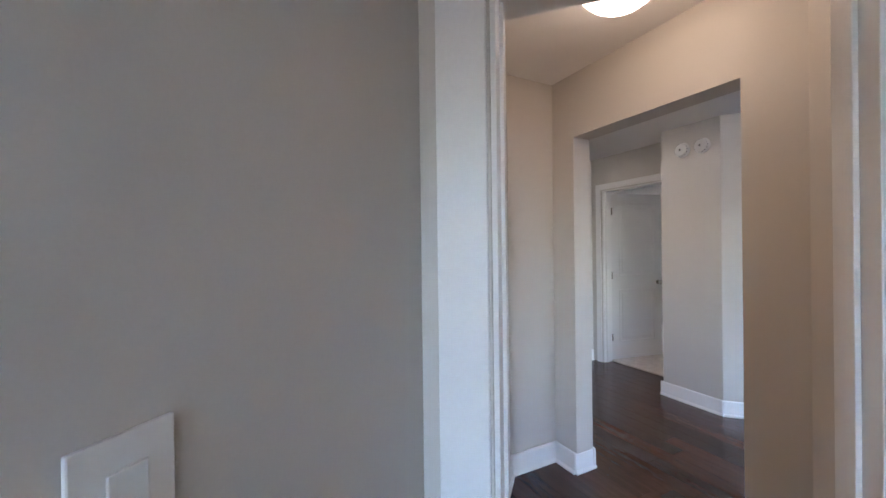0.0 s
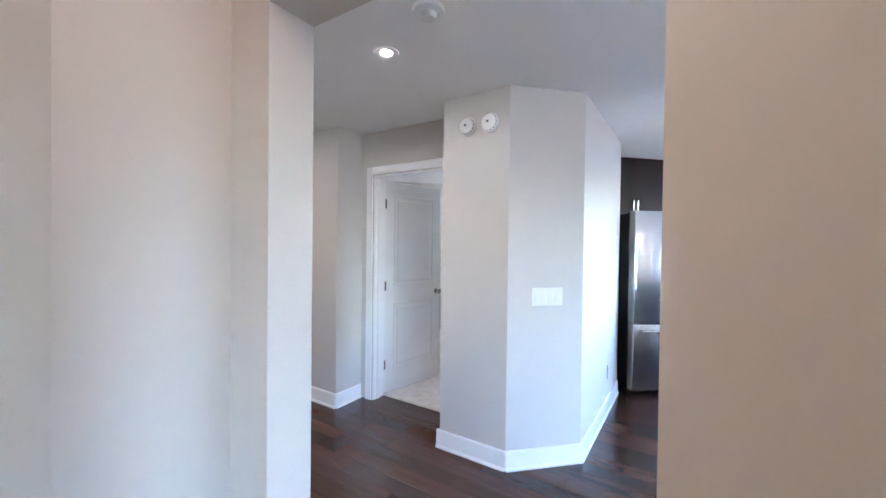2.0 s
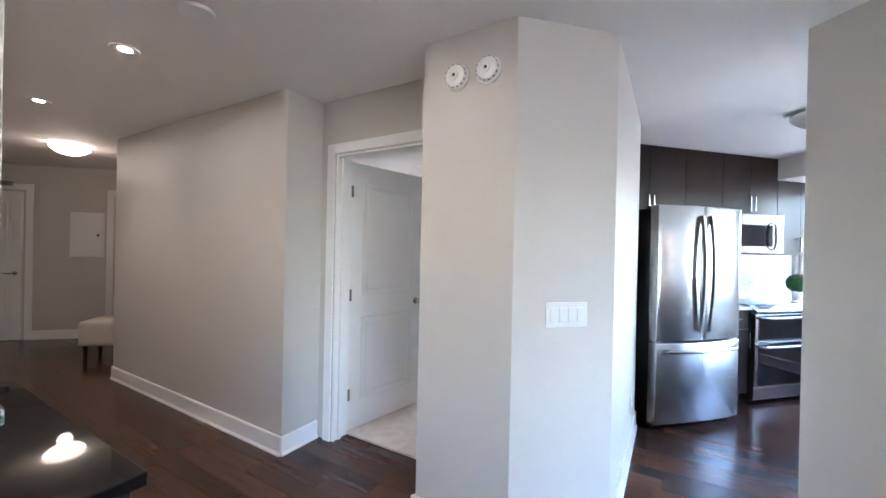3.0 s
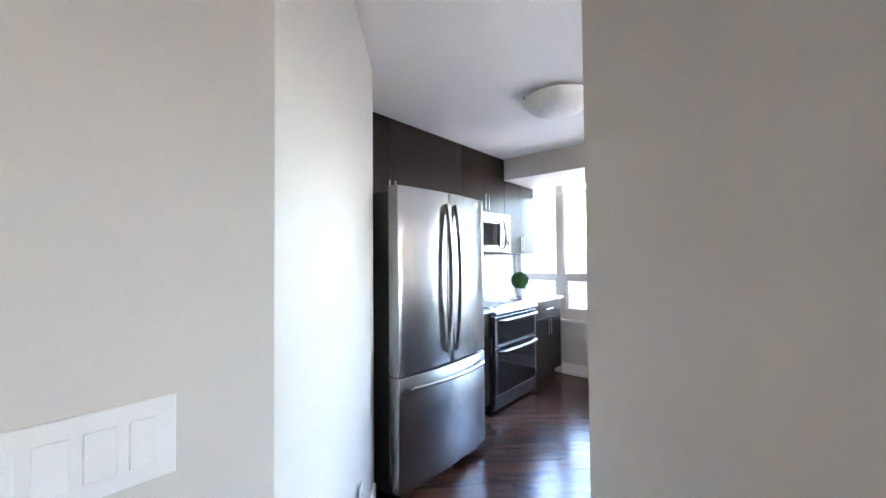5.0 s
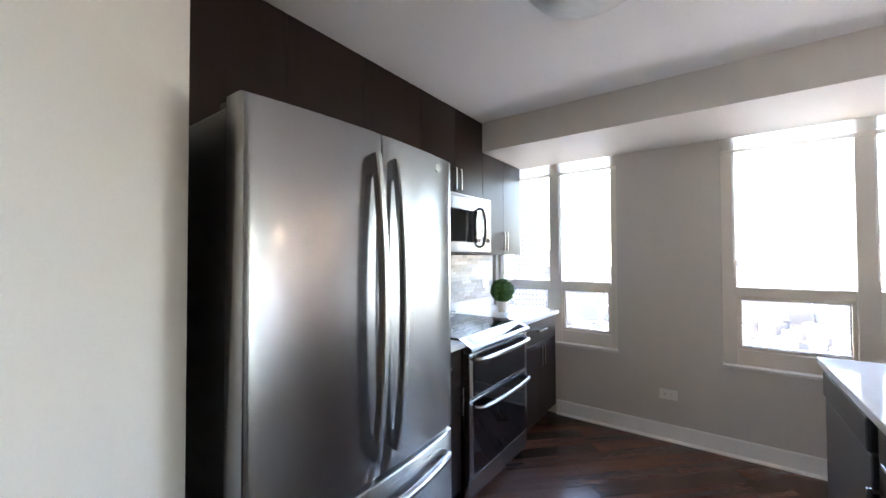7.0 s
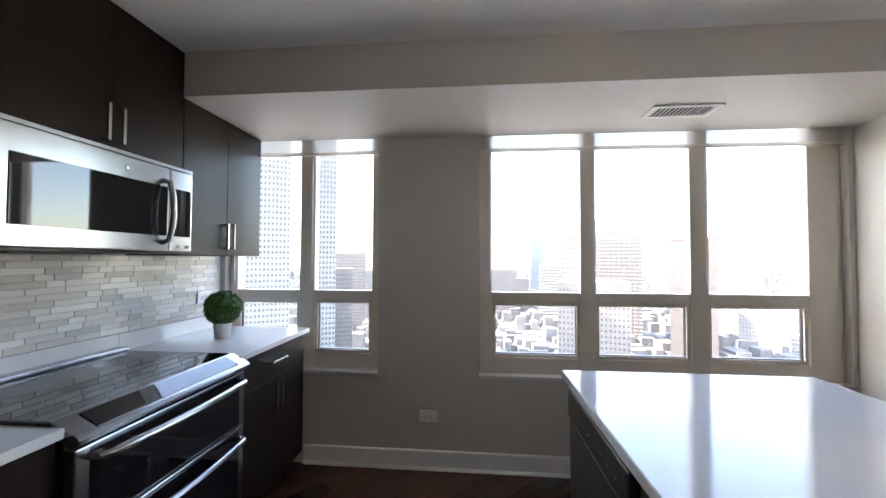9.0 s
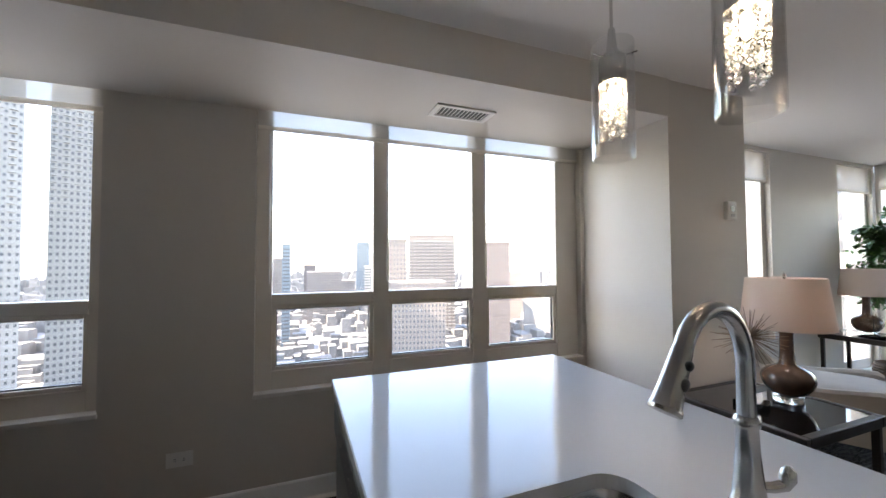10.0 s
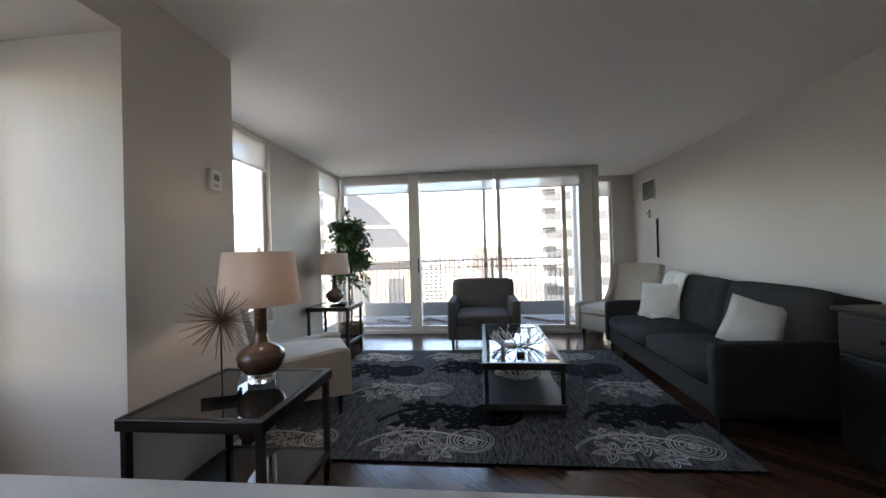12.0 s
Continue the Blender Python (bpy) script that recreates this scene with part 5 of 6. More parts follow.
frame_table("end_table", 5.262, 5.885, 0.60, 1.26, 0.60, 0.17, "dark bronze end table with black glass top", TOPGLASS, TOPGLASS)
frame_table("end_table", 6.02, 6.56, -2.28, -1.74, 0.60, 0.17, "dark bronze end table with black glass top by the window", TOPGLASS, TOPGLASS)
frame_table("coffee_table", 3.84, 4.44, -1.64, -0.145, 0.41, 0.115, "dark bronze coffee table with glass top and low shelf", TOPGLASS, SLATEWOOD, True)


def branch_bowl(m, r, seed, label):
    """An open bowl of silver coral branches."""
    b_ = thing("branch_bowl", m, label, "bowl", "silver branch bowls")
    rnd = random.Random(seed)

    def grow(bm, p, d, length, rad, depth):
        q = p + d * length
        q.z = max(q.z, 0.006)
        join(bm, tube([p, (p + q) / 2 + Vector((rnd.uniform(-1, 1), rnd.uniform(-1, 1), 0)) * length * 0.08, q], [rad, rad * 0.9, rad * 0.75], 6))
        if depth:
            for k in range(2):
                nd = (d + Vector((rnd.uniform(-0.75, 0.75), rnd.uniform(-0.75, 0.75), rnd.uniform(0.05, 0.5)))).normalized()
                grow(bm, q, nd, length * 0.72, rad * 0.8, depth - 1)

    for k in range(13):
        a = 2 * math.pi * k / 13
        bm = bmesh.new()
        grow(bm, Vector((0.02 * math.cos(a), 0.02 * math.sin(a), 0.008)), Vector((math.cos(a), math.sin(a), 0.12)), r * 0.34, 0.0058, 4)
        part("branch", bm, SILVER, b_)


branch_bowl(pose(4.14, -0.66, 0.409), 0.25, 5, "silver coral branch bowl on the coffee table")
branch_bowl(pose(4.14, -0.70, 0.116), 0.20, 8, "silver coral branch bowl on the low shelf")
card = thing("small_box", pose(4.14, -0.36, 0.408), "small black box on the coffee table", "box")
part("case", one(-0.03, 0.03, -0.02, 0.02, 0.0, 0.03, 0.003), BLACK, card)


def table_lamp(m):
    l = thing("table_lamp", m, "brown glazed gourd table lamp with a pale drum shade", "table lamp", "gourd table lamps")
    part("foot", lathe([(0.0, 0.0), (0.062, 0.0), (0.065, 0.004), (0.065, 0.030), (0.060, 0.034), (0.0, 0.034)], 32), bpy.data.materials.get("lamp_foot_glass") or glass("lamp_foot_glass", (0.95, 0.97, 0.97), 0.0, False), l, "clear glass foot", True)
    part("body", lathe([(0.0, 0.0345), (0.050, 0.035), (0.078, 0.048), (0.102, 0.078), (0.114, 0.110), (0.115, 0.130), (0.108, 0.150), (0.088, 0.170), (0.058, 0.186), (0.040, 0.196), (0.034, 0.212), (0.031, 0.26), (0.0285, 0.345), (0.030, 0.358), (0.036, 0.366), (0.036, 0.376), (0.032, 0.38), (0.0, 0.38)], 40), bpy.data.materials.get("brown_glaze") or surface("brown_glaze", (0.10, 0.062, 0.045), 0.10, var=0.45, scale=5.0, fine=18.0, bump=0.0, coat=0.5), l, "brown reactive-glaze ceramic body", True)
    part("socket", lathe([(0.0, 0.38), (0.014, 0.38), (0.014, 0.44), (0.0, 0.44)], 16), CHROME, l)
    part("harp", tube([(0, -0.014, 0.40)] + [(0, -0.06 * math.cos(radians(a)), 0.50 + 0.14 * math.sin(radians(a))) for a in range(0, 181, 20)] + [(0, 0.014, 0.40)], 0.0025, 8), CHROME, l)
    part("shade", lathe([(0.195, 0.392), (0.197, 0.390), (0.198, 0.393), (0.168, 0.652), (0.166, 0.654), (0.165, 0.651), (0.195, 0.392)], 48), bpy.data.materials.get("linen_shade") or sheer("linen_shade", (0.76, 0.68, 0.62), 0.35), l, "pale linen drum shade", True)
    b = bmesh.new()
    for a in (0, 120, 240):
        join(b, tube([(0, 0, 0.643), (0.164 * math.cos(radians(a)), 0.164 * math.sin(radians(a)), 0.643)], 0.0018, 6))
    part("spider", b, CHROME, l)
    part("finial", lathe([(0.0, 0.640), (0.007, 0.645), (0.010, 0.655), (0.006, 0.665), (0.009, 0.672), (0.0, 0.682)], 16), CHROME, l, "", True)
    return l


lamp = table_lamp(pose(5.555, 0.79, 0.598))
copy_thing(lamp, pose(6.30, -2.02, 0.598, 0, 0, 40))


def starburst(m, r, h):
    s = thing("starburst_sculpture", m, "metal starburst sculpture on a black stone base", "sculpture", "starburst sculptures")
    part("plinth", one(-0.07, 0.07, -0.05, 0.05, 0.0, 0.028, 0.002), BLACKGLASS, s, "black polished plinth")
    part("stem", tube([(0, 0, 0.028), (0, 0, h)], 0.004, 8), BRONZE, s)
    rnd = random.Random(9)
    bm = bmesh.new()
    bmesh.ops.create_uvsphere(bm, u_segments=12, v_segments=8, radius=0.016)
    bmesh.ops.translate(bm, vec=(0, 0, h), verts=bm.verts)
    part("hub", bm, BRONZE, s, "", True)
    m_ = bpy.data.materials.get("aged_brass") or surface("aged_brass", (0.23, 0.17, 0.12), 0.35, 1.0, var=0.2)
    for i in range(90):
        z = 1 - 2 * (i + 0.5) / 90
        a = i * 2.399963
        d = Vector((math.sqrt(1 - z * z) * math.cos(a), math.sqrt(1 - z * z) * math.sin(a), z))
        L = r * (0.85 + 0.2 * rnd.random())
        part("spike", tube([Vector((0, 0, h)) + d * 0.012, Vector((0, 0, h)) + d * L], [0.0022, 0.0012], 5), m_, s)
    return s


starburst(pose(5.59, 1.035, 0.598, 0, 0, 20), 0.165, 0.350)
starburst(pose(6.20, -1.87, 0.598, 0, 0, 60), 0.09, 0.17)

tree_leaf = surface("ficus_leaf", (0.06, 0.15, 0.035), 0.42, var=0.5, scale=18.0, fine=60.0, bump=0.02)
bark = surface("ficus_bark", (0.16, 0.11, 0.07), 0.85, var=0.3, scale=20.0, fine=90.0, bump=0.3)
WICKER = surface("brown_wicker", (0.15, 0.085, 0.045), 0.75, var=0.4, scale=30.0, fine=160.0, bump=0.4)


def ficus(m, height):
    f = thing("ficus_tree", m, "green potted ficus tree with slender twisted trunks", "plant")
    rnd = random.Random(21)
    part("basket", lathe([(0.0, 0.0), (0.13, 0.0), (0.15, 0.03), (0.165, 0.15), (0.16, 0.26), (0.15, 0.26), (0.14, 0.22), (0.0, 0.22)], 28), WICKER, f, "woven brown wicker basket", True)
    for k in range(9):
        z = 0.02 + 0.027 * k
        rr = 0.142 + 0.026 * min(1, z / 0.14) - 0.006 * max(0, (z - 0.15) / 0.1)
        pts = [((rr + 0.004 * (-1) ** (i + k)) * math.cos(2 * math.pi * i / 28), (rr + 0.004 * (-1) ** (i + k)) * math.sin(2 * math.pi * i / 28), z) for i in range(29)]
        part("weave_band", tube(pts, 0.010, 6), WICKER, f)
    tips = []
    for k in range(3):
        a0 = 2.1 * k
        pts = [(0.025 * math.cos(a0 + 3.5 * t), 0.025 * math.sin(a0 + 3.5 * t), 0.2 + (height - 0.55) * t) for t in [i / 12 for i in range(13)]]
        part("trunk", tube(pts, [0.014 - 0.005 * i / 12 for i in range(13)], 8), bark, f, "", True)
        tips.append(Vector(pts[-1]))
        tips.append(Vector(pts[-4]))
        tips.append(Vector(pts[-2]))
        tips.append(Vector(pts[-6]))
    leaves = bmesh.new()
    limbs = bmesh.new()
    for tip in tips:
        for b in range(9):
            d = Vector((rnd.gauss(0, 0.75), rnd.gauss(0, 0.75), rnd.uniform(-0.5, 1.1))).normalized()
            L = rnd.uniform(0.16, 0.34)
            end = tip + d * L + Vector((0, 0, -0.05))
            mid = tip + d * L * 0.55 + Vector((0, 0, 0.03))
            join(limbs, tube([tip, mid, end], [0.005, 0.0035, 0.0015], 5))
            for q in range(34):
                t = rnd.uniform(0.3, 1.08)
                base = (tip.lerp(mid, t / 0.55) if t < 0.55 else mid.lerp(end, (t - 0.55) / 0.45)) + Vector((rnd.gauss(0, 1), rnd.gauss(0, 1), rnd.gauss(0, 1))) * 0.022
                way = (d * 0.5 + Vector((rnd.gauss(0, 1), rnd.gauss(0, 1), rnd.gauss(-0.5, 0.7)))).normalized()
                n = (Vector((rnd.gauss(0, 0.6), rnd.gauss(0, 0.6), 1))).normalized()
                s = way.cross(n)
                if s.length < 0.1:
                    continue
                s.normalize()
                n = s.cross(way)
                l, w = rnd.uniform(0.055, 0.090), rnd.uniform(0.015, 0.023)
                pts = [base, base + way * l * 0.35 + s * w + n * 0.004, base + way * l - n * 0.012, base + way * l * 0.35 - s * w + n * 0.004, base + way * l * 0.4]
                v = [leaves.verts.new(p) for p in pts]
                leaves.faces.new((v[0], v[1], v[4]))
                leaves.faces.new((v[1], v[2], v[4]))
                leaves.faces.new((v[2], v[3], v[4]))
                leaves.faces.new((v[3], v[0], v[4]))
    part("limbs", limbs, bark, f)
    part("crown", leaves, tree_leaf, f, "airy crown of pointed green leaves")


ficus(pose(6.30, -2.58, 0.0), 1.92)


def dresser():
    d = thing("dresser", pose(1.885, 0.16, 0), "black painted dresser with drawers and round knobs", "dresser")
    W, L, H = 0.50, 1.15, 0.85
    part("carcass", one(0.02, W - 0.03, 0.02, L - 0.02, 0.06, H - 0.03, 0.003), LEGWOOD, d)
    part("top", one(0.0, W, 0.0, L, H - 0.029, H, 0.008), LEGWOOD, d)
    part("plinth", one(0.03, W - 0.04, 0.03, L - 0.03, 0.0, 0.059), LEGWOOD, d)
    for z0, z1 in ((0.09, 0.33), (0.345, 0.58), (0.595, 0.80)):
        for y0, y1 in ((0.04, L / 2 - 0.01), (L / 2 + 0.01, L - 0.04)):
            dr = part("drawer", one(W - 0.029, W - 0.008, y0, y1, z0, z1, 0.006), LEGWOOD, d)
            part("drawer_panel", one(W - 0.0078, W - 0.003, y0 + 0.03, y1 - 0.03, z0 + 0.03, z1 - 0.03, 0.002), LEGWOOD, dr)
            b = lathe([(0.0, 0.0), (0.006, 0.0), (0.006, 0.012), (0.015, 0.018), (0.012, 0.028), (0.0, 0.030)], 16)
            bmesh.ops.transform(b, matrix=pose(W - 0.003, (y0 + y1) / 2, (z0 + z1) / 2, 0, 90, 0), verts=b.verts)
            part("knob", b, BRONZE, dr, "dark round knob", True)


dresser()


def rug():
    x0, x1, y0, y1 = 2.93, 5.95, -2.04, 0.44
    yarn = surface("charcoal_rug_pile", (0.098, 0.097, 0.098), 0.97, var=1.5, scale=26.0, fine=80.0, bump=0.8, stretch=(3.0, 0.5, 1), spec=0.06)
    pale = surface("silver_rug_yarn", (0.70, 0.68, 0.63), 0.9, var=0.35, scale=20.0, fine=200.0, bump=0.4, spec=0.1)
    inky = surface("black_rug_yarn", (0.004, 0.004, 0.005), 0.95, var=0.3, scale=20.0, fine=200.0, bump=0.4, spec=0.05)
    r = thing("area_rug", pose(0, 0, 0), "charcoal wool rug with silver and black paisley flowers", "rug")
    part("rug_body", one(x0, x1, y0, y1, 0.0005, 0.012, 0.004), yarn, r)
    part("binding", tube([(x0, y0, 0.006), (x1, y0, 0.006), (x1, y1, 0.006), (x0, y1, 0.006), (x0, y0, 0.006)], 0.007, 8), inky, r)

    def ribbon(bm, pts, w, z):
        prev = None
        for i, (x, y) in enumerate(pts):
            a, b = pts[max(i - 1, 0)], pts[min(i + 1, len(pts) - 1)]
            d = Vector((b[0] - a[0], b[1] - a[1]))
            if d.length < 1e-9:
                continue
            d.normalize()
            ww = w * (0.45 + 0.55 * math.sin(math.pi * min(max(i / (len(pts) - 1), 0.03), 0.97)))
            cur = []
            for s, dz in ((-1, 0), (0, 0.0016), (1, 0)):
                px, py = x - d.y * s * ww, y + d.x * s * ww
                cur.append((min(max(px, x0 + 0.012), x1 - 0.012), min(max(py, y0 + 0.012), y1 - 0.012), z + dz))
            cur = [bm.verts.new(c) for c in cur]
            if prev:
                bm.faces.new((prev[0], prev[1], cur[1], cur[0]))
                bm.faces.new((prev[1], prev[2], cur[2], cur[1]))
            prev = cur

    def petal(cx, cy, a, L, W_, n=9):
        c, s = math.cos(a), math.sin(a)
        out = []
        for i in range(2 * n + 1):
            t = i / n
            u = t if t <= 1 else 2 - t
            side = 1 if t <= 1 else -1
            px, py = L * u, side * W_ * math.sin(math.pi * u ** 0.8)
            out.append((cx + c * px - s * py, cy + s * px + c * py))
        return out

    def motif(name, cx, cy, size, turn, mat_, w, z, rnd):
        bm = bmesh.new()

        def put(u, v):
            c, s = math.cos(turn), math.sin(turn)
            return (cx + size * (c * u - s * v), cy + size * (s * u + c * v))

        for off in (0.0, 0.05):
            ribbon(bm, [put(-1.0 + 1.9 * t, 0.42 * math.sin(math.pi * t ** 0.75) + off * (1 - t) - 0.1) for t in [i / 26 for i in range(27)]], w, z)
        for rr in (0.34, 0.30, 0.24, 0.19, 0.07):
            ribbon(bm, [put(0.62 + rr * math.cos(t), -0.02 + rr * math.sin(t)) for t in [2 * math.pi * i / 32 for i in range(33)]], w, z)
        for k in range(6):
            a = 2 * math.pi * k / 6
            ribbon(bm, [put(0.62 + u, -0.02 + v) for u, v in petal(0, 0, a, 0.16, 0.045)], w * 0.8, z)
        for px, py, n, L in ((-0.05, 0.10, 7, 0.34), (-0.52, -0.14, 6, 0.28), (-0.45, 0.36, 5, 0.20), (0.16, -0.30, 6, 0.24)):
            for k in range(n):
                a = 2 * math.pi * k / n + rnd.random() * 0.3
                ribbon(bm, [put(u, v) for u, v in petal(px + 0.04 * math.cos(a), py + 0.04 * math.sin(a), a, L * rnd.uniform(0.75, 1.1), L * 0.24)], w * 0.85, z)
                ribbon(bm, [put(u, v) for u, v in petal(px + 0.06 * math.cos(a), py + 0.06 * math.sin(a), a, L * 0.62, L * 0.11)], w * 0.7, z)
        part(name, bm, mat_, r)

    rnd = random.Random(17)
    for cx, cy, size, turn in ((4.80, 0.20, 0.44, 3.25), (3.45, 0.20, 0.44, 3.2), (5.75, 0.22, 0.36, 3.3), (5.15, -0.68, 0.46, 3.3), (3.15, -0.80, 0.42, 3.35), (5.60, -1.72, 0.36, 3.1), (4.75, -1.76, 0.36, 3.2), (4.05, -1.05, 0.42, 3.3), (3.55, -1.78, 0.36, 3.1)):
        motif("paisley_motif", cx, cy, size, turn, pale, 0.0037, 0.0128, rnd)
    for cx, cy, size, turn in ((4.68, -0.18, 0.54, 3.3), (3.55, -1.28, 0.5, 3.3), (5.52, -1.22, 0.48, 3.2), (3.30, -0.25, 0.44, 3.3), (4.55, -1.35, 0.42, 3.2)):
        motif("black_scroll_motif", cx, cy, size, turn, inky, 0.020, 0.0123, rnd)


rug()

vw = thing("air_vent", pose(1.88, -3.355, 2.08, 0, 0, 90), "white louvred return vent high on the wall", "air vent", "air vents")
b = bmesh.new()
for a, c, d, e in ((-0.22, -0.20, -0.16, 0.16), (0.20, 0.22, -0.16, 0.16), (-0.20, 0.20, -0.16, -0.14), (-0.20, 0.20, 0.14, 0.16)):
    box(b, a, c, -0.012, -0.0005, d, e, 0.002)
part("frame", b, WHITE, vw)
part("backing", one(-0.2, 0.2, -0.003, -0.0006, -0.14, 0.14), DARK, vw)
for i in range(12):
    b = one(-0.2, 0.2, -0.010, -0.001, -0.001, 0.001)
    bmesh.ops.transform(b, matrix=pose(0, 0, -0.13 + 0.0236 * i, 25, 0, 0), verts=b.verts)
    part("slat", b, FRAME, vw)
thermostat(pose(1.88, -3.37, 1.72, 0, 0, 90), "white wall sensor box below the vent")
rail_bar = thing("wall_bar", pose(1.88, -3.10, 1.35, 0, 0, 90), "dark narrow vertical bar on the wall", "wall bar")
part("bar", one(-0.014, 0.014, -0.02, -0.0005, -0.28, 0.28, 0.003), LEGWOOD, rail_bar)
sp = thing("sprinkler_head", pose(4.29, -1.28, CEILING), "small white sprinkler cover in the ceiling", "sprinkler", "sprinklers")
part("cover", lathe([(0.0, -0.008), (0.038, -0.008), (0.042, -0.0005), (0.0, -0.0005)], 24), WHITE, sp)
sp = thing("sprinkler_head", pose(1.50, 2.88, CEILING), "white sprinkler head below the foyer ceiling", "sprinkler", "sprinklers")
part("cover", lathe([(0.0, -0.042), (0.030, -0.042), (0.036, -0.020), (0.066, -0.014), (0.070, -0.0005), (0.0, -0.0005)], 24), WHITE, sp)
sp = thing("ceiling_alarm", pose(0.75, 3.885, CEILING), "white flat round alarm on the foyer ceiling", "alarm")
part("case", lathe([(0.0, -0.03), (0.055, -0.028), (0.07, -0.018), (0.072, -0.0005), (0.0, -0.0005)], 32), WHITE, sp, "", True)

# ---- foyer ----
def console_table():
    c = thing("console_table", Matrix.Translation((0.885, 3.205, 0)) @ pose(0, 0, 0, 0, 0, 135), "glossy black console table against the foyer wall", "console table")
    part("tabletop", one(0.0, 1.45, 0.0, 0.40, 0.71, 0.75, 0.004), BLACKGLASS, c, "glossy black top")
    for x in (0.03, 1.36):
        for y in (0.03, 0.31):
            part("leg", one(x, x + 0.06, y, y + 0.06, 0.0, 0.709, 0.003), LEGWOOD, c)
    part("lower_shelf", one(0.09, 1.36, 0.04, 0.36, 0.12, 0.145, 0.003), LEGWOOD, c)
    tray = thing("low_tray", Matrix.Translation((0.885, 3.205, 0)) @ pose(0, 0, 0, 0, 0, 135) @ pose(0.95, 0.20, 0.7505), "small grey decorative tray on the console table", "tray")
    b = one(-0.13, 0.13, -0.08, 0.08, 0.0, 0.006, 0.002)
    for q in ((-0.13, -0.124, -0.08, 0.08), (0.124, 0.13, -0.08, 0.08), (-0.124, 0.124, -0.08, -0.074), (-0.124, 0.124, 0.074, 0.08)):
        box(b, *q, 0.006, 0.03, 0.001)
    part("rim", b, NICKEL, tray)


console_table()

bench = thing("upholstered_bench", pose(-1.50, 7.42, 0), "pale upholstered bench with dark feet in the entry", "bench")
part("seat", cushion(-0.05, 0.62, -0.20, 0.20, 0.17, 0.46, 0.01, 0.03), CREAM, bench, "", True)
for x in (0.0, 0.56):
    for y in (-0.14, 0.14):
        part("foot", tapered_leg(x, y, 0.175, 0.025, 0.018), LEGWOOD, bench, "", True)
panel_door("entry_door", pose(-3.80, 8.478, 0), 0.90, 2.06, "white panelled entry door with a closer", lever=True)
casing("casing_entry", (-4.2, 8.5), (-0.85, 8.5), 0.38, 1.32, 2.08, -1, 0.09)
casing("casing_closet", (-4.2, 8.5), (-0.85, 8.5), 2.36, 3.2, 2.05, -1, 0.09, (True, False))
cl = thing("door_closer", pose(-3.3, 8.44, 2.13), "grey metal door closer above the entry door", "door closer")
part("case", one(-0.02, 0.30, -0.05, 0.019, 0.0, 0.06, 0.004), NICKEL, cl)
ep = thing("electrical_panel", pose(-2.165, 8.5, 1.487), "white flush electrical panel cover on the entry wall", "electrical panel")
part("frame", one(-0.205, 0.205, -0.014, -0.0005, -0.32, 0.32, 0.003), TRIM, ep)
part("panel_door", one(-0.185, 0.185, -0.020, -0.0143, -0.30, 0.30, 0.003), TRIM, ep)
part("latch", one(0.12, 0.15, -0.024, -0.0203, -0.02, 0.01, 0.002), NICKEL, ep)

# ---- bathroom and bedroom seen through their doors ----
TUB = surface("ivory_enamel", (0.78, 0.74, 0.66), 0.15, var=0.02, bump=0.0)
tub = thing("bathtub", pose(-1.745, 2.43, 0), "ivory bathtub with a stepped apron", "bathtub")
part("apron", one(0.0, 1.50, 0.0, 0.04, 0.0, 0.45, 0.01), TUB, tub)
part("apron_step", one(0.05, 1.48, -0.012, -0.0005, 0.06, 0.32, 0.004), TUB, tub)
part("rim", one(0.0, 1.50, -0.015, 0.08, 0.4505, 0.49, 0.015), TUB, tub)
part("rim", one(0.0, 1.50, 0.60, 0.655, 0.4505, 0.49, 0.012), TUB, tub)
part("rim_end", one(1.44, 1.50, 0.081, 0.599, 0.4505, 0.49, 0.012), TUB, tub)
part("inner_wall", prism(bmesh.new(), [(0.02, 0.575), (1.46, 0.575), (1.5, 0.64), (0.02, 0.64)], 0.14, 0.45), TUB, tub)
part("basin", one(0.0, 1.50, 0.05, 0.64, 0.10, 0.14, 0.01), TUB, tub)
rod = thing("shower_rod", pose(0, 0, 0), "chrome shower curtain rod across the tub", "curtain rod")
part("bar", tube([(-1.745, 2.47, 1.95), (-0.95, 2.44, 1.95), (-0.24, 2.47, 1.95)], 0.012, 12), CHROME, rod, "", True)
for x in (-1.744, -0.257):
    b = lathe([(0.0, 0.0), (0.028, 0.0), (0.028, 0.004), (0.016, 0.012), (0.014, 0.018), (0.0, 0.018)], 20)
    bmesh.ops.transform(b, matrix=pose(x, 2.47, 1.95, 0, 90, 0), verts=b.verts)
    part("flange", b, CHROME, rod, "", True)
wall("wall_tub_end", (-0.235, 2.56), (-0.235, 3.10), -0.10, "bathroom wall at the foot of the tub")
wall("wall_linen", (-0.235, 2.545), (0.49, 2.545), 0.015, "bathroom wall behind the door")
sp = thing("strike_plate", pose(0.491, 1.8825, 1.000), "nickel strike plate let into the bathroom door jamb", "strike plate")
part("plate", one(0.0, 0.036, -0.003, 0.0, -0.030, 0.030, 0.001), NICKEL, sp)
part("latch_hole", one(0.010, 0.026, -0.0036, -0.0031, -0.014, 0.014), BLACK, sp, "dark latch hole")
tile_mat = surface("striated_beige_tile", (0.50, 0.41, 0.30), 0.3, var=0.30, scale=2.0, fine=20.0, stretch=(0.6, 0.6, 14), by_object=0.05)
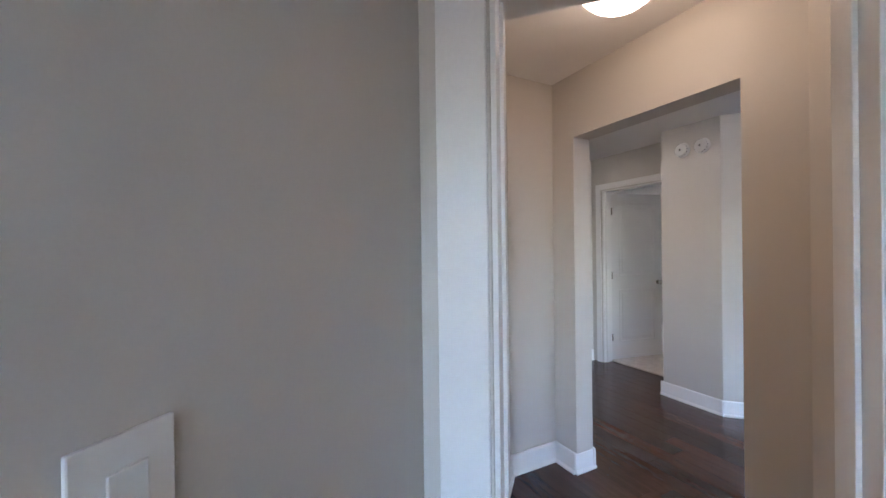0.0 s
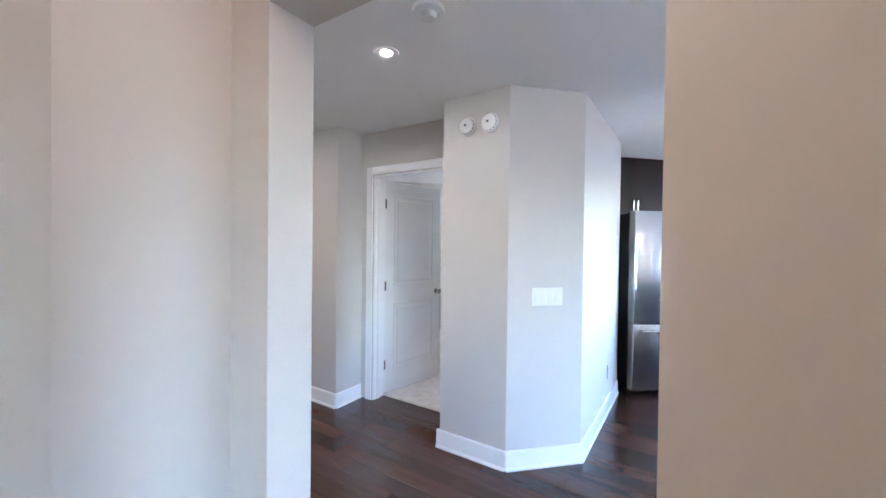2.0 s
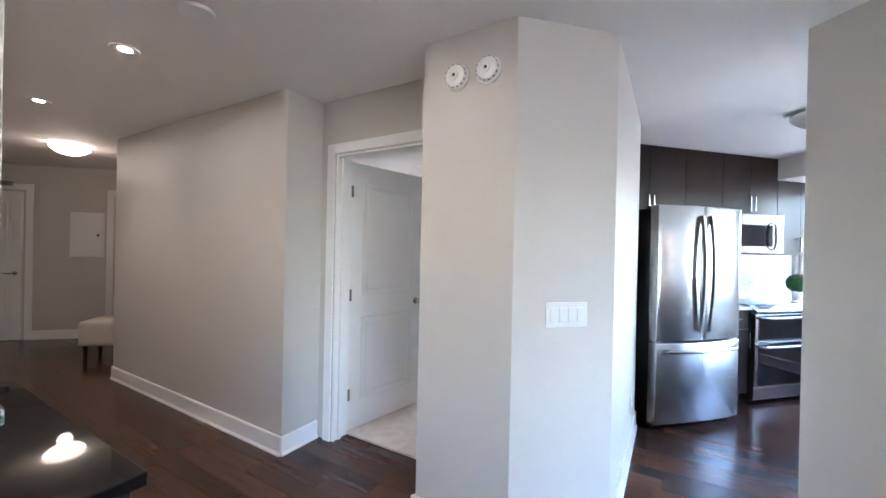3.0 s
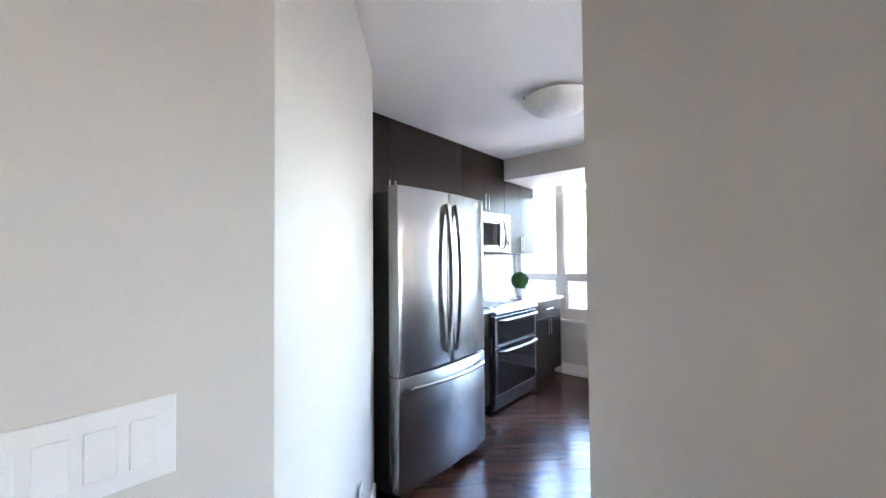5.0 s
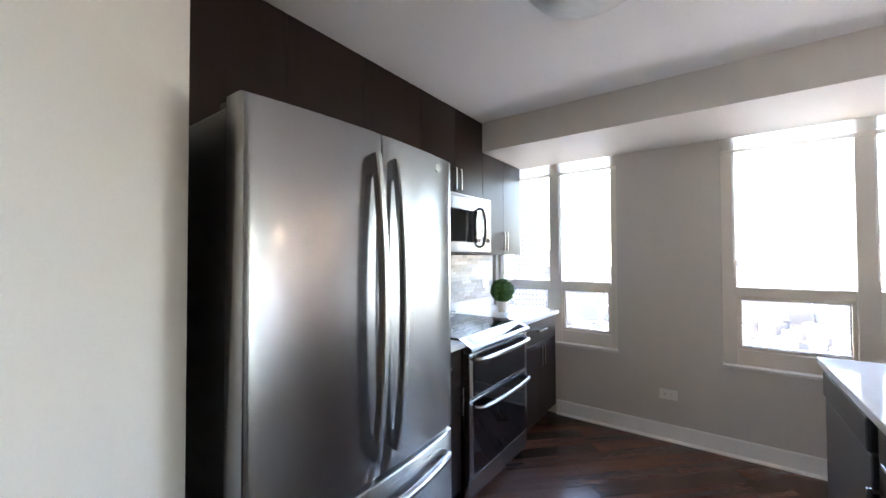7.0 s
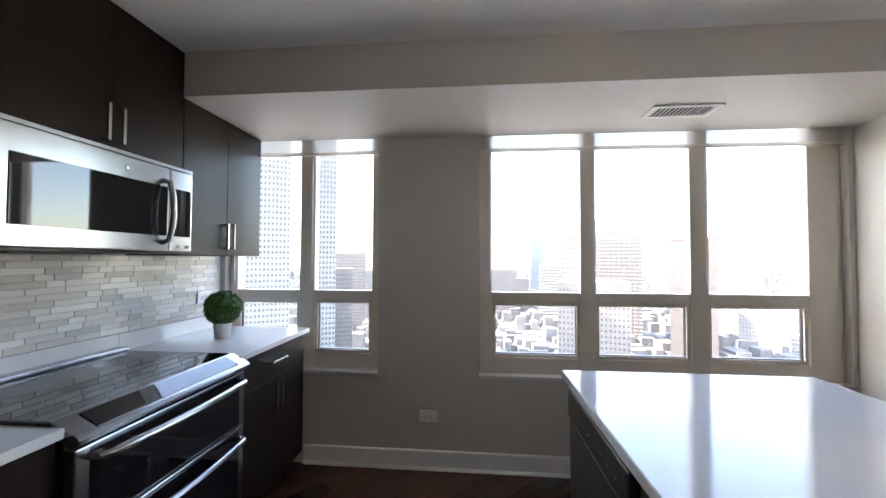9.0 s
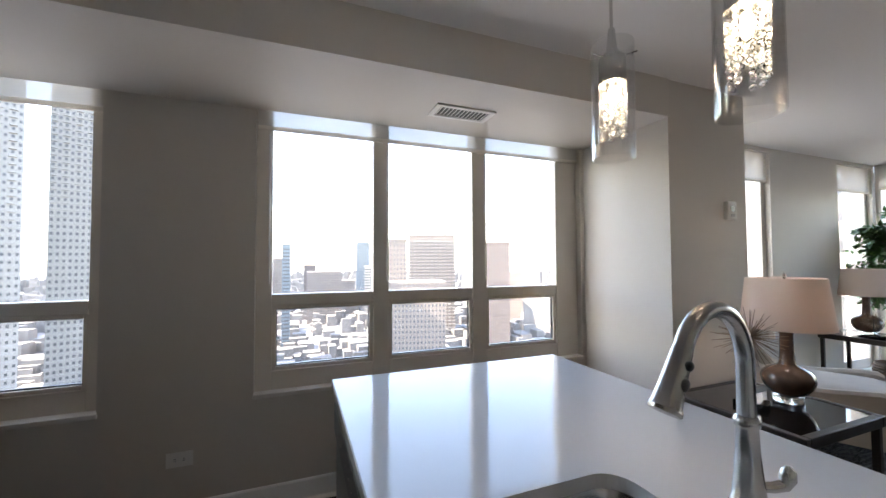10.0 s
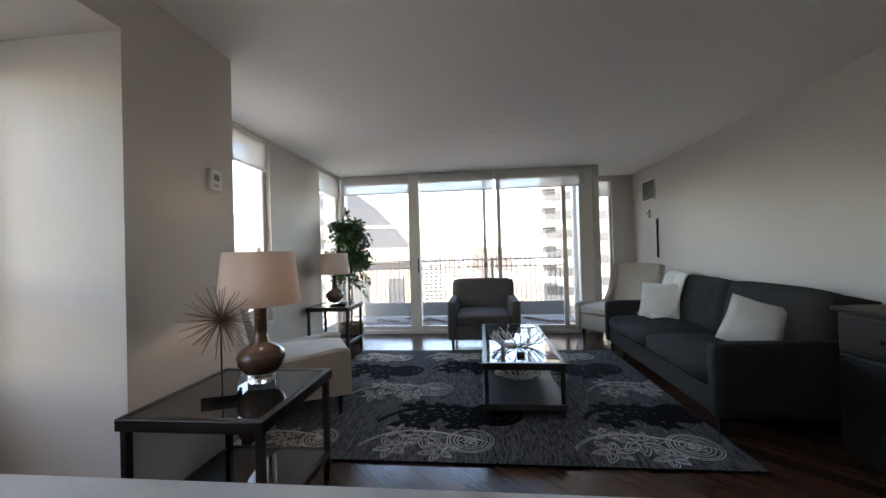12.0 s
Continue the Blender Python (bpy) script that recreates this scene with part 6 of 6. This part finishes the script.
for i in range(3):
    for k in range(10):
        x, z = -1.745 + 0.515 * i - 0.25 * (k % 2), 0.545 + 0.165 * k
        o = part("wall_tile", one(max(x, -1.745), min(x + 0.512, -0.245), 3.085, 3.099, z, z + 0.1625, 0.002), tile_mat, bpy.data.objects["wall_bathroom_far"])
    if i == 2:
        for k in range(1, 10, 2):
            part("wall_tile", one(-0.453, -0.245, 3.085, 3.099, 0.545 + 0.165 * k, 0.7075 + 0.165 * k, 0.002), tile_mat, bpy.data.objects["wall_bathroom_far"])
tagged(finish("bathroom_floor", one(-1.75, 0.49, 0.98, 2.56, -0.0115, 0.004), TUB), "pale bathroom floor", "floor", kind="structure")
bm = prism(bmesh.new(), [(1.36, 4.935), (2.09, 4.205), (2.2, 3.7), (3.6, 4.58), (3.6, 7.4), (1.05, 7.4), (1.05, 5.2)], -0.0115, 0.014)
tagged(finish("carpet_floor", bm, CARPET), "cream looped carpet in the bedroom", "carpet", kind="structure")


# ---- balcony and city ----
tagged(finish("balcony_floor", one(2.75, 8.6, -4.85, -3.19, -0.25, -0.03), CONCRETE), "pale concrete balcony floor", "balcony", kind="structure")
RAILPAINT = surface("grey_rail_paint", (0.13, 0.132, 0.135), 0.5, var=0.1, scale=6.0, fine=60.0)


def railing():
    r = thing("balcony_railing", pose(2.80, -4.70, -0.03), "grey painted metal balcony railing with wavy bars", "railing")
    L = 5.75
    part("top_rail", one(0, L, -0.02, 0.02, 1.090, 1.115, 0.005), RAILPAINT, r)
    part("middle_rail", one(0, L, -0.012, 0.012, 0.955, 0.975, 0.003), RAILPAINT, r)
    part("curb_panel", one(0, L, -0.03, 0.03, 0.03, 0.285, 0.006), surface("kick_panel_paint", (0.075, 0.082, 0.085), 0.6, var=0.12, scale=3.0, fine=40.0), r, "blue-grey painted kick panel")
    for x in (0.0, 1.4, 2.8, 4.2, 5.6):
        part("post", one(x, x + 0.05, -0.026, 0.026, 0.0, 1.089, 0.004), RAILPAINT, r)
    pts = [(0, 0.03 * math.sin(2 * math.pi * (z - 0.36) / 0.8), z) for z in [0.285 + 0.90 * i / 14 for i in range(15)]]
    shared = None
    for i in range(62):
        x = 0.06 + 0.0915 * i
        wavy = [(0.006 * math.sin(2 * math.pi * (z - 0.36) / 0.75), y, z) for _, y, z in pts]
        if shared is None:
            ob = part("baluster", tube(wavy, 0.008, 8), RAILPAINT, r, "", True)
            shared = ob.data
        else:
            ob = new("baluster", shared)
            ob.parent = r
        ob.location = (x, 0, 0)


railing()
# unseen mass; its upper block is added to keep sun off the balcony
b = bmesh.new()
box(b, -6.0, 6.85, -3.19, 9.2, 2.66, 45.0)
box(b, -6.0, 6.85, -3.19, 9.2, -72.0, -0.26)
tagged(finish("unseen_building_mass", b, CONCRETE), "unseen plain storeys of the same tower above and below", "building", kind="structure")

GROUND_Z = -72.0
asphalt = surface("city_ground", (0.185, 0.18, 0.172), 0.9, var=0.7, scale=0.02, fine=0.15, bump=0.0)
bm = bmesh.new()
bmesh.ops.create_grid(bm, x_segments=8, y_segments=8, size=4500.0)
bmesh.ops.translate(bm, vec=(0, 0, GROUND_Z), verts=bm.verts)
tagged(finish("ground", bm, asphalt), "grey city ground with streets and lots", "ground", kind="structure")

BEIGE = surface("beige_masonry", (0.17, 0.14, 0.118), 0.85, var=0.12, scale=0.2, fine=1.5, bump=0.0)
BROWN = surface("brown_brick", (0.10, 0.078, 0.068), 0.85, var=0.14, scale=0.2, fine=1.5, bump=0.0)
PALE = surface("pale_concrete_tower", (0.25, 0.235, 0.215), 0.8, var=0.08, scale=0.2, fine=1.5, bump=0.0)
BLUEG = surface("blue_curtain_wall", (0.13, 0.16, 0.18), 0.2, var=0.15, scale=0.2, fine=1.5, bump=0.0)
SLATE = surface("slate_mansard", (0.016, 0.018, 0.022), 0.7, var=0.25, scale=0.4, fine=3.0, bump=0.0)
GLAZED = surface("far_window_glass", (0.045, 0.047, 0.05), 0.35, var=0.2, scale=0.3, fine=2.0, bump=0.0)


def boxes_mesh(name, boxes, material, parent, label=""):
    """Many plain boxes in one mesh, straight from numbers; each (x0, x1, y0, y1, z0, z1)."""
    verts, faces = [], []
    for x0, x1, y0, y1, z0, z1 in boxes:
        n = len(verts)
        verts += [(x, y, z) for z in (z0, z1) for x, y in ((x0, y0), (x1, y0), (x1, y1), (x0, y1))]
        faces += [tuple(n + i for i in f) for f in ((0, 3, 2, 1), (4, 5, 6, 7), (0, 1, 5, 4), (1, 2, 6, 5), (2, 3, 7, 6), (3, 0, 4, 7))]
    me = bpy.data.meshes.new(name)
    me.from_pydata(verts, [], faces)
    me.materials.append(material)
    ob = new(name, me)
    ob.parent = parent
    return tagged(ob, label, kind="stuff")


FAR = 1.8


def tower(az, dist, width, depth, top, wall_mat, label, floor_h=3.0, bay=1.9, win=(0.85, 1.15), crown=None, bands=False, balconies=False, turn=None):
    """A city building at a bearing (degrees from +y towards +x) and distance from the flat; top is its height over the flat's floor."""
    if dist > 90:
        dist, width, depth, top = dist * FAR, width * FAR, depth * FAR, 1.4 + (top - 1.4) * FAR
    a = radians(az)
    x, y = 4.3 + dist * math.sin(a), 2.5 + dist * math.cos(a)
    facing = -az if turn is None else turn
    t = thing("tower_building", pose(x, y, GROUND_Z, 0, 0, facing), label, "building")
    H = top - GROUND_Z
    part("wall", one(-width / 2, width / 2, 0, depth, 0, H), wall_mat, t)
    part("roof", one(-width / 2 - 0.4, width / 2 + 0.4, -0.4, depth + 0.4, H, H + 1.2), wall_mat, t)
    if crown:
        part("penthouse", one(-width * crown[0] / 2, width * crown[0] / 2, depth * 0.2, depth * 0.8, H + 1.2, H + crown[1] * FAR), crown[2], t)
    wins = []
    n = max(int(width / bay), 1)
    m = max(int(depth / bay), 1)
    z = H - 2.6
    while z > max(4.0, H - 215):
        if bands:
            wins.append((-width / 2 + 0.6, width / 2 - 0.6, -0.12, 0.05, z - win[1], z))
            wins += [(s * width / 2 - 0.05, s * width / 2 + 0.12 * s, 0.6, depth - 0.6, z - win[1], z) if s > 0 else (-width / 2 - 0.12, -width / 2 + 0.05, 0.6, depth - 0.6, z - win[1], z) for s in (1, -1)]
        else:
            for i in range(n):
                c = -width / 2 + (i + 0.5) * width / n
                wins.append((c - win[0] / 2, c + win[0] / 2, -0.12, 0.05, z - win[1], z))
            for i in range(m):
                c = (i + 0.5) * depth / m
                wins.append((-width / 2 - 0.12, -width / 2 + 0.05, c - win[0] / 2, c + win[0] / 2, z - win[1], z))
                wins.append((width / 2 - 0.05, width / 2 + 0.12, c - win[0] / 2, c + win[0] / 2, z - win[1], z))
        z -= floor_h
    boxes_mesh("windows", wins, GLAZED, t, "rows of dark windows")
    if balconies:
        slabs = []
        z = H - 3.2
        while z > max(4.0, H - 215):
            for i in range(0, n, 2):
                c = -width / 2 + (i + 0.5) * width / n
                slabs.append((c - bay * 0.55, c + bay * 0.55, -1.1, 0.0, z - 2.0, z - 1.2))
            z -= floor_h
        boxes_mesh("balconies", slabs, PALE, t, "stacked pale balconies")
    return t


tower(58.5, 120, 17, 22, 75, PALE, "pale high-rise apartment tower with stacked balconies", balconies=True)
tower(66.6, 130, 10, 20, 62, PALE, "slender pale high-rise apartment tower", balconies=True, bay=2.0, win=(1.0, 1.3))
tower(71.0, 210, 16, 18, 4, BEIGE, "beige apartment block with rows of windows")
tower(74.5, 230, 12, 16, -6, PALE, "pale mid-rise office block")
tower(80.5, 95, 10, 16, -18, PALE, "pale apartment slab seen across the lot")
tower(84.2, 150, 5.2, 8, 13, PALE, "pale apartment tower with rows of windows", balconies=True)
tower(88.3, 190, 3.6, 6, 9, BLUEG, "blue glass office tower", bands=True)
tower(93.5, 260, 22, 20, -6, BEIGE, "beige mid-rise masonry city block")
tower(99.0, 420, 14, 14, 22, BLUEG, "far away blue glass tower", bands=True)
tower(101.0, 240, 15, 18, -2, PALE, "pale concrete office block", bands=True)
tower(103.2, 330, 9, 12, 8, BROWN, "slim brown brick tower")
tower(103.8, 135, 7.3, 14, 8.7, BEIGE, "beige stepped masonry tower with a flat top")
tower(106.5, 120, 20, 20, -6, BEIGE, "beige masonry block with deep rows of windows", bay=2.1, win=(0.9, 1.3))
tower(109.3, 190, 23, 20, 14, BEIGE, "beige residential tower with a blue glass crown", crown=(0.7, 6.5, BLUEG), balconies=True)
tower(118.5, 170, 15, 18, 9, BROWN, "brown brick residential tower", bay=1.8, win=(0.95, 1.2))
tower(122.5, 260, 18, 20, -7, BEIGE, "beige block beyond the brick tower")
tower(126.0, 210, 22, 18, -16, PALE, "low pale concrete city block")
tower(172.0, 170, 13, 16, 14, PALE, "pale office tower beyond the balcony", bands=True)
tower(177.5, 120, 9, 14, -6, BEIGE, "beige block below the balcony", bay=2.4)
tower(182.0, 140, 12, 16, -2, BROWN, "stepped brown tower beyond the balcony", crown=(0.5, 5, BROWN))
tower(186.0, 260, 18, 18, 34, PALE, "pale tower behind the balcony", bands=True)
tower(192.3, 62, 7.5, 16, 40, PALE, "white tower with stacked balconies close to the flat", bands=True, floor_h=3.0, win=(1.7, 1.35), balconies=True)
tower(199.0, 55, 8, 16, 45, PALE, "white banded tower close to the flat", bands=True, floor_h=3.0)


def mansard(az, dist):
    """The neighbour with a steep slate roof."""
    a = radians(az)
    t = thing("mansard_building", pose(4.3 + dist * math.sin(a), 2.5 + dist * math.cos(a), GROUND_Z, 0, 0, -az - 10), "stone building with a steep grey slate mansard roof", "building")
    H = -GROUND_Z + 0.7
    W = 13.0
    part("wall", one(-W / 2, W / 2, 0, 14, 0, H), BEIGE, t)
    part("cornice", one(-W / 2 - 0.5, W / 2 + 0.5, -0.5, 14.5, H, H + 0.9), PALE, t, "pale stone cornice")
    bm = bmesh.new()
    rows = []
    for k, (ins, z) in enumerate(((0.0, 0.9), (1.0, 2.3), (2.2, 3.7), (3.6, 4.9))):
        rows.append([bm.verts.new((x, y, H + z)) for x, y in ((-W / 2 + ins, ins), (W / 2 - ins, ins), (W / 2 - ins, 14 - ins), (-W / 2 + ins, 14 - ins))])
    for p, q in zip(rows, rows[1:]):
        for i in range(4):
            bm.faces.new((p[i], p[(i + 1) % 4], q[(i + 1) % 4], q[i]))
    bm.faces.new(rows[-1])
    part("roof", bm, SLATE, t, "steep slate roof")
    wins = []
    for f in range(8):
        for i in range(6):
            c = -W / 2 + (i + 0.5) * W / 6
            wins.append((c - 0.5, c + 0.5, -0.1, 0.05, H - 3.2 - 3.4 * f, H - 1.0 - 3.4 * f))
    boxes_mesh("windows", wins, GLAZED, t, "tall dark windows")
    part("roof_band", one(-W / 2 + 1.0, W / 2 - 1.0, 0.85, 1.0, H + 2.2, H + 2.4), PALE, t)


mansard(153.5, 24)

for az, dist, w, top, mat, what in ((55.0, 320, 24, 10, BEIGE, "beige tower far behind the apartment towers"), (69.2, 150, 11, -3, BEIGE, "beige masonry block with small windows"), (72.8, 300, 12, 6, PALE, "pale slab in the hazy distance"),
                                    (87.5, 380, 16, 4, BEIGE, "beige tower in the hazy distance"), (91.5, 330, 9, -2, BROWN, "slim brown block in the hazy distance"), (96.3, 300, 16, -14, BEIGE, "beige low block by the parking lot"),
                                    (115.0, 330, 12, 2, PALE, "pale office slab in the hazy distance"), (124.5, 420, 14, 6, PALE, "pale tower in the hazy distance"), (129.0, 350, 20, 0, BEIGE, "beige block in the hazy distance"),
                                    (169.5, 320, 14, 20, PALE, "pale tower in the haze beyond the balcony"), (175.2, 260, 9, 8, BEIGE, "slim beige tower beyond the balcony"), (179.6, 210, 8, 3, BROWN, "brown block in the haze beyond the balcony"), (184.0, 150, 7, -10, PALE, "pale low block below the balcony"),
                                    (168.4, 130, 7, -9, BEIGE, "beige block beyond the balcony"), (173.6, 105, 6, -15, BROWN, "brown brick block below the balcony"), (176.3, 140, 8, -7, PALE, "pale slab below the balcony"), (180.7, 175, 9, 2, BROWN, "brown stepped block beyond the balcony"), (183.0, 115, 5, -6, PALE, "slim pale block beyond the balcony"), (187.2, 130, 7, -9, BEIGE, "beige masonry block beyond the balcony"), (189.8, 160, 8, -3, PALE, "pale office block beyond the balcony"), (165.0, 150, 10, -12, PALE, "pale block below the neighbour")):
    tower(az, dist, w, 14, top, mat, what)

rnd = random.Random(31)
low, lowb, cars = [], [], []
for i in range(9000):
    a = radians(rnd.uniform(45, 215))
    d = rnd.uniform(120, 1800) ** 1.0
    x, y = 4.3 + d * math.sin(a), 2.5 + d * math.cos(a)
    w, l = rnd.uniform(4, 15), rnd.uniform(4, 15)
    h = rnd.uniform(2, 9) + (d / 1800) * rnd.uniform(0, 30)
    (low if rnd.random() < 0.6 else lowb).append((x - w / 2, x + w / 2, y - l / 2, y + l / 2, GROUND_Z, GROUND_Z + h))
city = thing("distant_city", pose(0, 0, 0), "low pale and brown city blocks reaching to the horizon", "buildings", kind="stuff")
BLOCKS = surface("city_block_masonry", (0.16, 0.145, 0.13), 0.9, var=0.2, scale=0.08, fine=0.6, bump=0.0, by_object=0.25)
turn_ = BLOCKS.node_tree
spot = [n for n in turn_.nodes if n.bl_idname == "ShaderNodeObjectInfo"][0].outputs["Random"].links[0].to_socket
turn_.links.new(turn_.nodes.new("ShaderNodeNewGeometry").outputs["Random Per Island"], spot)
boxes_mesh("pale_blocks", low, BLOCKS, city)
boxes_mesh("brown_blocks", lowb, BLOCKS, city)
for i in range(140):
    r_, c_ = divmod(i, 20)
    if rnd.random() < 0.75:
        x, y = 98 + r_ * 6.5 + rnd.uniform(-0.3, 0.3), -2 + c_ * 2.9 + rnd.uniform(-0.2, 0.2)
        cars.append((x, x + 4.4, y, y + 1.8, GROUND_Z + 0.3, GROUND_Z + 1.45))
lot = thing("parked_cars", pose(0, 0, 0), "rows of small parked cars far below", "cars", kind="stuff")
boxes_mesh("car_bodies", cars, surface("car_paint", (0.10, 0.13, 0.18), 0.3, var=0.8, scale=0.2, fine=0.4, bump=0.0), lot)


# ---- splashback tiles ----
def mosaic():
    rnd = random.Random(12)
    mats = [surface("pearl_tile", (0.66, 0.65, 0.62), 0.18, var=0.06, by_object=0.10, bump=0.0), surface("grey_glass_tile", (0.53, 0.535, 0.53), 0.10, var=0.06, by_object=0.15, bump=0.0), surface("taupe_tile", (0.57, 0.545, 0.50), 0.25, var=0.08, by_object=0.12, bump=0.0), surface("white_tile", (0.76, 0.75, 0.72), 0.15, var=0.04, by_object=0.05, bump=0.0)]
    back = thing("tile_splashback", pose(0, 5.28, 0), "mosaic splashback of thin pearl, grey and taupe tiles", "splashback")
    part("grout", one(4.66, 6.638, -0.006, -0.001, 1.006, 1.40), surface("tile_grout", (0.55, 0.54, 0.51), 0.9), back)
    shared = {}
    spare = []
    count = 0
    rows = 14
    h = 0.394 / rows
    for k in range(rows):
        x = 4.662 - rnd.random() * 0.1
        while x < 6.636:
            L = rnd.choice((0.075, 0.11, 0.15, 0.20))
            a, b = max(x, 4.662), min(x + L, 6.636)
            kind = rnd.choice((0, 0, 1, 2, 3, 3))
            if b - a > 0.01:
                z = 1.006 + k * h
                inside = abs((b - a) - L) < 1e-6
                if inside and a > 4.9 and count < 300:
                    key = (L, kind)
                    if key not in shared:
                        ob = part("tile", one(0.001, L - 0.001, -0.012, -0.0062, 0.001, h - 0.001, 0.0012, 1), mats[kind], back)
                        shared[key] = ob.data
                    else:
                        ob = new("tile", shared[key])
                        ob.parent = back
                    ob.location = (a, -0.0004 * rnd.random(), z)
                    count += 1
                else:
                    spare.append((a + 0.001, b - 0.001, -0.012, -0.0062, z + 0.001, z + h - 0.001))
            x += L
    boxes_mesh("edge_tiles", spare, mats[0], back)


mosaic()


# ---- floor planks ----
def planks():
    """Walnut boards laid on the diagonal; each a little different in tone."""
    rnd = random.Random(77)
    floor = bpy.data.objects["floor"]
    w = 0.118
    lay = pose(0, 0, 0, 0, 0, -45)
    shared = {}
    spare = []
    near = 0
    inv = lay.inverted()
    mid = Vector((1.9, 3.6, 0))
    items = []
    for k in range(-80, 82):
        v = k * w
        u = -9.0 - rnd.random()
        while u < 12.0:
            L = rnd.choice((0.6, 0.8, 1.0, 1.2))
            c = lay @ Vector((u + L / 2, v + w / 2, 0))
            if -4.3 < c.x < 6.9 and -4.05 < c.y < 8.75 and c.x + c.y > -3.5:
                inside_room = (c.x > 1.6 and c.y < 5.4) or (c.x + c.y > 2.6 and c.y - c.x > -2.5) or (0.3 < c.x < 1.8 and c.y > -2.3)
                if inside_room and not (c.x > 6.8) and not (c.x < 2.6 and c.y < -3.9):
                    near_path = (c - mid).length < 2.1 or (3.2 < c.x < 6.5 and 3.0 < c.y < 4.8)
                    items.append((not near_path, (c - mid).length, u, v, L))
            u += L
    items.sort()
    n_own = 0
    for far, _, u, v, L in items:
        if not far and n_own < 300:
            if L not in shared:
                ob = part("plank", one(0.0006, L - 0.0006, 0.0006, w - 0.0006, -0.0115, 0.0, 0.0008, 1), PLANK, floor)
                shared[L] = ob.data
            else:
                ob = new("plank", shared[L])
                ob.parent = floor
            ob.matrix_basis = lay @ pose(u, v, -0.0003 * rnd.random())
            n_own += 1
        else:
            spare.append((u + 0.0006, u + L - 0.0006, v + 0.0006, v + w - 0.0006, -0.0115, -0.0003 * rnd.random()))
    ob = boxes_mesh("far_planks", spare, PLANK_FAR, floor, "dark walnut boards")
    ob.matrix_basis = lay


PLANK_FAR = PLANK.copy()
PLANK_FAR.name = "dark_walnut_plank_joined"
nt = PLANK_FAR.node_tree
geo = nt.nodes.new("ShaderNodeNewGeometry")
info = [n for n in nt.nodes if n.bl_idname == "ShaderNodeObjectInfo"][0]
target = info.outputs["Random"].links[0].to_socket
nt.links.new(geo.outputs["Random Per Island"], target)
planks()
